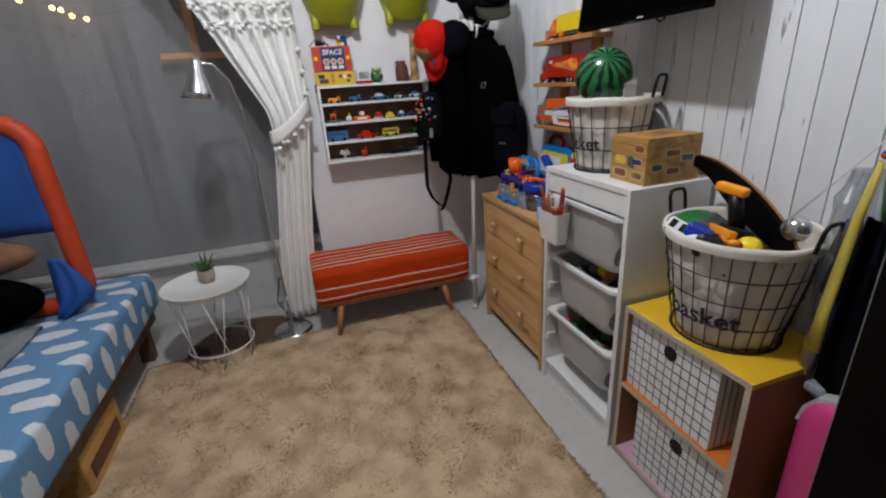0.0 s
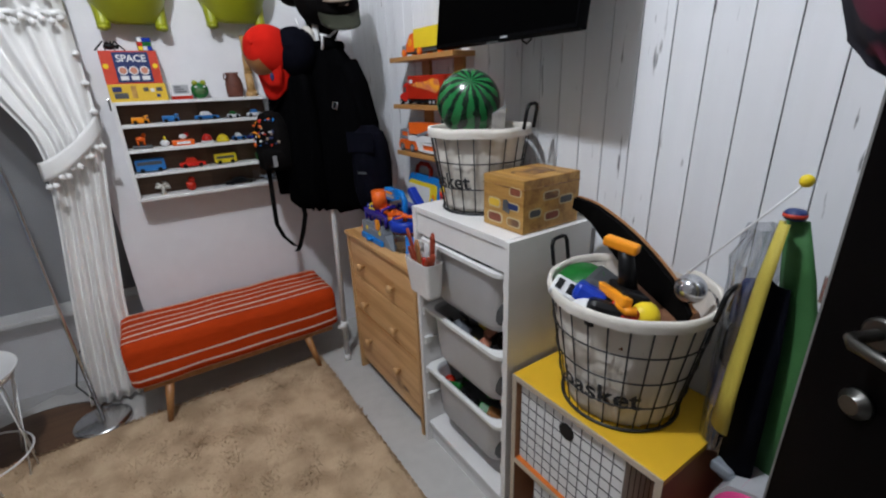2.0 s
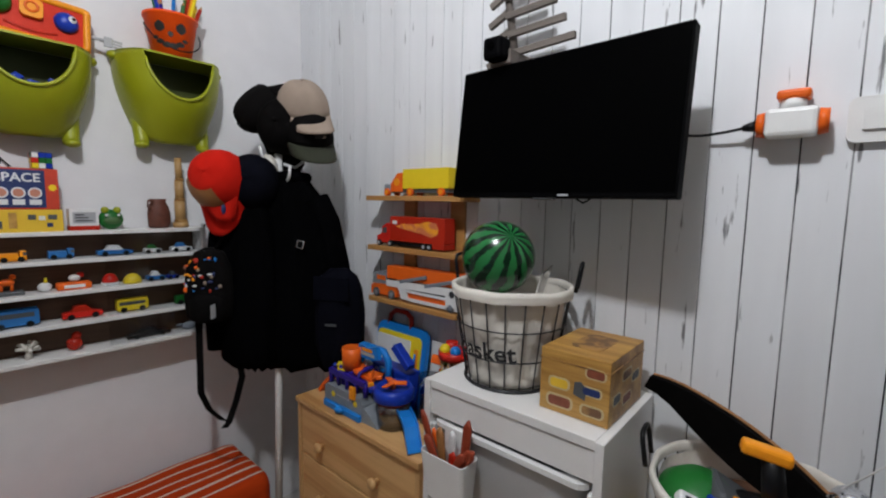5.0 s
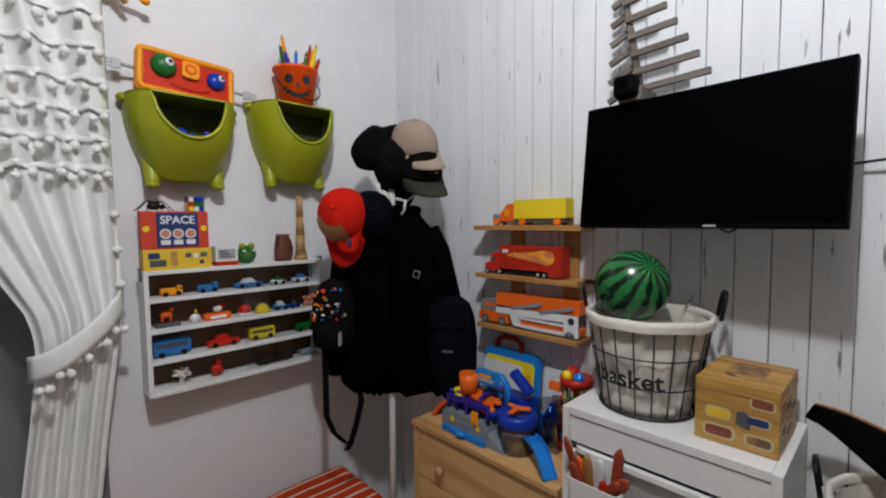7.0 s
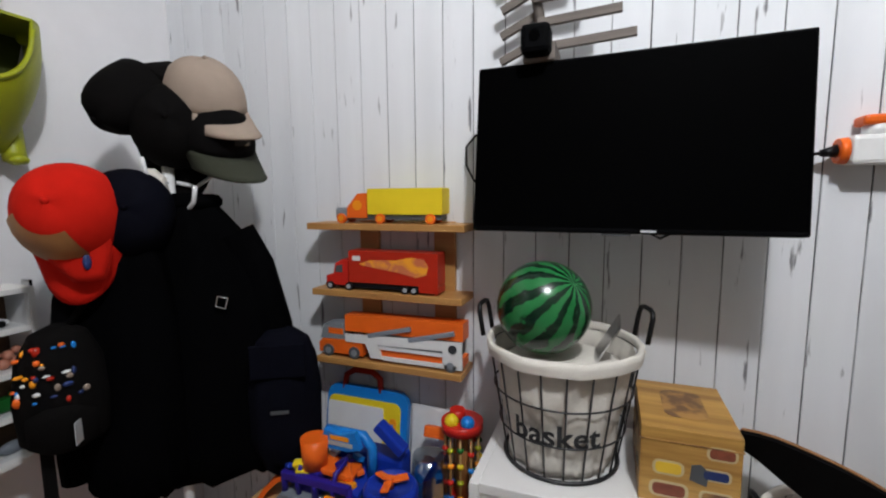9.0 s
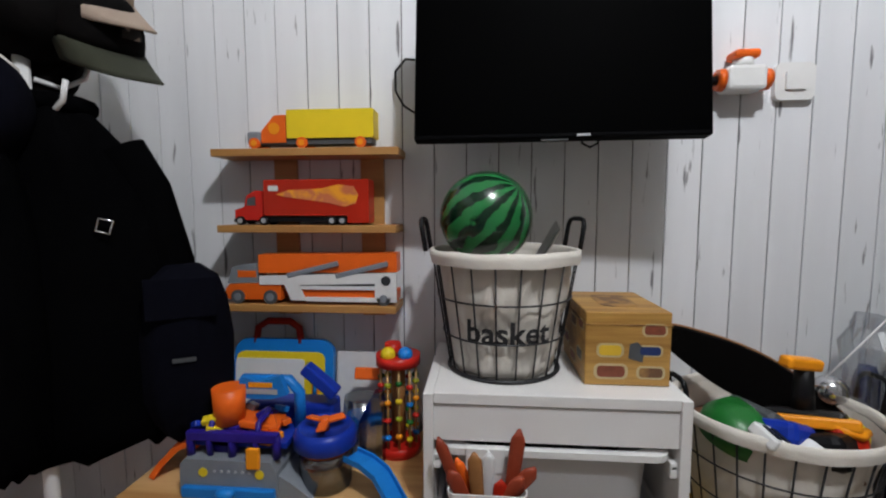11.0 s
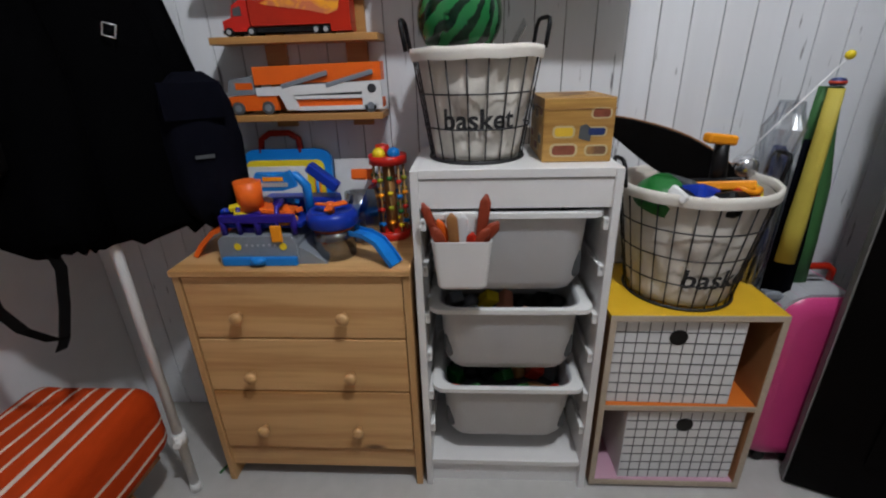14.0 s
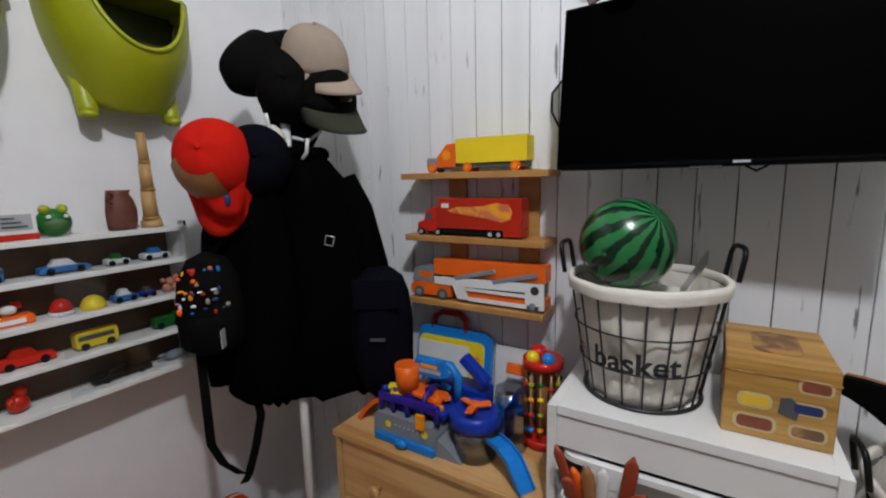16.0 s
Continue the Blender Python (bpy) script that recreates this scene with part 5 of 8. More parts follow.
for s in (-1, 1):
    bm = bmesh.new()
    cyl(bm, (s * 0.12, 0, 0.06), (s * 0.155, -0.004, 0.058), 0.005, seg=8)
    box(bm, min(s * 0.155, s * 0.175), max(s * 0.155, s * 0.175), -0.006, 0.0, 0.044, 0.072, 0.002)
    for dz in (0.046, 0.0545, 0.063):
        box(bm, min(s * 0.175, s * 0.198), max(s * 0.175, s * 0.198), -0.005, -0.001, dz, dz + 0.005, 0.001)
    part("fork_arm", on(tm, bm), "silver", rt, "grey plastic fork arm")

# pumpkin bucket with pencils
pc = (1.428, 3.150, 1.8425)
pb = thing("pumpkin_bucket", pc, "orange bucket with a black pumpkin face, holding pencils", "bucket")
bm = bmesh.new()
lathe(bm, [(0.057, 0), (0.078, 0.124), (0.082, 0.126), (0.082, 0.134), (0.074, 0.134), (0.055, 0.004)], pc, 32)
part("pail", bm, "pumpkin", pb)
def on_pail(a, z, w, h_):
    """A patch on the bucket's side."""
    bm_ = bmesh.new()
    row = []
    for q in range(5):
        zc = z - h_ / 2 + h_ * q / 4
        r = 0.057 + 0.021 * zc / 0.124 + 0.0007
        ww = w * math.sqrt(max(0.02, 1 - (2 * q / 4 - 1) ** 2))
        row.append([(pc[0] + r * math.cos(a + (u - 0.5) * ww / r), pc[1] + r * math.sin(a + (u - 0.5) * ww / r), pc[2] + zc) for u in (0, 0.25, 0.5, 0.75, 1)])
    rings(bm_, row, closed=False)
    return bm_
FA = -math.pi / 2 - 0.32
for a, z, w, h_, mm in ((-0.46, 0.085, 0.032, 0.034, "printblack"), (0.42, 0.085, 0.032, 0.034, "printblack"), (-0.02, 0.064, 0.016, 0.018, "printblack"), (-0.72, 0.052, 0.022, 0.012, "printblack"), (-0.50, 0.040, 0.026, 0.016, "printblack"), (-0.2, 0.031, 0.030, 0.018, "printblack"), (0.12, 0.030, 0.030, 0.018, "printblack"), (0.42, 0.037, 0.026, 0.016, "printblack"), (0.64, 0.050, 0.020, 0.012, "printblack")):
    part("face_print", on_pail(FA + a, z, w, h_), mm, pb, "black pumpkin face print")
part("bail", tube(bmesh.new(), [(pc[0] + 0.082 * math.cos(q), pc[1] - 0.010 + 0.080 * math.sin(q), pc[2] + 0.095 - 0.085 * math.sin(-q)) for q in [math.pi + math.pi * k / 12 for k in range(13)]], 0.0024, 8), "blackpl", pb, "thin black handle")
pcols = ["amber", "yellow", "deepred", "blue", "green", "orange", "darkgrey", "yellow", "purple", "kitegreen", "pinky", "amber", "sky", "deepred", "amber", "green", "yellow", "darkgrey", "lime", "orange"]
rr = random.Random(5)
for k, cname in enumerate(pcols):
    a, q = rr.uniform(0, 6.28), rr.uniform(0.014, 0.044)
    p0 = Vector((pc[0] + 0.6 * q * math.cos(a), pc[1] + 0.6 * q * math.sin(a), pc[2] + 0.006))
    p1 = Vector((pc[0] + (q * 2.1 + 0.008) * math.cos(a), pc[1] + min(0.045, 1.2 * q * math.sin(a)), pc[2] + 0.165 + 0.075 * rr.random()))
    pn = solo("pencil", C(p0, p1, 0.0062, seg=7), cname, "coloured pencil standing in the pumpkin bucket", "pencil", group="pencils in the bucket")
    part("tip", C(p1, p1 + (p1 - p0).normalized() * 0.014, 0.0062, 0.0008, 7), "bamboo", pn)

# ---------------------------------------------------------------- trucks on the wall shelf
def long_truck(z, y_r, y_m, y_l, h, xc, kind):
    w = 0.05
    if kind == "yellow":
        t = thing("toy_truck", (xc, (y_r + y_l) / 2, z), "toy lorry with yellow box trailer and orange cab", "toy truck", group="toy trucks on the wall shelf")
        part("trailer", prism(bmesh.new(), rrect(y_r, y_m, z + 0.023, z + h, 0.003), "x", xc - w / 2, xc + w / 2), "yellow", t, "yellow box trailer")
        part("chassis", B(xc - w * 0.4, xc + w * 0.4, y_r + 0.005, y_l - 0.01, z + 0.010, z + 0.023), "darkgrey", t)
        part("cab", prism(bmesh.new(), [(y_m + 0.003, z + 0.014), (y_l - 0.035, z + 0.014), (y_l - 0.036, z + 0.04), (y_m + 0.03, z + h * 0.86), (y_m + 0.004, z + h * 0.88)], "x", xc - w * 0.46, xc + w * 0.46), "orange", t)
        part("bonnet", B(xc - w * 0.46, xc + w * 0.46, y_l - 0.034, y_l, z + 0.010, z + 0.040, 0.006), "grey", t, "blue-grey bonnet")
        part("mudguard", C((xc - w * 0.5, y_m + 0.03, z + 0.045), (xc + w * 0.5, y_m + 0.03, z + 0.045), 0.013, seg=14), "amber", t)
        wy, wm = ((y_r + 0.03), (y_m - 0.035), (y_l - 0.02)), "orange"
        wr = 0.0125
    elif kind == "red":
        t = thing("toy_truck", (xc, (y_r + y_l) / 2, z), "red toy lorry with a flame picture on its trailer", "toy truck", group="toy trucks on the wall shelf")
        part("trailer", prism(bmesh.new(), rrect(y_r, y_m, z + 0.022, z + h, 0.004), "x", xc - w / 2, xc + w / 2), "deepred", t)
        part("flame_print", prism(bmesh.new(), [(y_r + 0.03, z + 0.05), (y_r + 0.055, z + 0.042), (y_r + 0.10, z + 0.052), (y_m - 0.05, z + 0.065), (y_m - 0.03, z + 0.07), (y_m - 0.06, z + 0.08), (y_r + 0.11, z + 0.083), (y_r + 0.07, z + 0.092), (y_r + 0.035, z + 0.088), (y_r + 0.024, z + 0.07)], "x", xc - w / 2 - 0.0012, xc - w / 2 - 0.0002), "flame", t, "flame and car picture")
        part("logo_patch", B(xc - w / 2 - 0.0012, xc - w / 2 - 0.0002, y_m - 0.035, y_m - 0.012, z + h - 0.026, z + h - 0.014), "paper", t)
        part("skirt", B(xc - w / 2, xc + w / 2, y_r, y_r + 0.05, z + 0.006, z + 0.022), "deepred", t)
        part("chassis", B(xc - w * 0.4, xc + w * 0.4, y_r + 0.05, y_l - 0.005, z + 0.008, z + 0.02), "blackpl", t)
        part("cab", prism(bmesh.new(), [(y_m + 0.004, z + 0.012), (y_l, z + 0.012), (y_l, z + 0.035), (y_l - 0.022, z + 0.042), (y_l - 0.028, z + 0.068), (y_m + 0.02, z + 0.080), (y_m + 0.004, z + 0.078)], "x", xc - w * 0.46, xc + w * 0.46), "red", t)
        part("window", prism(bmesh.new(), [(y_m + 0.02, z + 0.045), (y_l - 0.028, z + 0.045), (y_l - 0.031, z + 0.062), (y_m + 0.02, z + 0.066)], "x", xc - w * 0.46 - 0.001, xc + w * 0.46 + 0.001), "darkgrey", t)
        part("bumper", B(xc - w * 0.47, xc + w * 0.47, y_l - 0.012, y_l + 0.004, z + 0.006, z + 0.016, 0.002), "chrome", t)
        wy, wm = ((y_r + 0.062), (y_r + 0.086), (y_m + 0.0), (y_l - 0.014)), "silver"
        wr = 0.0105
    else:
        t = thing("toy_car_carrier", (xc, (y_r + y_l) / 2, z), "orange white and grey toy car transporter", "toy truck", group="toy trucks on the wall shelf")
        part("upper_deck", prism(bmesh.new(), [(y_r, z + h * 0.64), (y_m + 0.055, z + h * 0.60), (y_m + 0.055, z + h * 0.96), (y_r, z + h)], "x", xc - w * 0.40, xc + w / 2), "orange", t, "orange upper deck")
        part("side_frame", prism(bmesh.new(), [(y_r, z + 0.052), (y_r, z + 0.076), (y_m + 0.05, z + 0.066), (y_m + 0.05, z + 0.046), (y_m - 0.01, z + 0.046), (y_m - 0.025, z + 0.01), (y_m - 0.06, z + 0.01), (y_m - 0.045, z + 0.046)], "x", xc - w * 0.56, xc - w * 0.46), "paper", t, "white side frame")
        part("side_sill", B(xc - w * 0.56, xc - w * 0.46, y_r, y_m - 0.06, z + 0.008, z + 0.018), "paper", t)
        part("side_rail", B(xc - w * 0.56, xc - w * 0.46, y_r, y_m - 0.045, z + 0.036, z + 0.044), "paper", t)
        part("side_post", B(xc - w * 0.57, xc - w * 0.46, y_r, y_r + 0.05, z + 0.018, z + 0.07), "paper", t)
        part("lower_deck", B(xc - w * 0.44, xc + w / 2, y_r, y_m - 0.02, z + 0.012, z + 0.034), "orange", t)
        part("inner_wall", B(xc - w * 0.36, xc + w * 0.45, y_r + 0.01, y_m - 0.02, z + 0.034, z + h * 0.62), "darkgrey", t)
        for k in range(2):
            yy = y_r + 0.02 + 0.115 * k
            part("ramp_arm", on(Matrix.Translation((xc - w * 0.52, yy, z + 0.098)) @ Matrix.Rotation(radians(-14), 4, "X"), B(-0.003, 0.004, 0, 0.125, -0.007, 0.005, 0.002)), "grey", t, "grey ramp arm")
        part("cab", prism(bmesh.new(), [(y_m + 0.0, z + 0.010), (y_l, z + 0.010), (y_l, z + 0.035), (y_l - 0.01, z + 0.046), (y_m + 0.0, z + 0.050)], "x", xc - w * 0.5, xc + w * 0.5), "orange", t, "orange cab")
        part("cab_roof", prism(bmesh.new(), [(y_m + 0.055, z + 0.050), (y_l - 0.004, z + 0.047), (y_l - 0.016, z + 0.086), (y_m + 0.06, z + 0.094)], "x", xc - w * 0.47, xc + w * 0.47), "grey", t, "grey cab roof")
        part("cab_window", B(xc - w * 0.48, xc + w * 0.48, y_l - 0.075, y_l - 0.03, z + 0.062, z + 0.078), "orange", t)
        part("badge", C((xc - w * 0.60, y_r + 0.024, z + 0.058), (xc - w * 0.57, y_r + 0.024, z + 0.058), 0.011, seg=20), "line", t)
        wy, wm = ((y_r + 0.03), (y_m + 0.025), (y_l - 0.03)), "darkgrey"
        wr = 0.0165
    for y in wy:
        for s in (-1, 1):
            wv = part("wheel", wheel(bmesh.new(), xc + s * (w / 2 - 0.003), y, z + wr, wr, 0.012, "x"), "blackpl" if wm == "silver" else wm, t)
            part("hub", wheel(bmesh.new(), xc + s * (w / 2 + 0.0035), y, z + wr, wr * 0.55, 0.002, "x"), "silver" if wm == "silver" else "amber" if wm == "orange" else "grey", wv)
    return t


long_truck(1.397, 2.293, 2.492, 2.588, 0.086, 1.908, "yellow")
long_truck(1.224, 2.306, 2.552, 2.622, 0.104, 1.908, "red")
long_truck(1.040, 2.245, 2.518, 2.652, 0.120, 1.908, "carrier")

# ---------------------------------------------------------------- toys on the dresser
Z = DZ
tg = thing("toy_garage", (1.70, 2.50, Z), "grey blue and violet toy car garage on the dresser", "toy")
part("base", prism(bmesh.new(), [(2.425, Z), (2.625, Z), (2.622, Z + 0.062), (2.612, Z + 0.072), (2.44, Z + 0.072), (2.43, Z + 0.05)], "x", 1.672, 1.80), "grey", tg)
part("slope", prism(bmesh.new(), [(2.36, Z), (2.426, Z), (2.426, Z + 0.045), (2.40, Z + 0.03)], "x", 1.674, 1.78), "grey", tg)
part("front_strip", B(1.660, 1.672, 2.43, 2.615, Z, Z + 0.022, 0.003), "sky", tg, "light blue bumper")
bm = bmesh.new()
ball(bm, (1.655, 2.523, Z + 0.016), 0.016, 0.8, 1.2, 0.7, 16)
part("button", bm, "sky", tg)
for y in (2.462, 2.575):
    part("lamp", C((1.6705, y, Z + 0.047), (1.6725, y, Z + 0.047), 0.009, seg=16), "yellow", tg)
for y in (2.435, 2.525, 2.61):
    part("post", C((1.69, y, Z + 0.072), (1.69, y, Z + 0.115), 0.008, seg=10), "purple", tg)
part("railing", B(1.682, 1.697, 2.43, 2.615, Z + 0.102, Z + 0.122, 0.003), "purple", tg, "violet railing")
part("deck", B(1.70, 1.82, 2.42, 2.62, Z + 0.084, Z + 0.096, 0.002), "blue", tg)
part("deck_ramp", on(pose(1.745, 2.50, Z + 0.118, 12, 0, 10), B(-0.03, 0.03, -0.05, 0.05, -0.006, 0.008, 0.003)), "orange", tg, "orange ramp")
part("deck_ramp", on(pose(1.72, 2.475, Z + 0.095, -8, 0, -20), B(-0.02, 0.02, -0.035, 0.035, -0.006, 0.008, 0.003)), "amber", tg)
part("tower", B(1.70, 1.75, 2.520, 2.575, Z, Z + 0.125, 0.004), "purple", tg)
part("chimney", C((1.725, 2.548, Z + 0.125), (1.725, 2.548, Z + 0.196), 0.029, 0.032, 24), "orange", tg, "orange-red drum")
part("gate", B(1.665, 1.675, 2.46, 2.485, Z + 0.060, Z + 0.10, 0.002), "amber", tg)
part("arch", tube(bmesh.new(), [(1.77, 2.555, Z + 0.096), (1.77, 2.555, Z + 0.17), (1.77, 2.54, Z + 0.195), (1.77, 2.44, Z + 0.195), (1.77, 2.42, Z + 0.17), (1.77, 2.42, Z + 0.096)], 0.012, 8), "sky", tg, "blue arch")
part("sign", prism(bmesh.new(), [(2.435, Z + 0.175), (2.47, Z + 0.165), (2.52, Z + 0.165), (2.545, Z + 0.18), (2.53, Z + 0.21), (2.49, Z + 0.202), (2.45, Z + 0.214)], "x", 1.742, 1.757), "sky", tg, "blue shark-mouth sign")
part("sign_bar", B(1.7405, 1.742, 2.455, 2.525, Z + 0.176, Z + 0.186), "silver", tg)
part("sign_top", B(1.7400, 1.742, 2.465, 2.515, Z + 0.190, Z + 0.200), "amber", tg)
part("frame", B(1.80, 1.86, 2.36, 2.56, Z, Z + 0.13, 0.008), "blue", tg)
part("arm", on(pose(1.80, 2.385, Z + 0.185, 40, 0, 0), B(-0.016, 0.016, -0.045, 0.045, -0.013, 0.013, 0.005)), "blue", tg)

rg = random.Random(17)
for k in range(16):
    mm = ("amber", "orange", "purple", "yellow", "sky", "blue", "orange", "silver")[k % 8]
    part("deck_piece", on(pose(1.70 + 0.09 * rg.random(), 2.43 + 0.18 * rg.random(), Z + 0.110 + 0.03 * rg.random(), rg.uniform(-30, 30), rg.uniform(-30, 30), rg.uniform(0, 180)), B(-0.016, 0.016, -0.009, 0.009, -0.006, 0.006, 0.002)), mm, tg)
for k in range(6):
    part("rivet", C((1.6705, 2.482 + 0.014 * k, Z + 0.050), (1.6725, 2.482 + 0.014 * k, Z + 0.050), 0.003, seg=8), "silver", tg)
for y in (2.475, 2.57):
    part("railing_arm", tube(bmesh.new(), [(1.69, y, Z + 0.072), (1.686, y, Z + 0.10), (1.70, y, Z + 0.135), (1.74, y, Z + 0.14)], 0.006, 8), "purple", tg)
tg.location.y += 0.012

tk = thing("toy_tank", (1.715, 2.352, Z), "violet and clear plastic toy tank with orange propeller", "toy")
bm = bmesh.new()
lathe(bm, [(0.050, 0.002), (0.052, 0.06), (0.053, 0.085), (0.050, 0.085), (0.048, 0.005)], (1.715, 2.352, Z), 32)
part("cup", bm, "smoke", tk, "smoky clear plastic cup")
part("filling", C((1.715, 2.352, Z + 0.055), (1.715, 2.352, Z + 0.092), 0.049, seg=28), "orange", tk)
bm = bmesh.new()
lathe(bm, [(0.056, 0.092), (0.062, 0.098), (0.062, 0.125), (0.054, 0.138), (0.050, 0.138), (0.048, 0.128), (0.001, 0.128)], (1.715, 2.352, Z), 32)
part("lid", bm, "blue", tk)
bm = bmesh.new()
for k in range(3):
    box(bm, 0.006, 0.042, -0.010, 0.010, 0, 0.007, 0.003, pose(1.712, 2.352, Z + 0.146, 12, 0, 120 * k + 70))
cyl(bm, (1.712, 2.352, Z + 0.128), (1.712, 2.352, Z + 0.158), 0.009, seg=12)
part("propeller", bm, "orange", tk)

def chute(name, pts, w, material, label):
    """A flat track with raised edges along points."""
    rows = []
    pts = [Vector(p) for p in pts]
    for i, p in enumerate(pts):
        d = (pts[min(i + 1, len(pts) - 1)] - pts[max(i - 1, 0)]).normalized()
        s_ = Vector((-d.y, d.x, 0)).normalized() if abs(d.z) < 0.99 else Vector((1, 0, 0))
        u = d.cross(s_)
        u = -u if u.z < 0 else u
        rows.append([p + s_ * a * w + u * b for a, b in ((-0.5, 0), (-0.5, 0.012), (-0.42, 0.012), (-0.42, 0.004), (0.42, 0.004), (0.42, 0.012), (0.5, 0.012), (0.5, 0))])
    bm_ = bmesh.new()
    rings(bm_, rows, smooth=False)
    return solo(name, bm_, material, label, "toy track", base=pts[0])


tk.location += Vector((0.016, 0.012, 0))
tk.scale.z = 0.88
chute("toy_track", [(1.72, 2.31, Z + 0.062), (1.70, 2.275, Z + 0.062), (1.685, 2.245, Z + 0.050), (1.672, 2.225, Z + 0.028), (1.662, 2.205, Z + 0.001)], 0.042, "sky", "blue toy car track sloping down on the dresser")
chute("toy_track", [(1.76, 2.60, Z + 0.07), (1.75, 2.64, Z + 0.072), (1.74, 2.675, Z + 0.06), (1.735, 2.705, Z + 0.03), (1.73, 2.725, Z + 0.001)], 0.045, "orange", "orange toy car track sloping down on the dresser")
solo("toy_tool", B(1.77, 1.80, 2.645, 2.672, Z, Z + 0.15, 0.008), "orange", "upright orange toy part on the dresser", "toy")
solo("toy_flask", prism(bmesh.new(), [(2.262, Z), (2.312, Z), (2.312, Z + 0.10), (2.285, Z + 0.155), (2.268, Z + 0.155), (2.262, Z + 0.12)], "x", 1.79, 1.835), "blueclear", "translucent blue toy slide tower on the dresser", "toy")
solo("white_card", on(pose(1.93, 2.335, Z + 0.001, 0, 6, 0), B(0, 0.003, -0.075, 0.075, 0, 0.20, 0.001)), "paper", "plain white card leaning behind the toys", "card")

# drawing board leaning on the wall
bmx = Matrix.Translation((1.895, 2.535, Z + 0.002)) @ Matrix.Rotation(radians(8), 4, "Y")
db = thing("drawing_board", (1.895, 2.535, Z), "blue magnetic drawing board with yellow frame, leaning", "drawing board")
part("frame", on(bmx, prism(bmesh.new(), rrect(-0.125, 0.125, 0.0, 0.235, 0.035), "x", 0.0, 0.018)), "sky", db)
part("inner_frame", on(bmx, prism(bmesh.new(), rrect(-0.105, 0.118, 0.03, 0.205, 0.02), "x", -0.003, 0.0)), "yellow", db, "yellow inner frame")
part("white_sheet", on(bmx, prism(bmesh.new(), rrect(-0.055, 0.118, 0.045, 0.188, 0.008), "x", -0.0055, -0.003)), "paper", db, "white drawing sheet")
part("pen_slot", on(bmx, prism(bmesh.new(), rrect(-0.094, -0.074, 0.09, 0.165, 0.008), "x", -0.005, -0.003)), "amber", db)
part("pen", on(bmx, C((-0.010, -0.084, 0.10), (-0.010, -0.084, 0.15), 0.005, 0.004, 10)), "sky", db)
part("handle", on(bmx, tube(bmesh.new(), [(0.008, 0.075, 0.225), (0.008, 0.07, 0.262), (0.008, 0.045, 0.278), (0.008, -0.01, 0.278), (0.008, -0.035, 0.262), (0.008, -0.04, 0.225)], 0.009, 8)), "deepred", db, "dark red handle")

bt = thing("toy_bottle", (1.85, 2.335, Z), "blue clear plastic toy jar with orange lid", "toy")
part("jar", C((1.84, 2.325, Z), (1.85, 2.318, Z + 0.13), 0.045, 0.042, 24), "smoke", bt)
part("filling", C((1.84, 2.325, Z + 0.002), (1.848, 2.319, Z + 0.09), 0.038, 0.036, 20), "sky", bt)
part("lid", on(pose(1.885, 2.315, Z + 0.17, 0, 20, 0), B(-0.012, 0.012, -0.03, 0.03, -0.014, 0.014, 0.004)), "orange", bt)

# bead roller
rl = thing("bead_roller", (1.865, 2.240, Z), "wooden bead roller toy with red discs and rods", "toy")
rc = Vector((1.865, 2.240, Z))
for z in (0.0, 0.205):
    part("disc", C(rc + Vector((0, 0, z)), rc + Vector((0, 0, z + 0.022)), 0.050, seg=28), "red", rl, "red wooden disc")
part("grip", C(rc + Vector((0, 0.012, 0.227)), rc + Vector((0, 0.012, 0.252)), 0.020, 0.018, 16), "red", rl)
for dx, dy, mm in ((-0.025, 0.018, "yellow"), (-0.022, -0.020, "sky")):
    bm = bmesh.new()
    ball(bm, rc + Vector((dx, dy, 0.232)), 0.017, seg=16)
    part("peg_ball", bm, mm, rl)
part("spindle", C(rc + Vector((0, 0, 0.02)), rc + Vector((0, 0, 0.205)), 0.016, seg=12), "handlewood", rl)
bc = ["yellow", "green", "sky", "red", "amber", "lime"]
for k in range(10):
    a = 2 * math.pi * k / 10 + 0.2
    p = rc + Vector((0.041 * math.cos(a), 0.041 * math.sin(a), 0))
    rod = part("rod", C(p + Vector((0, 0, 0.022)), p + Vector((0, 0, 0.205)), 0.003, seg=8), "bamboo", rl)
    for j in range(4):
        bm = bmesh.new()
        ball(bm, p + Vector((0, 0, 0.040 + 0.040 * j + 0.006 * (k % 3))), 0.0085, 1, 1, 0.75, 10)
        part("bead", bm, bc[(k * 2 + j) % 6], rod)

# ---------------------------------------------------------------- toys in the rack and baskets
cup = thing("storage_cup", (1.625, 2.065, 0.70), "white clip-on plastic box hung on the rack", "storage cup")
rows = []
for z, f in ((0.682, 0.016), (0.690, 0.010), (0.80, 0.0)):
    rows.append([(a, b, z) for a, b in rrect(1.576 + f * 0.9, 1.640 - f * 0.2, 1.978 + f, 2.108 - f, 0.012)])
bm = bmesh.new()
vs = rings(bm, rows, cap=False, smooth=False)
bm.faces.new(vs[0][::-1])
so = part("tray", bm, "whitelac", cup).modifiers.new("wall", "SOLIDIFY")
so.thickness = 0.0025
part("clip", B(1.636, 1.650, 2.01, 2.08, 0.80, 0.846, 0.002), "whitepl", cup)
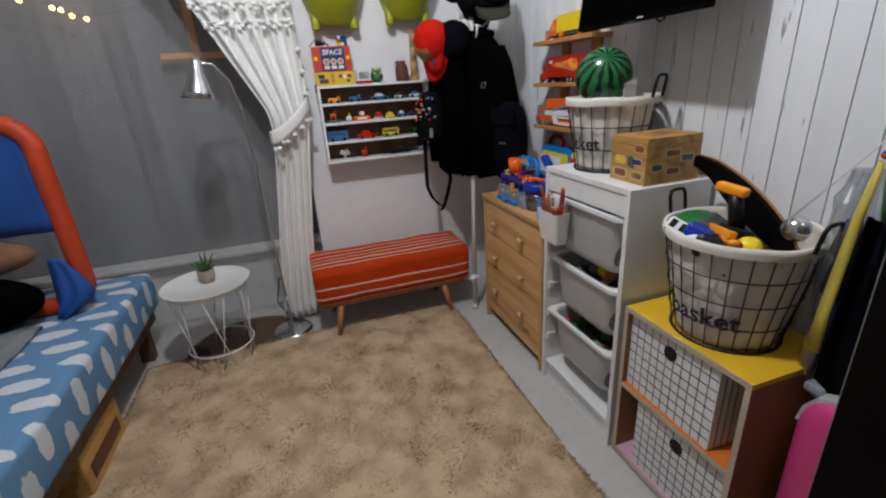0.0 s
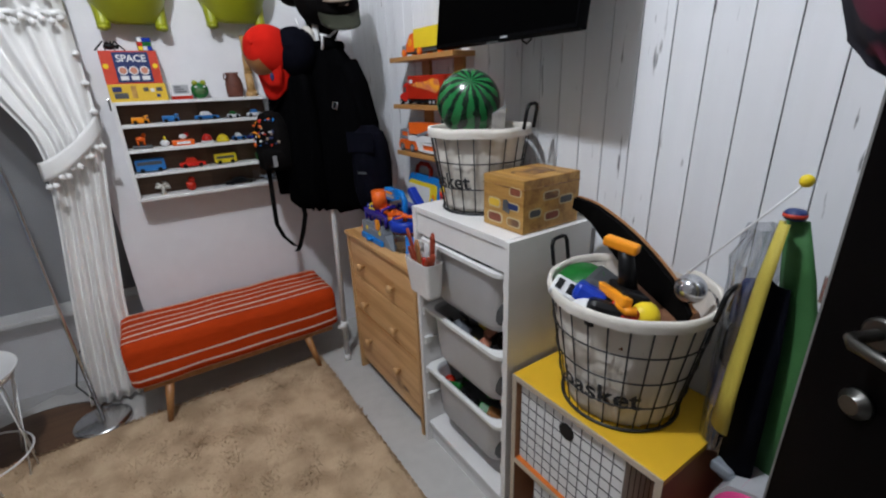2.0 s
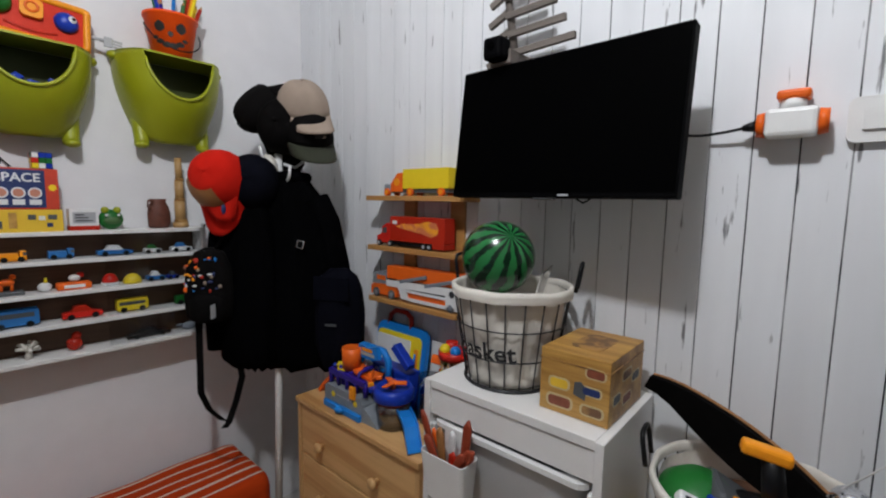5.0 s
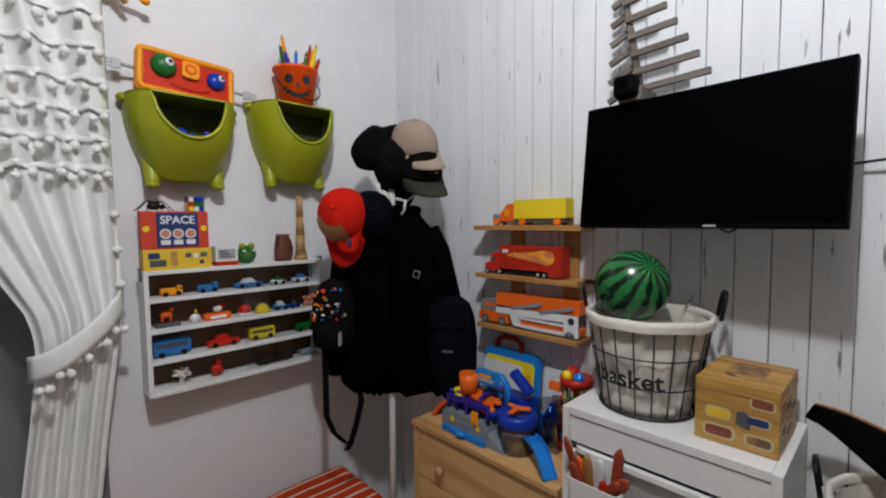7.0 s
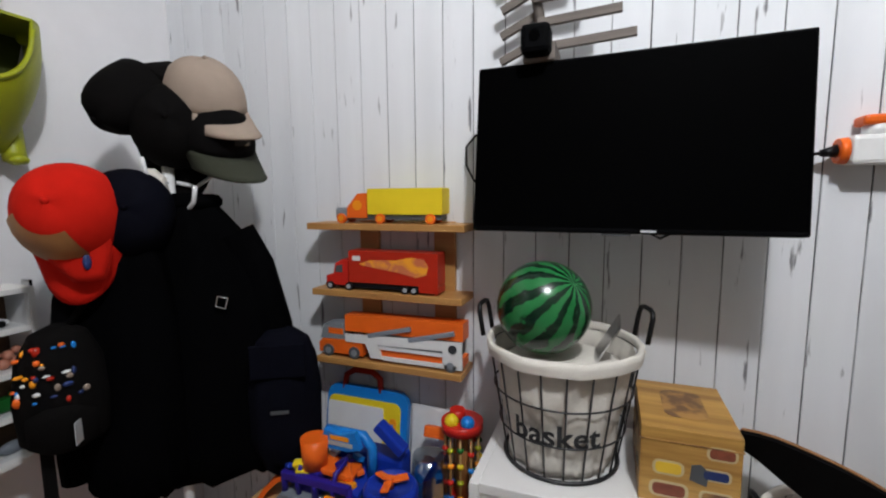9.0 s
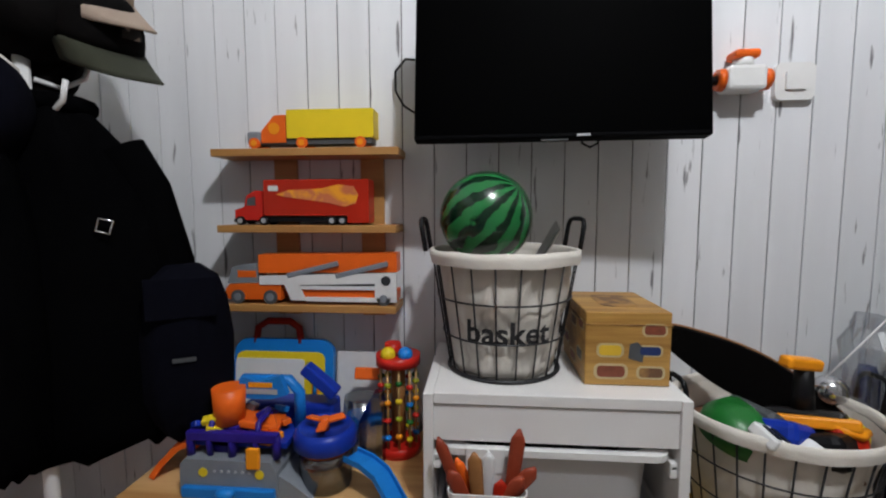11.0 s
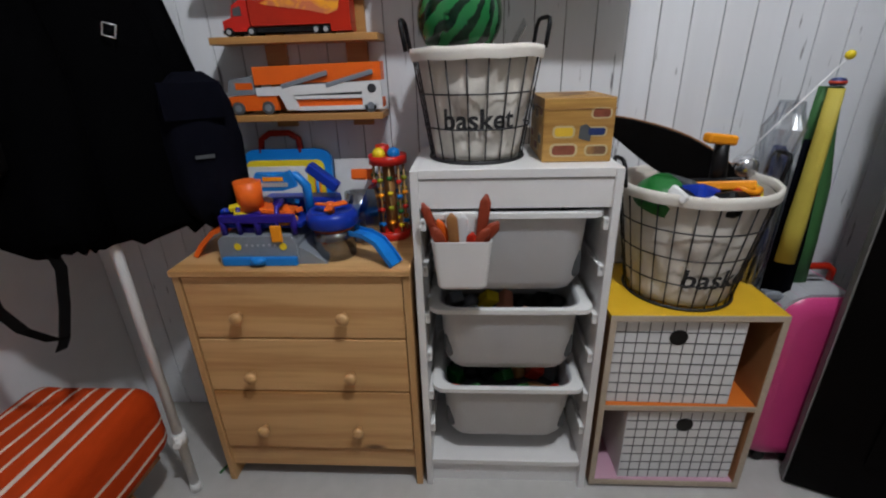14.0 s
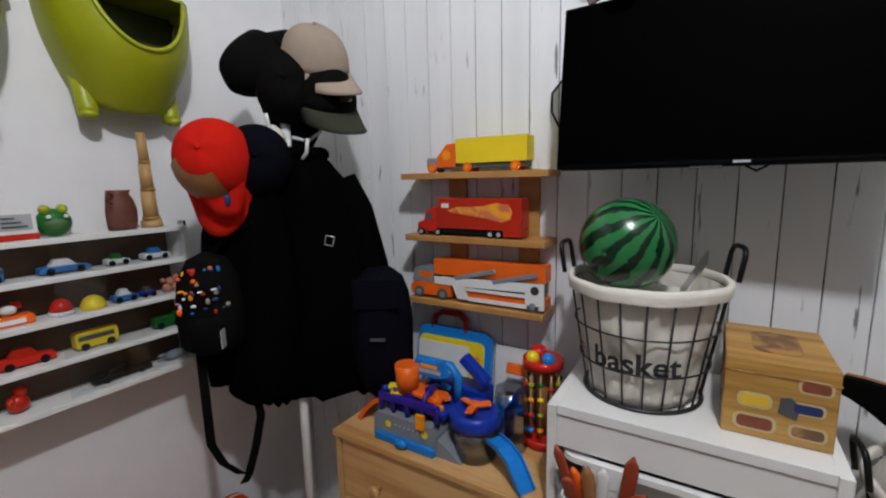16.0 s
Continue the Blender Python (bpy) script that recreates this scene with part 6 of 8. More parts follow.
def paddle(p0, p1, w, mm):
    """A flat rounded wooden paddle from p0 to p1."""
    p0, p1 = Vector(p0), Vector(p1)
    d = (p1 - p0).normalized()
    s = Vector((1, 0, 0)).cross(d).normalized()
    f = d.cross(s)
    rows_ = []
    for k in range(11):
        q = k / 10
        hw = w * (0.80 + 0.20 * q) * (1.0 if q < 0.85 else math.sqrt(max(0.06, 1 - ((q - 0.85) / 0.15) ** 2)))
        c = p0 + (p1 - p0) * q
        rows_.append([c + s * (hw * math.cos(a)) + f * (0.0045 * math.sin(a)) for a in [2 * math.pi * i / 14 for i in range(14)]])
    bm_ = bmesh.new()
    rings(bm_, rows_)
    solo("toy_stick", bm_, mm, "small stained wooden toy tool in the cup", "toy", group="toy tools in the cup")
paddle((1.612, 2.070, 0.725), (1.604, 2.125, 0.880), 0.011, "stickwood")
paddle((1.614, 2.010, 0.725), (1.612, 1.990, 0.895), 0.013, "stickwood")
paddle((1.606, 2.045, 0.735), (1.598, 1.965, 0.838), 0.014, "stickwood")
paddle((1.600, 2.050, 0.730), (1.594, 1.985, 0.825), 0.012, "stickwood")
paddle((1.604, 2.060, 0.735), (1.596, 2.105, 0.828), 0.014, "stickwood")
paddle((1.606, 2.055, 0.730), (1.600, 2.065, 0.858), 0.013, "handlewood")
paddle((1.618, 2.050, 0.735), (1.612, 2.095, 0.840), 0.010, "orange")
paddle((1.600, 2.030, 0.730), (1.596, 2.020, 0.815), 0.012, "deepred")
paddle((1.622, 2.045, 0.740), (1.618, 2.040, 0.850), 0.012, "paper")
rr = random.Random(11)
heap = ["green", "blackpl", "yellow", "red", "blackpl", "grey", "handlewood", "blackpl", "deepred", "blue"]
for zt_, names in ((0.575, ("blackpl", "blackpl", "pinky", "yellow", "grey", "grey", "darkgrey", "blackpl")), (0.335, ("deepred", "handlewood", "green", "blackpl", "blackpl", "green", "deepred", "darkgrey")), (0.81, ("darkgrey", "blackpl", "blackpl", "grey", "darkgrey"))):
    for k in range(14):
        mm = names[k % len(names)]
        y = 1.765 + 0.33 * ((k % 7) + 0.5) / 7
        x = 1.70 + 0.09 * (k // 7) + 0.02 * rr.random()
        m_ = pose(x, y, zt_ - 0.035 - 0.02 * rr.random(), 60 * rr.random(), 60 * rr.random(), 180 * rr.random())
        bm = bmesh.new()
        if k % 3 == 0:
            ball(bm, (0, 0, 0), 0.026, 1, 0.8, 0.9, 12, m_)
        else:
            box(bm, -0.03, 0.03, -0.02, 0.02, -0.016, 0.016, 0.005, m_)
        solo("toy_block", bm, mm, "loose plastic toy piece in a grey bin", "toy", group="loose toys in the bins")
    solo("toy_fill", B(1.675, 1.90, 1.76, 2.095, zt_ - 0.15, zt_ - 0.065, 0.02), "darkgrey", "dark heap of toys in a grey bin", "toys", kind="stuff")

# skateboard and toys in the large basket
sk = thing("skateboard", (1.86, 1.52, 0.86), "black skateboard deck with brown wooden edge, stuck in the basket", "skateboard")
p0, p1 = Vector((1.872, 1.684, 1.008)), Vector((1.815, 1.345, 0.835))
dx_ = (p1 - p0).normalized()
up_ = Vector((-0.91, 0.38, -0.18))
up_ = (up_ - dx_ * up_.dot(dx_)).normalized()
sd_ = dx_.cross(up_)
rows = []
L_ = (p1 - p0).length
for k in range(15):
    f = k / 14
    hw = 0.017 + 0.036 * math.sin(math.pi * min(1.0, 0.02 + 0.88 * f)) ** 1.3
    lift = 0.020 * max(0, (0.18 - f) / 0.18) ** 2 + 0.012 * max(0, (f - 0.85) / 0.15)
    c = p0 + dx_ * (L_ * f) + up_ * lift
    rows.append([c - sd_ * hw - up_ * 0.005, c + sd_ * hw - up_ * 0.005, c + sd_ * hw + up_ * 0.005, c - sd_ * hw + up_ * 0.005])
bm = bmesh.new()
rings(bm, rows, smooth=False)
part("deck", bm, "blackcot", sk)
bm = bmesh.new()
rings(bm, [[r_[0] - up_ * 0.007, r_[1] - up_ * 0.007, r_[1] - up_ * 0.0005, r_[0] - up_ * 0.0005] for r_ in [[q + (q - (r0_[0] + r0_[1]) / 2) * 0.03 for q in r0_] for r0_ in rows]], smooth=False)
part("deck_edge", bm, "brownlam", sk, "brown wooden edge layer")
# things heaped in the basket
bk = (1.80, 1.475)
bm = bmesh.new()
lathe(bm, [(0.070, 0.0), (0.068, 0.03), (0.045, 0.058), (0.001, 0.066)], (0, 0, 0), 28, pose(1.752, 1.565, 0.826, 8, -14, 0))
solo("green_bowl", bm, "green", "upturned green plastic bowl in the basket", "bowl")
solo("blue_toy", on(pose(1.715, 1.515, 0.855, 20, 15, 30), B(-0.045, 0.045, -0.035, 0.035, -0.02, 0.022, 0.012)), "blue", "blue plastic toy car body in the basket", "toy")
wt = solo("white_toy", on(pose(1.675, 1.545, 0.858, 25, -20, 20), B(-0.02, 0.03, -0.04, 0.04, -0.010, 0.012, 0.005)), "paper", "white toy with black squares in the basket", "toy")
for k in range(3):
    part("black_square", on(pose(1.675, 1.545, 0.858, 25, -20, 20), B(-0.012, 0.018, -0.034 + 0.026 * k, -0.020 + 0.026 * k, 0.0122, 0.0145)), "blackpl", wt)
bm = bmesh.new()
ball(bm, (1.676, 1.49, 0.842), 0.030, 1, 1.3, 0.8, 18)
solo("pale_ball", bm, "paper", "pale blue-white toy ball in the basket", "ball")
og = thing("toy_gun", (1.735, 1.475, 0.86), "orange and black plastic toy with a yellow grip on top", "toy")
part("grip", on(pose(1.738, 1.470, 0.978, 8, 0, 12), B(-0.014, 0.014, -0.036, 0.036, -0.011, 0.011, 0.006)), "amber", og, "yellow-orange grip")
part("stem", C((1.742, 1.462, 0.970), (1.752, 1.450, 0.862), 0.015, 0.020, 14), "blackpl", og)
part("barrel", on(pose(1.716, 1.470, 0.878, 14, 8, 62), B(-0.075, 0.075, -0.010, 0.010, -0.010, 0.010, 0.004)), "amber", og)
part("body", on(pose(1.745, 1.450, 0.865, 15, 10, 50), B(-0.06, 0.06, -0.028, 0.028, -0.022, 0.022, 0.008)), "blackpl", og)
part("trigger_guard", tube(bmesh.new(), [(1.70, 1.44, 0.885), (1.685, 1.425, 0.875), (1.68, 1.405, 0.872), (1.69, 1.39, 0.874)], 0.009, 8), "amber", og)
bt_ = thing("toy_ball", (1.735, 1.38, 0.87), "yellow and red toy ball in the basket", "ball")
bm = bmesh.new()
ball(bm, (1.722, 1.395, 0.852), 0.032, seg=22, lo=-5, m=None)
part("upper_half", bm, "yellow", bt_)
bm = bmesh.new()
ball(bm, (1.722, 1.395, 0.852), 0.0322, seg=22, lo=-90, hi=-5)
part("lower_half", bm, "red", bt_)
bm = bmesh.new()
ball(bm, (1.815, 1.358, 0.898), 0.030, seg=24)
solo("silver_ball", bm, "silverball", "shiny silver ball in the basket", "ball")
solo("dark_toy", on(pose(1.765, 1.515, 0.845, 30, 0, 20), B(-0.05, 0.05, -0.04, 0.05, -0.03, 0.03, 0.012)), "darkgrey", "dark plastic toy in the basket", "toy")
solo("dark_toy", on(pose(1.70, 1.455, 0.835, 10, 20, 40), B(-0.05, 0.05, -0.05, 0.05, -0.03, 0.03, 0.014)), "blackpl", "black plastic toy in the basket", "toy")
solo("red_toy", on(pose(1.705, 1.42, 0.85, 10, 25, 10), B(-0.03, 0.03, -0.03, 0.03, -0.02, 0.02, 0.008)), "deepred", "red plastic toy in the basket", "toy")
bm = bmesh.new()
lathe(bm, [(0.15, 0), (0.145, 0.02), (0.08, 0.035), (0.001, 0.04)], (bk[0], bk[1], 0.79), 24)
solo("basket_fill", bm, "browncl", "brown heap of toys at the basket's rim", "toys", kind="stuff")
bm = bmesh.new()
lathe(bm, [(0.125, 0), (0.10, 0.012), (0.001, 0.014)], (1.80, 2.008, RZ + 0.19), 24)
solo("basket_fill", bm, "canvas", "cream cloth filling in the basket", "toys", kind="stuff")
solo("steel_scoop", on(pose(1.80, 1.925, 1.185, 25, -20, 0), B(-0.025, 0.025, -0.002, 0.002, -0.05, 0.05, 0.001)), "chrome", "shiny steel scoop in the basket", "scoop")

# ---------------------------------------------------------------- suitcase, kite and bag
sc = thing("suitcase", (1.84, 1.13, 0), "pink hard-shell child's suitcase with silver corners", "suitcase")
bm = bmesh.new()
rows = []
for x, k in ((1.730, 0.045), (1.733, 0.028), (1.742, 0.012), (1.760, 0.0), (1.915, 0.0), (1.933, 0.012), (1.942, 0.028), (1.945, 0.045)):
    rows.append([(x, a_, b_) for a_, b_ in rrect(0.995 + k, 1.225 - k, 0.03 + k, 0.515 - k, 0.075 - k * 0.6, 8)])
rings(bm, rows)
part("shell", bm, "pink", sc)
part("corner_cap", prism(bmesh.new(), [(1.06, 0.517), (1.155, 0.517), (1.198, 0.503), (1.220, 0.470), (1.228, 0.43), (1.19, 0.445), (1.12, 0.485)], "x", 1.752, 1.925), "silver", sc, "silver-grey corner cap")
part("seam", prism(bmesh.new(), rrect(0.993, 1.227, 0.028, 0.517, 0.076, 8), "x", 1.83, 1.842), "silver", sc)
part("handle", tube(bmesh.new(), [(1.84, 1.05, 0.512), (1.84, 1.05, 0.542), (1.84, 1.065, 0.552), (1.84, 1.13, 0.552), (1.84, 1.145, 0.542), (1.84, 1.145, 0.512)], 0.009, 10), "deepred", sc, "red top handle")
for x in (1.765, 1.91):
    for y in (1.07, 1.15):
        part("wheel", wheel(bmesh.new(), x, y, 0.018, 0.018, 0.018, "x"), "blackpl", sc)
part("latch", C((1.838, 1.226, 0.40), (1.838, 1.238, 0.40), 0.014, seg=14), "silver", sc)

sc.scale.z = 1.12
kt = thing("folded_kite", (1.80, 1.20, 0.52), "folded yellow and green kite in a clear bag", "kite")
def drape(name, prof, yaw_dx, mm, lab):
    """A hanging strip of foam or cloth: rows of (y0, y1, z, x)."""
    rows_ = []
    for y0_, y1_, z_, x_ in prof:
        c_ = [(y0_ + (y1_ - y0_) * u) for u in (0, 0.2, 0.4, 0.6, 0.8, 1)]
        rows_.append([(x_ - 0.010 * math.sin(math.pi * u) + fold((y * 20, z_ * 9, 1), 1, 0.006) + yaw_dx * (u - 0.5), y, z_) for u, y in zip((0, 0.2, 0.4, 0.6, 0.8, 1), c_)])
    bm_ = bmesh.new()
    rings(bm_, rows_, closed=False)
    ob = part(name, bm_, mm, kt, lab)
    so_ = ob.modifiers.new("thickness", "SOLIDIFY")
    so_.thickness = 0.008
    return ob
drape("yellow_panel", [(1.220, 1.258, 0.665, 1.762), (1.219, 1.254, 0.76, 1.764), (1.217, 1.248, 0.86, 1.768), (1.214, 1.242, 0.97, 1.774), (1.210, 1.232, 1.075, 1.782)], 0.02, "kiteyellow", "yellow foam panel")
# navy cloth, made broad so its dark colour also stands for deep shade
drape("navy_panel", [(1.178, 1.245, 0.56, 1.800), (1.180, 1.242, 0.70, 1.802), (1.186, 1.240, 0.84, 1.805), (1.195, 1.236, 0.96, 1.808)], 0.02, "navycl", "dark navy cloth panel, widened to stand for shade on the green")
drape("green_panel", [(1.125, 1.195, 0.56, 1.838), (1.128, 1.202, 0.70, 1.838), (1.142, 1.208, 0.85, 1.838), (1.172, 1.222, 0.98, 1.832), (1.196, 1.228, 1.078, 1.815)], 0.02, "kitegreen", "green foam panel")
bm = bmesh.new()
lathe(bm, [(0.014, 0.0), (0.016, 0.010), (0.012, 0.015), (0.001, 0.017)], (1.795, 1.214, 1.080), 16)
part("cap", bm, "bluecard", kt, "red and blue printed cap")
part("cap_band", C((1.795, 1.214, 1.084), (1.795, 1.214, 1.090), 0.0166, seg=16), "redcard", kt)
ks = thing("stick_flag", (1.80, 1.35, 0.80), "thin white stick with a yellow ball end", "stick")
part("stick", C((1.815, 1.40, 0.885), (1.790, 1.211, 1.137), 0.0017, seg=8), "whitewire", ks)
bm = bmesh.new()
ball(bm, (1.790, 1.209, 1.142), 0.010, 1, 1, 1, 14)
part("ball_end", bm, "yellow", ks, "yellow ball end")
pbag = thing("plastic_bag", (1.84, 1.235, 0.52), "clear plastic bag with dark toys inside", "bag")
rows = []
for z, r in ((0.56, 0.034), (0.65, 0.040), (0.8, 0.042), (0.92, 0.040), (0.985, 0.046), (1.02, 0.034), (1.045, 0.030)):
    rows.append([(1.845 + r * 1.1 * math.cos(a) + fold((a * 2, z * 22, 4), 1, 0.018), 1.268 + r * 0.8 * math.sin(a) + fold((a * 3, z * 18, 9), 1, 0.012), z) for a in [2 * math.pi * k / 36 for k in range(36)]])
bm = bmesh.new()
rings(bm, rows, smooth=False)
part("film", bm, "film", pbag, "crumpled clear film")
for z, sx, mm in ((0.60, 1.0, "navycl"), (0.70, 1.1, "bluecard"), (0.80, 1.0, "navycl"), (0.89, 0.9, "bluecard")):
    bm = bmesh.new()
    rows = [[(1.845 + 0.030 * sx * q * math.cos(a) + fold((a, z * 40, h), 1, 0.006), 1.268 + 0.024 * sx * q * math.sin(a), z + h) for a in [2 * math.pi * k / 14 for k in range(14)]] for h, q in ((-0.05, 0.5), (-0.03, 1.0), (0.02, 0.95), (0.05, 0.6))]
    rings(bm, rows)
    part("toy_piece", bm, mm, pbag)
for k in range(2):
    part("bottom_fold", on(pose(1.83, 1.20 + 0.02 * k, 0.548 + 0.008 * (k % 2), 6 * k - 8, 0, 14 * k - 20), B(-0.05, 0.05, -0.022, 0.022, -0.012, 0.012, 0.007)), "grey", pbag)

# ---------------------------------------------------------------- plaid shirt on the door
ps = thing("plaid_shirt", (1.60, 1.14, 1.75), "dark plaid flannel shirt hung on the open door", "shirt")
rows = []
for z, rx, ry in ((1.285, 0.018, 0.014), (1.30, 0.045, 0.030), (1.325, 0.070, 0.045), (1.365, 0.088, 0.055), (1.42, 0.098, 0.060), (1.48, 0.092, 0.058), (1.54, 0.080, 0.054), (1.62, 0.068, 0.050), (1.70, 0.058, 0.045), (1.78, 0.045, 0.040), (1.82, 0.025, 0.03)):
    rows.append([dm @ Vector((dlen - 0.075 + rx * math.cos(a) + fold((math.cos(a) * 2, math.sin(a) * 2, z * 9), 1, 0.022), 0.056 + ry * math.sin(a) + fold((z * 8, math.cos(a) * 3, math.sin(a) * 3), 1, 0.014), z)) for a in [2 * math.pi * k / 40 for k in range(40)]])
bm = bmesh.new()
rings(bm, rows)
part("shirt_body", bm, "plaid", ps)
part("hook", tube(bmesh.new(), [dm @ Vector(p) for p in ((dlen - 0.075, 0.0, 1.85), (dlen - 0.075, 0.05, 1.84), (dlen - 0.075, 0.06, 1.80))], 0.005, 8), "chrome", ps)

# ---------------------------------------------------------------- coat stand and what hangs on it
PX, PY = 1.668, 2.885
st = thing("coat_stand", (PX, PY, 0), "white metal coat pole leaning in the corner", "coat stand")
part("pole", C((1.606, 2.843, 0.0), (1.664, 2.887, 1.57), 0.0125, seg=16), "whitewire", st)
part("foot", C((1.606, 2.843, 0.0), (1.6065, 2.8434, 0.03), 0.016, 0.014, seg=16), "whitepl", st)
part("clamp", C((1.6125, 2.848, 0.175), (1.614, 2.849, 0.215), 0.018, seg=16), "whitepl", st, "white plastic clamp")
part("clamp_knob", C((1.613, 2.848, 0.195), (1.580, 2.835, 0.198), 0.008, 0.010, seg=12), "whitepl", st)
for k in range(6):
    a = radians(60 * k + 20)
    c, s = math.cos(a), math.sin(a)
    zt_ = 1.53 if k % 2 else 1.47
    part("hook", tube(bmesh.new(), [(PX + c * q, PY + s * q, z) for q, z in ((0.01, zt_ - 0.03), (0.05, zt_ - 0.04), (0.085, zt_ - 0.015), (0.095, zt_ + 0.02))], 0.005, 8), "whitewire", st)

W_ = Vector((0.50, -0.866, 0))
F_ = Vector((-0.866, -0.50, 0))


def garment(name, c, secs, material, label, cat, seg=48, k=7, amp=0.016, partname="cloth"):
    """Cloth hung from a hook: sections (z, half width, half depth, shift along the width)."""
    t = thing(name, (c[0], c[1], secs[-1][0]), label, cat)
    rows_ = []
    n_ = len(secs)
    dens = []
    for a_, b_ in zip(secs, secs[1:]):
        for q in range(3):
            dens.append([u + (v_ - u) * q / 3 for u, v_ in zip(a_, b_)])
    dens.append(list(secs[-1]))
    for z, hw, hd, sh in dens:
        row = []
        for i in range(seg):
            a = 2 * math.pi * i / seg
            f = 1 + amp * 8 * noise.noise((math.cos(a) * 2.2, math.sin(a) * 2.2, z * 2.0)) + amp * 3.0 * math.sin(a * k + z * 3)
            hem = max(0.0, 1 - (z - secs[0][0]) / 0.12) * 0.035 * noise.noise((math.cos(a) * 3, math.sin(a) * 3, c[1] * 5))
            p = Vector((c[0], c[1], z + hem)) + W_ * (hw * math.cos(a) * f + sh) + F_ * (hd * math.sin(a) * f)
            row.append(p)
        rows_.append(row)
    bm_ = bmesh.new()
    rings(bm_, rows_)
    part(partname, bm_, material, t)
    return t


coat = garment("winter_coat", (1.705, 2.855), [(0.785, 0.155, 0.085, 0.0), (0.80, 0.175, 0.10, 0.0), (0.95, 0.18, 0.11, 0), (1.12, 0.17, 0.11, 0), (1.27, 0.145, 0.10, 0.0), (1.38, 0.105, 0.085, -0.01), (1.45, 0.06, 0.06, -0.02), (1.475, 0.03, 0.04, -0.02)], "blackcl", "black winter coat hung on the coat stand", "coat", partname="coat_body")
part("collar", tube(bmesh.new(), [Vector((1.705, 2.855, 1.455)) + W_ * (0.06 * math.cos(q) - 0.02) + F_ * (0.055 * math.sin(q)) for q in [2 * math.pi * k / 16 for k in range(16)]], 0.018, 8, True), "blackcl", coat)
bkm = Matrix.Translation((1.652, 2.738, 1.230)) @ Matrix.Rotation(radians(-60), 4, "Z") @ Matrix.Rotation(radians(15), 4, "Y")
part("buckle", tube(bmesh.new(), [bkm @ Vector(p) for p in ((-0.011, 0, -0.012), (0.011, 0, -0.012), (0.011, 0, 0.012), (-0.011, 0, 0.012))], 0.0028, 8, True), "chrome", coat, "small steel buckle")
for s in (-1, 1):
    part("sleeve", tube(bmesh.new(), [Vector((1.705, 2.855, z)) + W_ * (s * w) + F_ * 0.02 for z, w in ((1.38, 0.09), (1.30, 0.13), (1.15, 0.165), (1.0, 0.178), (0.86, 0.172), (0.80, 0.165))], 0.045, 14), "blackcl", coat)
jk = garment("dark_jacket", (1.600, 2.955), [(0.80, 0.06, 0.05, 0.0), (0.83, 0.10, 0.07, 0.0), (1.0, 0.105, 0.075, 0), (1.2, 0.095, 0.07, 0), (1.33, 0.075, 0.06, 0.0), (1.40, 0.04, 0.04, 0.0), (1.43, 0.015, 0.02, 0.0)], "blackcl", "black jacket hung behind the backpack", "jacket", partname="jacket_body")
part("sleeve", tube(bmesh.new(), [Vector((1.600, 2.955, z)) - W_ * w + F_ * 0.03 for z, w in ((1.34, 0.06), (1.25, 0.09), (1.1, 0.11), (0.95, 0.115), (0.86, 0.11))], 0.035, 12), "blackcl", jk)
bag = garment("shoulder_bag", (1.75, 2.66), [(0.80, 0.03, 0.03, 0.0), (0.825, 0.065, 0.05, 0), (0.88, 0.085, 0.062, 0), (1.0, 0.088, 0.066, 0), (1.08, 0.078, 0.06, 0), (1.125, 0.062, 0.045, 0), (1.15, 0.03, 0.02, 0)], "navycl", "dark navy shoulder bag hung beside the coat", "bag", k=3, amp=0.008, partname="bag_body")
part("flap", B(-0.062, 0.062, -0.003, 0.003, -0.04, 0.04, 0.003, Matrix.Translation((1.75, 2.66, 1.09)) @ Matrix.Translation(F_ * 0.064) @ Matrix.Rotation(radians(-60), 4, "Z")), "navycl", bag, "dark blue flap")
part("label_bar", B(-0.02, 0.02, -0.001, 0.001, -0.004, 0.004, 0, Matrix.Translation((1.75, 2.66, 0.97)) @ Matrix.Translation(F_ * 0.07) @ Matrix.Rotation(radians(-60), 4, "Z")), "darkgrey", bag)
part("strap", tube(bmesh.new(), [(1.74, 2.72, 1.14), (1.72, 2.77, 1.22), (1.70, 2.82, 1.32), (1.69, 2.86, 1.44)], 0.010, 8), "blackbag", bag)

pk_ = thing("patterned_backpack", (1.505, 3.03, 0.95), "black child's backpack with colourful printed pattern", "backpack")
rows = []
for z, hw, hd in ((0.955, 0.06, 0.045), (0.97, 0.075, 0.06), (1.05, 0.08, 0.065), (1.13, 0.07, 0.06), (1.18, 0.045, 0.04), (1.195, 0.015, 0.02)):
    rows.append([Vector((1.515, 3.03, z)) + Vector((0.8, -0.6, 0)) * (hw * math.cos(a)) + Vector((-0.6, -0.8, 0)) * (hd * math.sin(a)) for a in [2 * math.pi * k / 28 for k in range(28)]])
bm = bmesh.new()
rings(bm, rows)
part("bag_body", bm, "blackcot", pk_)
bm = bmesh.new()
rows = [[Vector((1.507, 3.02, z)) + Vector((0.8, -0.6, 0)) * (hw * math.cos(a)) + Vector((-0.6, -0.8, 0)) * (hd * math.sin(a)) for a in [2 * math.pi * k / 24 for k in range(24)]] for z, hw, hd in ((0.958, 0.045, 0.055), (0.97, 0.062, 0.066), (1.03, 0.062, 0.068), (1.05, 0.045, 0.055))]
rings(bm, rows)
part("front_pocket", bm, "blackcot", pk_)
rb = random.Random(8)
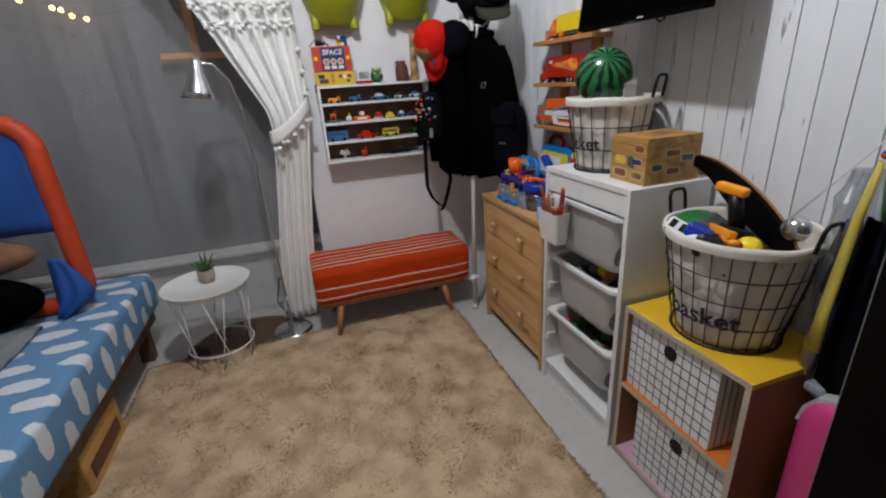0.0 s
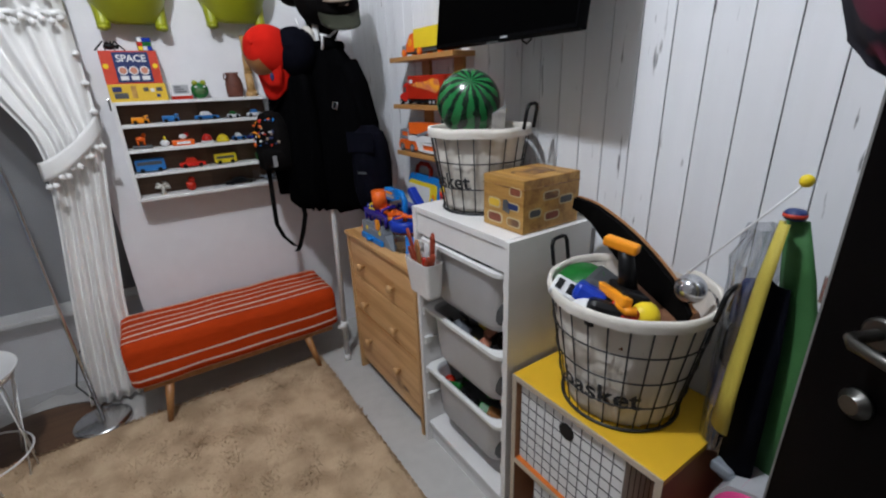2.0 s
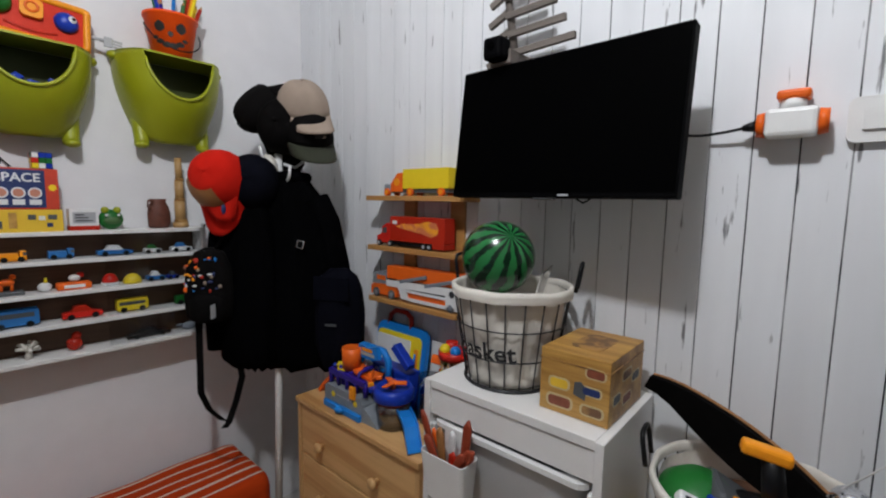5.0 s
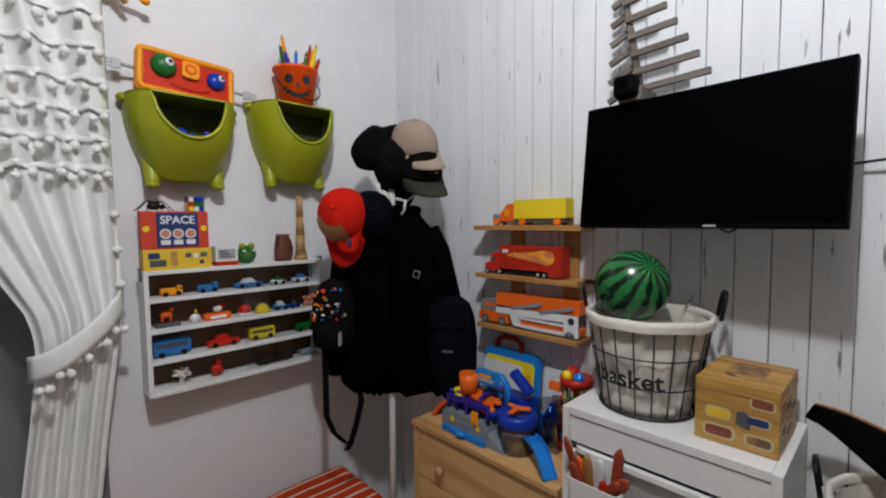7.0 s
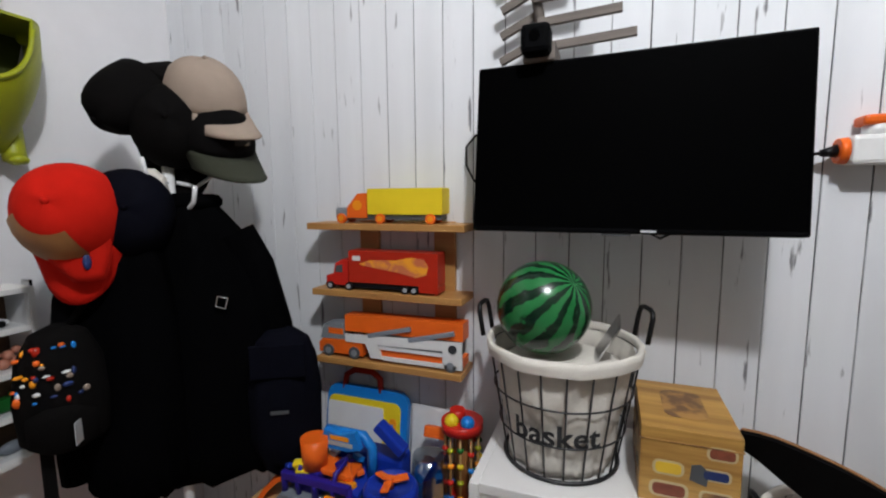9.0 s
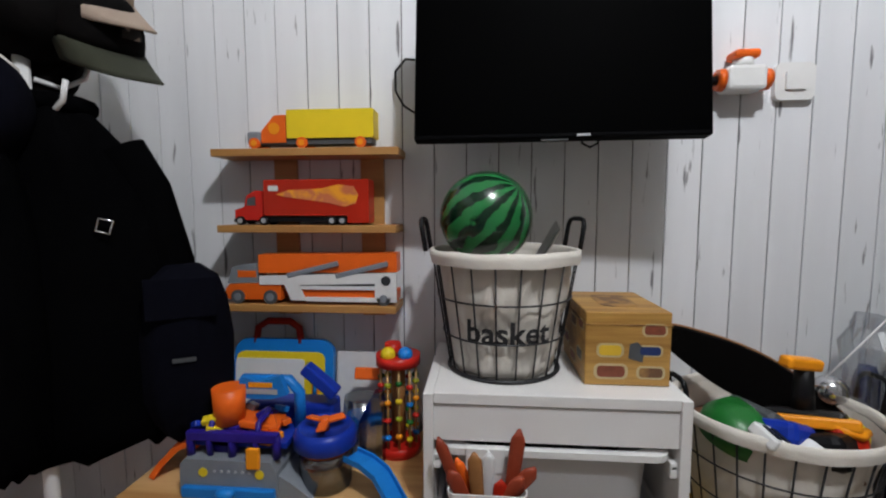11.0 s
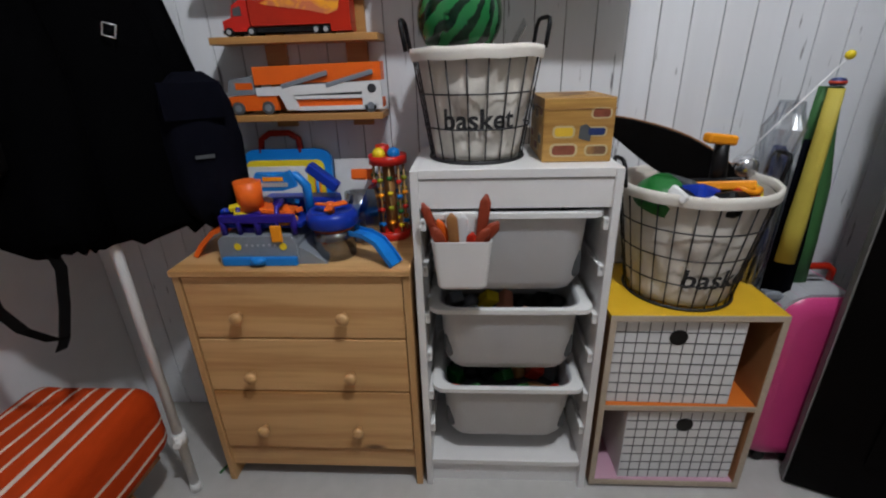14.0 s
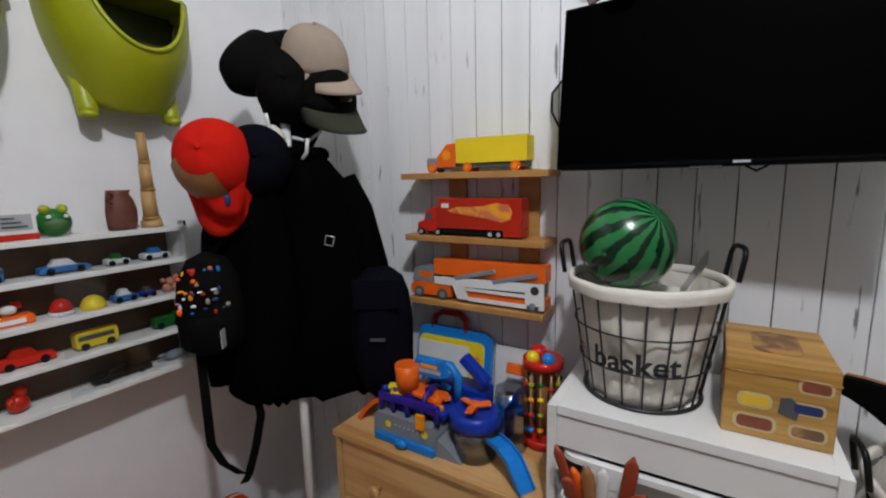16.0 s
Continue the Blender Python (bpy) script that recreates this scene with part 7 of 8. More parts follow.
for k in range(34):
    mm = ("sky", "orange", "paper", "deepred", "bluecard", "amber", "tan")[k % 7]
    a = rb.uniform(0.95, 2.7)
    zz = rb.uniform(1.06, 1.165)
    sh = 1.0 if zz < 1.12 else 0.90 if zz < 1.145 else 0.74
    p = Vector((1.515, 3.03, zz)) + Vector((0.8, -0.6, 0)) * (0.076 * sh * math.cos(a)) + Vector((-0.6, -0.8, 0)) * (0.062 * sh * math.sin(a))
    bm = bmesh.new()
    ball(bm, p, rb.uniform(0.005, 0.009), rb.uniform(0.5, 1.5), 0.7, rb.uniform(0.4, 1.3), 8)
    part("printed_patch", bm, mm, pk_)
part("tag", B(-0.014, 0.014, -0.001, 0.001, -0.022, 0.022, 0, Matrix.Translation((1.49, 2.95, 1.00)) @ Matrix.Rotation(radians(37), 4, "Z")), "silver", pk_, "shiny silver tag")
def ribbon(pts, w, across):
    rows_ = []
    for p in pts:
        p = Vector(p)
        rows_.append([p - across * w, p + across * w, p + across * w + Vector((0, 0.003, 0.0)), p - across * w + Vector((0, 0.003, 0.0))])
    bm_ = bmesh.new()
    rings(bm_, rows_, smooth=False)
    return bm_
ac = Vector((0.85, -0.52, 0))
part("strap", ribbon([(1.475, 3.03, 0.97), (1.47, 3.02, 0.85), (1.465, 3.01, 0.72), (1.485, 3.0, 0.66), (1.52, 2.99, 0.615), (1.54, 2.985, 0.605)], 0.010, ac), "blackcot", pk_, "hanging black strap")
part("strap", ribbon([(1.56, 3.0, 0.97), (1.575, 2.985, 0.86), (1.585, 2.975, 0.75), (1.565, 2.98, 0.67), (1.54, 2.985, 0.60), (1.525, 2.985, 0.585)], 0.010, ac), "blackcot", pk_, "hanging black strap")
part("loop", tube(bmesh.new(), [(1.53, 3.02, 1.19), (1.58, 2.99, 1.28), (1.63, 2.95, 1.42), (1.665, 2.92, 1.47)], 0.007, 8), "blackcot", pk_)

pk_.location += Vector((-0.070, -0.085, 0.022))
jk.location += Vector((-0.040, -0.050, 0.0))

ws_ = garment("white_scarf", (1.63, 2.90), [(1.34, 0.02, 0.02, 0.0), (1.38, 0.035, 0.03, 0), (1.45, 0.04, 0.035, 0), (1.51, 0.03, 0.03, 0), (1.53, 0.01, 0.01, 0)], "canvas", "crumpled white cloth hung on the coat stand", "scarf", seg=24, k=5, amp=0.02)


def cap(m_, crown, brim, label, patch=None, spread=26, low=14, high=42, turn=0):
    """A baseball cap: crown up along +z, peak towards -y. m_: its pose."""
    t = thing("baseball_cap", (0, 0, 0), label, "cap", group="caps on the coat stand")
    bm_ = bmesh.new()
    rows_ = []
    for k in range(9):
        e = radians(90 * k / 8)
        r = max(0.004, math.cos(e) ** 0.75)
        rows_.append([(0.088 * r * math.cos(a), 0.098 * r * math.sin(a) + 0.004, 0.105 * math.sin(e) + 0.002 * math.sin(3 * a)) for a in [2 * math.pi * i / 30 for i in range(30)]])
    vs_ = rings(bm_, rows_, cap=False)
    bm_.faces.new(vs_[-1])
    ob = part("crown", bm_, crown, t)
    so_ = ob.modifiers.new("cloth", "SOLIDIFY")
    so_.thickness = 0.003
    bm_ = bmesh.new()
    rows_ = []
    for k in range(6):
        f = k / 5
        rows_.append([(0.086 * math.sin(q) * (1 - 0.10 * f), -0.094 * math.cos(q) * (1 + 0.02 * f) - 0.078 * f * math.cos(q) ** 0.6, 0.004 - 0.022 * f - 0.02 * f * (math.sin(q) ** 2)) for q in [radians(-80 + 160 * i / 16) for i in range(17)]])
    rings(bm_, rows_, closed=False)
    ob = part("peak", bm_, brim, t)
    so_ = ob.modifiers.new("cloth", "SOLIDIFY")
    so_.thickness = 0.004
    bm_ = bmesh.new()
    ball(bm_, (0, 0.004, 0.107), 0.007, sz=0.6, seg=10)
    part("button", bm_, crown, t)
    if patch:
        bm_ = bmesh.new()
        rows_ = [[((0.088 * math.cos(e) ** 0.75 + 0.0035) * math.cos(a), (0.098 * math.cos(e) ** 0.75 + 0.0035) * math.sin(a) + 0.004, 0.105 * math.sin(e) + 0.001) for a in [radians(-90 + turn + spread * d) for d in (-1, -0.75, -0.5, -0.25, 0, 0.25, 0.5, 0.75, 1)]] for e in [radians(low + (high - low) * q / 6) for q in range(7)]]
        rings(bm_, rows_, closed=False)
        part("badge", bm_, patch, t)
    t.matrix_basis = m_
    return t


cap(pose(1.728, 2.828, 1.680, 24, -10, -12), "tan", "tan", "faded tan baseball cap hung on the coat stand")
cap(pose(1.735, 2.815, 1.590, 26, -6, -14), "blackcot", "olive", "black cap with olive peak on the coat stand", patch="stitch", spread=15, low=18, high=32, turn=8)
cap(pose(1.688, 2.885, 1.622, 84, 0, -48), "blackcot", "blackcot", "black cap hung with its peak pointing down")
az = Vector((-0.80, 0.14, -0.55)).normalized()
ay = Vector((0.3, 0.7, 0.5))
ay = (ay - az * ay.dot(az)).normalized()
ax = ay.cross(az)
cap(Matrix.Translation(Vector((1.622, 2.950, 1.672)) - az * 0.065) @ Matrix((ax, ay, az)).transposed().to_4x4() @ Matrix.Diagonal((0.88, 0.95, 1.30, 1.0)), "blackcot", "blackcot", "black baseball cap hung on its hook", patch="stitch", spread=18, low=16, high=38)
rc_ = cap(pose(1.478, 2.912, 1.430, 75, 0, -52), "redcot", "redcot", "red child's cap with printed front", patch="handlewood", spread=50, low=12, high=62, turn=-22)
bm = bmesh.new()
rows = []
for k in range(7):
    f = k / 6
    hw = 0.050 * math.sin(math.pi * (0.5 + 0.38 * f)) + 0.004
    c_ = Vector((1.520 + 0.018 * f, 2.958 - 0.004 * f, 1.395 - 0.088 * f))
    rows.append([c_ + Vector((0.80, -0.60, 0)) * (hw * u) + Vector((-0.6, -0.8, 0)) * (0.012 * (1 - u * u)) for u in (-1, -0.6, -0.2, 0.2, 0.6, 1)])
rings(bm, rows, closed=False)
pk2 = solo("cap_peak", bm, "redcot", "red cap peak hanging under the red cap", "cap")
pk2.modifiers.new("cloth", "SOLIDIFY").thickness = 0.004
bm = bmesh.new()
ball(bm, (1.527, 2.938, 1.345), 0.016, 0.5, 0.3, 1.0, 12, pose(0, 0, 0))
part("badge", bm, "bluecard", pk2, "small blue oval badge")
pk2.location += Vector((-0.072, -0.088, 0.0))
cap(pose(1.575, 2.900, 1.425, 80, 8, -40), "navycl", "navycl", "dark navy cap behind the red cap")

# ---------------------------------------------------------------- tree ornament and box on the television
tr = thing("wooden_tree", (1.87, 2.06, 1.72), "grey slatted wooden tree ornament above the television", "ornament")
ta, tb = Vector((1.86, 2.085, 1.745)), Vector((1.88, 2.165, 2.16))
part("trunk", C(ta, tb, 0.011, 0.008, 8), "treewood", tr)
for k in range(9):
    f = 0.02 + 0.115 * k
    c = ta.lerp(tb, f)
    Ln = 0.150 * (1 - f) + 0.022
    part("slat", B(-0.006, 0.006, -Ln, 0.004, -0.008, 0.008, 0.001, Matrix.Translation(c + Vector((-0.014, 0, 0))) @ Matrix.Rotation(radians(-3), 4, "X")), "treewood", tr)
    part("slat", B(-0.006, 0.006, -0.004, Ln * 0.62, -0.008, 0.008, 0.001, Matrix.Translation(c + Vector((0.014, 0, -0.020))) @ Matrix.Rotation(radians(-24), 4, "X")), "treewood", tr)
part("foot_bar", B(1.80, 1.90, 2.06, 2.12, 1.716, 1.750, 0.002), "treewood", tr)
tr.location.y -= 0.026
wbx = solo("webcam", B(1.765, 1.815, 2.040, 2.094, 1.722, 1.776, 0.010), "mattblack", "small black camera box on the television", "webcam")
part("lens", C((1.7635, 2.067, 1.752), (1.7655, 2.067, 1.752), 0.010, seg=16), "screen", wbx)

# ---------------------------------------------------------------- curtains
def lerp_rows(rows_, z):
    for a_, b_ in zip(rows_, rows_[1:]):
        if a_[0] >= z >= b_[0]:
            f = (a_[0] - z) / (a_[0] - b_[0])
            return [u + (w - u) * f for u, w in zip(a_, b_)]
    return list(rows_[-1])


CE = [(2.60, -0.10, 0.85), (2.35, 0.06, 0.855), (1.75, 0.37, 0.862), (1.30, 0.60, 0.865), (1.17, 0.665, 0.862), (1.08, 0.675, 0.850), (0.9, 0.655, 0.825), (0.5, 0.60, 0.775), (0.03, 0.545, 0.735)]
cu = thing("curtain", (0.66, 3.12, 0), "white cotton curtain with pompom trims, tied back", "curtain")
rows = []
NZ, NU = 60, 90
def curtain_point(u, z):
    _, xl, xr = lerp_rows(CE, z)
    tight = 1 - min(1, abs(z - 1.14) / 0.35)
    x = xl + (xr - xl) * u
    w = xr - xl
    ph = u * 5.2 * 2 * math.pi + 1.1 * math.sin(z * 1.7) + 1.6 * noise.noise((u * 3, z * 0.8, 5))
    y = 3.140 + min(0.030, 0.040 * w + 0.004) * math.sin(ph) + 0.35 * 0.02 * math.sin(2.3 * ph + 1) * w + 0.005 * noise.noise((u * 9, z * 3, 0)) - 0.03 * tight
    return Vector((x, y, z))
for j in range(NZ + 1):
    z = 2.60 - (2.60 - 0.03) * j / NZ
    rows.append([curtain_point(i / NU, z) for i in range(NU + 1)])
bm = bmesh.new()
rings(bm, rows, closed=False)
so = part("cloth", bm, "curtain", cu).modifiers.new("cloth", "SOLIDIFY")
so.thickness = 0.002
bm = bmesh.new()
path = [(0.655, 3.10, 1.045), (0.67, 3.078, 1.050), (0.70, 3.062, 1.062), (0.74, 3.056, 1.085), (0.78, 3.058, 1.115), (0.82, 3.070, 1.15), (0.855, 3.10, 1.185), (0.872, 3.16, 1.21)]
rings(bm, [[Vector(p) + Vector((0, -0.004 * math.sin(math.pi * q / 5), 0.034 * (1 - 2 * q / 5))) for q in range(6)] for p in path], closed=False)
so = part("tie_band", bm, "curtain", cu, "broad white tie-back band").modifiers.new("cloth", "SOLIDIFY")
so.thickness = 0.005
tb_ = bmesh.new()
ball(tb_, (0, 0, -0.010), 0.0125, 1.05, 1.0, 1.0, 14)
cyl(tb_, (0, 0.006, 0.008), (0, 0, -0.002), 0.0022, seg=6)
tuft_me = bpy.data.meshes.new("tuft")
bmesh.ops.recalc_face_normals(tb_, faces=tb_.faces)
tb_.to_mesh(tuft_me)
tb_.free()
tuft_me.materials.append(M["curtain"])
def tuft(p, s=1.0):
    o = new("pompom", tuft_me)
    o.parent = cu
    o.location = Vector(p) - BASE[cu.name]
    o.scale = [s * rr.uniform(0.92, 1.08) for _ in range(3)]
    o.rotation_euler = (rr.uniform(-0.3, 0.3), rr.uniform(-0.35, 0.35), rr.uniform(0, 3))
rr = random.Random(21)
for z in (2.44, 2.35, 2.26, 2.17, 2.08, 1.99, 1.90, 1.81, 1.73, 1.65, 1.57):
    pts = [curtain_point(q / 60, z + 0.004 * math.sin(q * 0.9 + z * 20)) for q in range(61)]
    bm = bmesh.new()
    rings(bm, [[p + Vector((0, -0.004, 0.010)), p + Vector((0, -0.013 - 0.004 * math.sin(q * 1.3), 0.002)), p + Vector((0, -0.012, -0.006))] for q, p in enumerate(pts)], closed=False)
    part("trim_band", bm, "curtain", cu)
    for k in range(15):
        u = (k + 0.5 + rr.uniform(-0.2, 0.2)) / 15
        p = curtain_point(u, z)
        tuft(p + Vector((0, -0.016 - 0.010 * (k % 2), -0.008 - 0.014 * (k % 2))), rr.uniform(0.85, 1.05))
for k in range(10):
    f = k / 9
    p = Vector((0.672 + 0.19 * f, 3.052 + 0.04 * f, 1.005 + 0.135 * f))
    tuft(p + Vector((0, -0.012 if k % 2 else 0.004, -0.012 * (k % 2))), 0.9)
for z in (1.45, 1.35, 1.25):
    for k in range(2):
        tuft(curtain_point(0.98 - 0.02 * k, z) + Vector((0.006, -0.012, 0)), 0.8)
part("rod", C((-1.5, 3.16, 2.62), (0.95, 3.16, 2.62), 0.012, seg=12), "whitewire", cu)

rows = []
for j in range(31):
    z = 2.60 - 2.56 * j / 30
    rows.append([(-1.7 + 2.40 * i / 220, 3.30 + 0.022 * math.sin(i * 0.30 + 1.6 * math.sin(i * 0.067)) + 0.010 * math.sin(i * 0.81 + 1.3 * math.sin(i * 0.17)) * (0.4 + 0.6 * math.sin(i * 0.05) ** 2) + 0.010 * math.sin(i * 0.13 + z * 0.5), z) for i in range(221)])
bm = bmesh.new()
rings(bm, rows, closed=False)
solo("sheer_curtain", bm, "sheer", "thin grey-white sheer curtain before the window", "curtain")
for k, (x, z) in enumerate(((-0.28, 1.709), (-0.167, 1.678), (-0.136, 1.669), (-0.10, 1.643), (-0.047, 1.63), (-0.40, 1.74))):
    bm = bmesh.new()
    ball(bm, (x, 3.40, z), 0.011, seg=12)
    solo("fairy_light", bm, "warm", "small glowing warm fairy light behind the sheer curtain", "fairy light", group="fairy lights at the window")
solo("fairy_light_wire", tube(bmesh.new(), [(-1.0, 3.40, 1.95), (-0.40, 3.40, 1.752), (-0.28, 3.40, 1.721), (-0.167, 3.40, 1.69), (-0.10, 3.40, 1.655), (-0.047, 3.40, 1.642), (0.1, 3.40, 1.66), (0.3, 3.40, 1.72), (0.392, 3.44, 1.75)], 0.0015, 6), "darkgrey", "thin wire of the fairy lights", "cable")

# ---------------------------------------------------------------- floor lamp, side table, plant
fl = thing("floor_lamp", (0.59, 3.03, 0), "brushed steel arched floor lamp, switched off", "floor lamp")
bm = bmesh.new()
lathe(bm, [(0.105, 0.0), (0.105, 0.016), (0.095, 0.024), (0.02, 0.028)], (0.585, 3.035, 0.0), 36)
part("base", bm, "chrome", fl)
part("pole", tube(bmesh.new(), [(0.585, 3.05, 0.025), (0.57, 3.08, 0.5), (0.565, 3.08, 0.95), (0.56, 3.05, 1.18), (0.535, 3.0, 1.32), (0.49, 2.95, 1.385), (0.445, 2.92, 1.395)], 0.0075, 10), "chrome", fl)
bm = bmesh.new()
lathe(bm, [(0.014, 0.16), (0.022, 0.145), (0.030, 0.10), (0.055, 0.03), (0.070, 0.0), (0.067, 0.0), (0.050, 0.03), (0.001, 0.10)], (0, 0, 0), 32, pose(0.415, 2.90, 1.255, 0, 8, 0))
part("shade", bm, "chrome", fl, "steel cone shade")

ST = (0.250, 2.905, 0.415)
stb = thing("side_table", (ST[0], ST[1], 0), "round white tray table on a wire frame", "side table")
bm = bmesh.new()
lathe(bm, [(0.001, 0), (0.185, 0.0), (0.195, 0.012), (0.197, 0.018), (0.191, 0.018), (0.185, 0.008), (0.001, 0.008)], ST, 48)
part("tray", bm, "whitelac", stb)
for z, r in ((0.10, 0.150), (0.405, 0.178), (0.006, 0.142)):
    part("wire_ring", tube(bmesh.new(), [(ST[0] + r * math.cos(2 * math.pi * i / 40), ST[1] + r * math.sin(2 * math.pi * i / 40), z) for i in range(40)], 0.004, 6, True), "whitewire", stb)
for k in range(12):
    a, b = 2 * math.pi * k / 12, 2 * math.pi * (k + (0.9 if k % 2 else -0.9)) / 12
    part("wire_strut", C((ST[0] + 0.178 * math.cos(a), ST[1] + 0.178 * math.sin(a), 0.405), (ST[0] + 0.142 * math.cos(b), ST[1] + 0.142 * math.sin(b), 0.006), 0.003, seg=6), "whitewire", stb)
solo("toy_under_table", on(pose(0.16, 2.86, 0.10, 0, 20, 20), B(-0.03, 0.03, -0.03, 0.03, -0.02, 0.02, 0.01)), "blackpl", "small dark knob on the table's wire frame", "knob")
bm = bmesh.new()
lathe(bm, [(0.30, 0.0), (0.31, 0.004), (0.29, 0.010), (0.001, 0.010)], (0.36, 2.98, 0.001), 40)
solo("round_mat", bm, "darkwood", "dark brown round mat under the side table", "mat")

pp = thing("potted_plant", (0.255, 2.93, 0.424), "small green succulent in a grey-brown stone pot", "plant")
bm = bmesh.new()
lathe(bm, [(0.030, 0.0), (0.036, 0.02), (0.038, 0.062), (0.034, 0.064), (0.031, 0.052), (0.001, 0.052)], (0.255, 2.93, 0.424), 24)
part("pot", bm, "clay", pp)
for k in range(16):
    a, e = 2.4 * k, 0.45 + 1.05 * k / 16
    d = Vector((math.cos(a) * math.cos(e), math.sin(a) * math.cos(e), math.sin(e)))
    p = Vector((0.255, 2.93, 0.474))
    q = p + d * (0.055 + 0.02 * (k % 3))
    bm = bmesh.new()
    rows = []
    for f in (0, 0.3, 0.6, 0.85, 1.0):
        c = p.lerp(q, f) + Vector((0, 0, 0.01 * f * f))
        a1, a2 = basis(d)
        r = 0.008 * (1 - f) ** 0.6 + 0.0006
        rows.append([c + a1 * (r * math.cos(w)) + a2 * (0.5 * r * math.sin(w)) for w in [k2 * math.pi / 3 for k2 in range(6)]])
    rings(bm, rows)
    part("leaf", bm, "leaf", pp)
solo("lamp_cable", tube(bmesh.new(), [(0.58, 3.14, 0.02), (0.52, 3.16, 0.14), (0.55, 3.18, 0.26), (0.60, 3.19, 0.33)], 0.0035, 6), "blackpl", "thin black lamp cable", "cable")
solo("lamp_cable", tube(bmesh.new(), [(1.66, 2.80, 0.004), (1.72, 2.78, 0.004), (1.80, 2.765, 0.004), (1.93, 2.76, 0.004)], 0.004, 6), "kitegreen", "green cable on the floor by the dresser", "cable")

# ---------------------------------------------------------------- bed
BE = -0.045
bd = thing("bed", (-0.9, 2.4, 0), "low bed with a blue cloud-print sheet", "bed")
prof = rrect(XW + 0.02, BE, 0.255, 0.45, 0.03, 5)
rows = []
for y, f in ((1.45, 0.97), (1.47, 1.0), *[(1.47 + 1.66 * k / 30, 1.0) for k in range(1, 31)], (3.15, 0.97)):
    rows.append([(a + fold((y * 3, b * 6, a), 1.5, 0.006), y, 0.35 + (b - 0.35) * f + (fold((a * 4, y * 4, 0), 1.5, 0.008) if b > 0.38 else 0)) for a, b in prof])
bm = bmesh.new()
rings(bm, rows)
part("mattress", bm, "mattress", bd, "blue sheet with white clouds over the mattress")
part("bed_frame", B(XW + 0.02, BE - 0.03, 1.47, 3.13, 0.19, 0.26, 0.006), "darkwood", bd)
for x in (XW + 0.1, BE - 0.09):
    for y in (1.55, 2.0, 3.06):
        part("leg", B(x - 0.03, x + 0.03, y - 0.03, y + 0.03, 0.0, 0.19, 0.004), "darkwood", bd)
ubx = solo("storage_crate", B(-0.42, -0.085, 2.16, 2.50, 0.0, 0.18, 0.006), "cratewood", "yellow-brown box pushed under the bed", "box")
part("dark_slot", B(-0.0852, -0.0835, 2.20, 2.46, 0.05, 0.11), "brownbag", ubx)

# fabric play seat on the bed
ZB = 0.45
pt = thing("play_seat", (-0.55, 2.80, ZB), "blue and orange fabric play seat on the bed", "seat")
frame_pts = [(a_, 2.80, b_) for a_, b_ in rrect(-0.98, -0.165, ZB + 0.03, 1.215, 0.10, 6)]
part("padded_frame", tube(bmesh.new(), frame_pts, 0.036, 12, True), "orangecl", pt, "padded orange frame")
bm = bmesh.new()
rows = []
for k in range(9):
    z = 0.80 + 0.42 * k / 8
    rows.append([(-0.97 + 0.79 * i / 20, 2.79 + 0.02 * noise.noise((i * 0.5, z * 6, 1)), z) for i in range(21)])
rings(bm, rows, closed=False)
so = part("back_cloth", bm, "bluecl", pt, "blue cloth back").modifiers.new("cloth", "SOLIDIFY")
so.thickness = 0.01
bm = bmesh.new()
rows = []
for k in range(13):
    f = k / 12
    z = 0.70 - (0.70 - ZB - 0.012) * f
    xa, xb = -0.245 - 0.03 * f, -0.205 + 0.075 * math.sin(min(1.0, f * 1.5) * math.pi / 2) - 0.10 * max(0, f - 0.72) / 0.28
    rows.append([(xa + (xb - xa) * u, 2.755 - 0.05 * math.sin(math.pi * u) * f + 0.014 * math.sin(u * 13 + f * 2) * f, z - 0.02 * u * f) for u in [i / 16 for i in range(17)]])
rings(bm, rows, closed=False)
so = part("side_flap", bm, "bluecl", pt, "blue side flap").modifiers.new("cloth", "SOLIDIFY")
so.thickness = 0.006
bm = bmesh.new()
ball(bm, (-0.55, 2.74, 0.735), 0.16, 1.8, 0.45, 0.5, 24)
solo("plush_cushion", bm, "browncl", "brown plush cushion lying in the play seat", "cushion")
bm = bmesh.new()
ball(bm, (-0.55, 2.70, 0.565), 0.18, 1.55, 0.6, 0.64, 24)
solo("dark_cushion", bm, "blackcl", "black cushion lying in the play seat", "cushion")
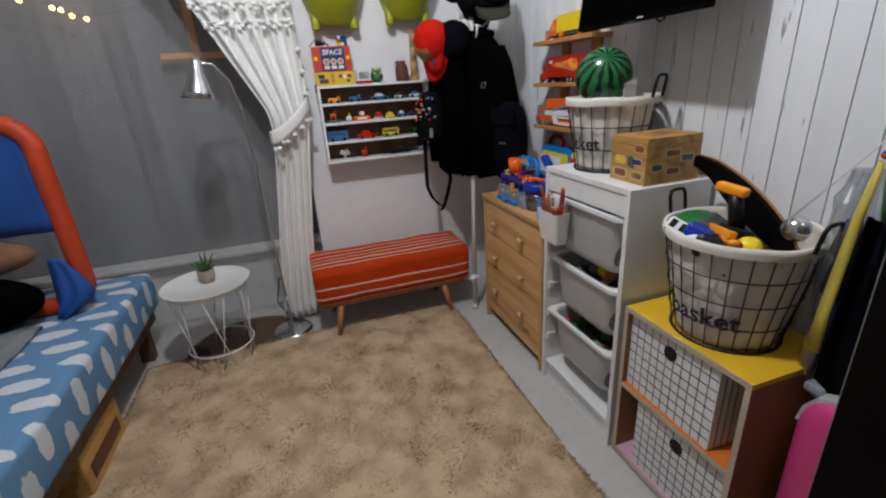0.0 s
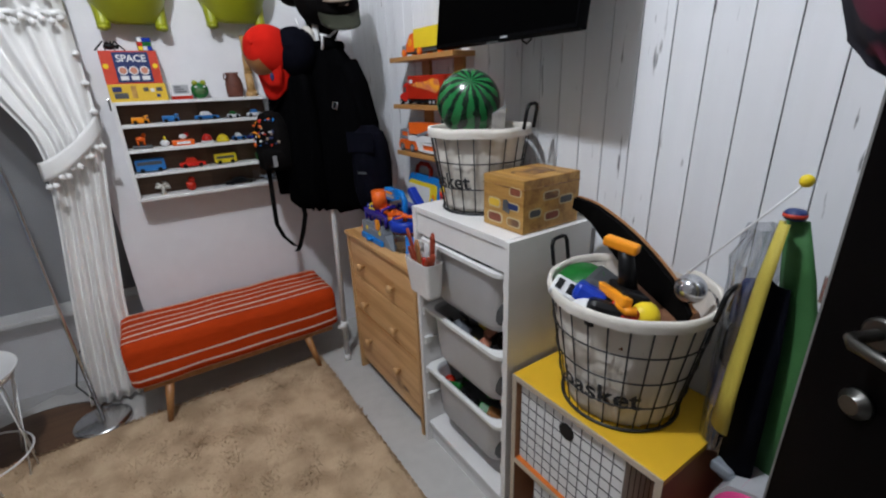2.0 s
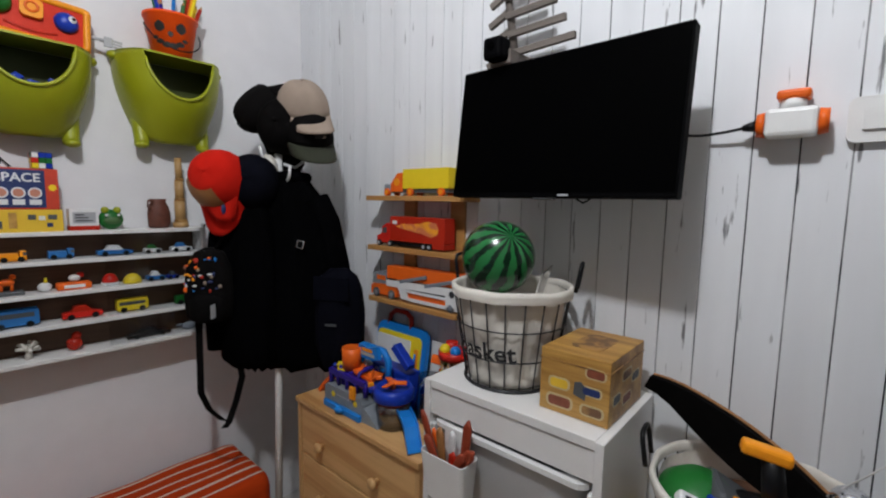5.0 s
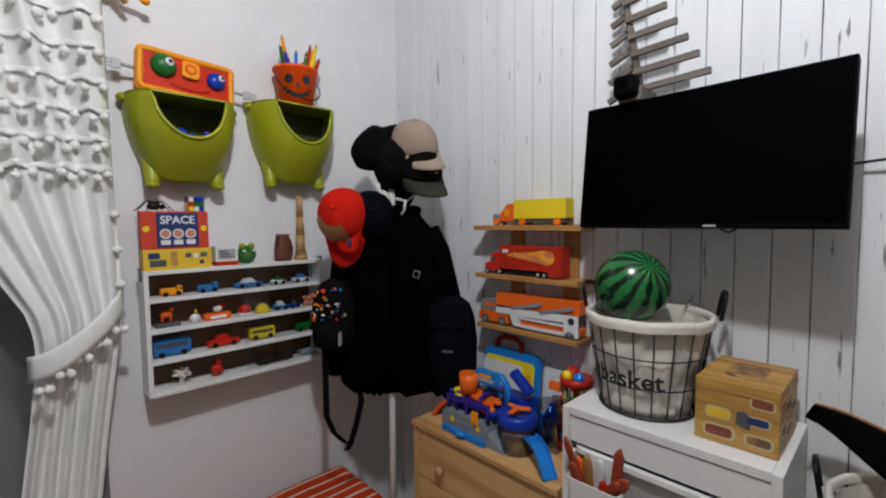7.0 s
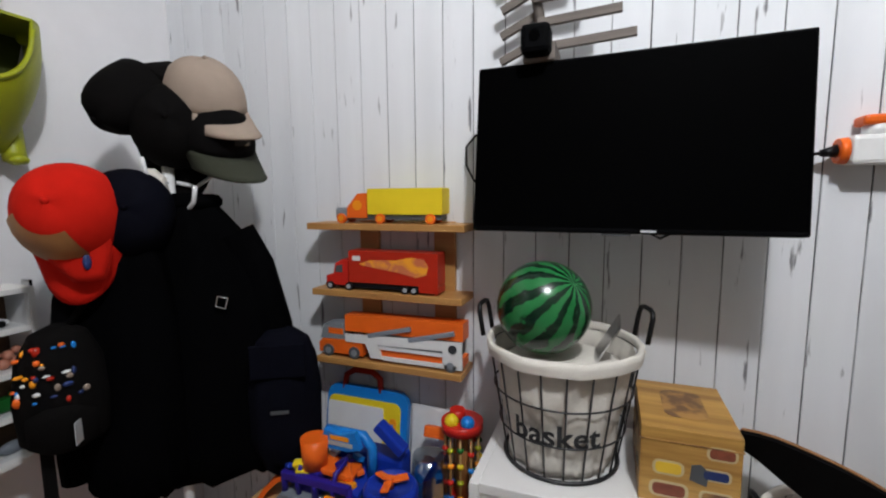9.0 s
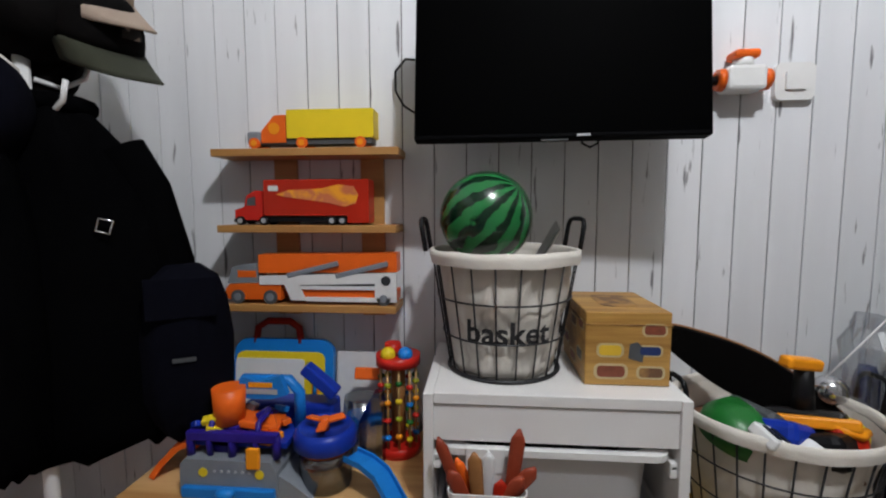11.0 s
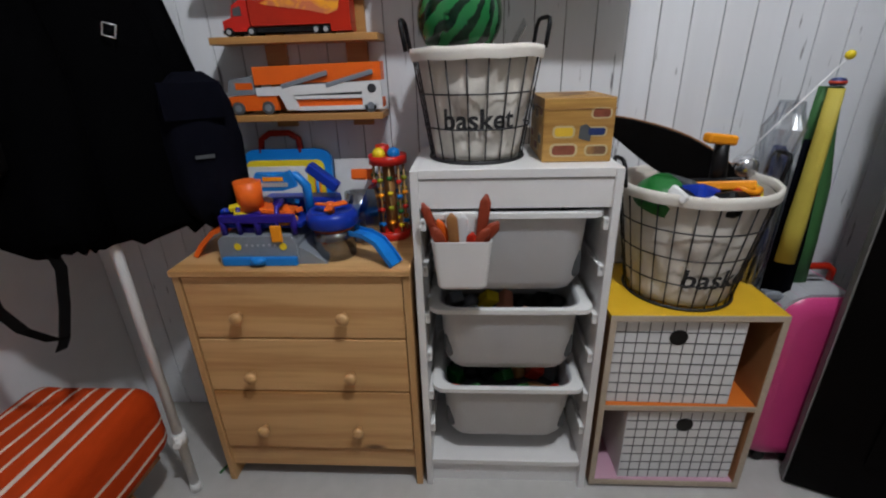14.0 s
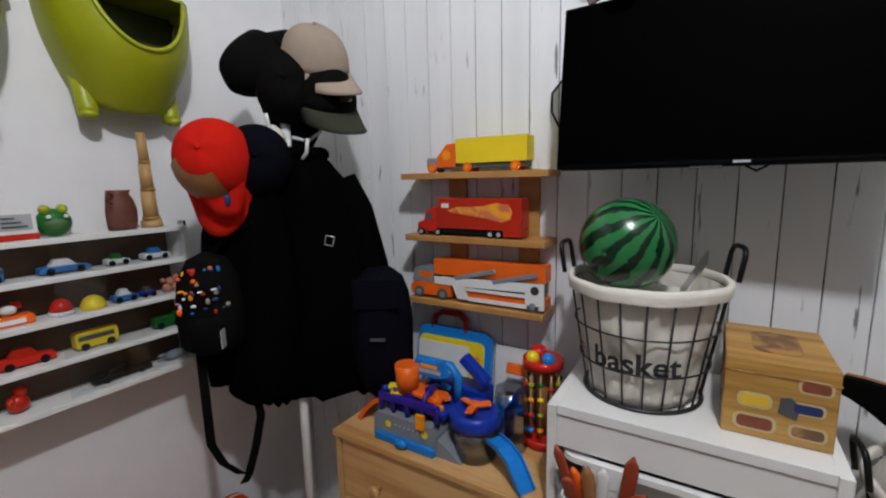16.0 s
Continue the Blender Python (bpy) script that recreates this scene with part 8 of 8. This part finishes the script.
bm = bmesh.new()
rows = []
for k in range(11):
    y = 2.25 + 0.04 * k
    rows.append([(-0.95 + 0.66 * i / 12, y, 0.457 + 0.035 * abs(noise.noise((i * 0.4, k * 0.4, 2))) + (0.0 if i in (0, 12) or k in (0, 10) else 0.012)) for i in range(13)])
rings(bm, rows, closed=False)
so = solo("grey_blanket", bm, "greycl", "crumpled dark grey blanket on the bed", "blanket").modifiers.new("cloth", "SOLIDIFY")
so.thickness = 0.012

# amber wooden toy hung on the wall beside the curtain
ht = thing("hanging_toy", (0.885, YN, 2.12), "amber wooden toy hung on the wall beside the curtain", "toy")
bm = bmesh.new()
ball(bm, (0.868, 3.165, 2.115), 0.030, 1.4, 0.8, 0.9, 18)
part("toy_body", bm, "amber", ht)
part("arm", tube(bmesh.new(), [(0.885, 3.165, 2.105), (0.915, 3.160, 2.092), (0.945, 3.160, 2.088), (0.962, 3.160, 2.082)], 0.0085, 10), "amber", ht)
bm = bmesh.new()
ball(bm, (0.966, 3.160, 2.080), 0.013, 1, 1, 1, 14)
part("ball_end", bm, "amber", ht)
part("arm", tube(bmesh.new(), [(0.880, 3.165, 2.10), (0.905, 3.165, 2.075), (0.918, 3.165, 2.06)], 0.009, 10), "bamboo", ht)
part("hanger", C((0.868, 3.165, 2.125), (0.868, YN, 2.135), 0.005, seg=10), "whitewire", ht)

# ---------------------------------------------------------------- planks of the east wall
seams = [3.0855 - 0.0766 * k for k in range(-1, 45)]
seams = [YN - 0.0005] + [y for y in seams if y < YN - 0.008]
shapes = {}
for y1, y0 in zip(seams, seams[1:]):
    w = round(y1 - y0, 4)
    if w not in shapes:
        pm = B(-0.004, 0.0, -w / 2 + 0.0013, w / 2 - 0.0013, 0.0, ZC - 0.002, 0.0007)
        shapes[w] = bpy.data.meshes.new("plank")
        pm.to_mesh(shapes[w])
        pm.free()
        shapes[w].materials.append(M["plank"])
    pk = new("plank", shapes[w])
    pk.parent = wall_e
    pk.location = (XE, (y0 + y1) / 2, 0.001)
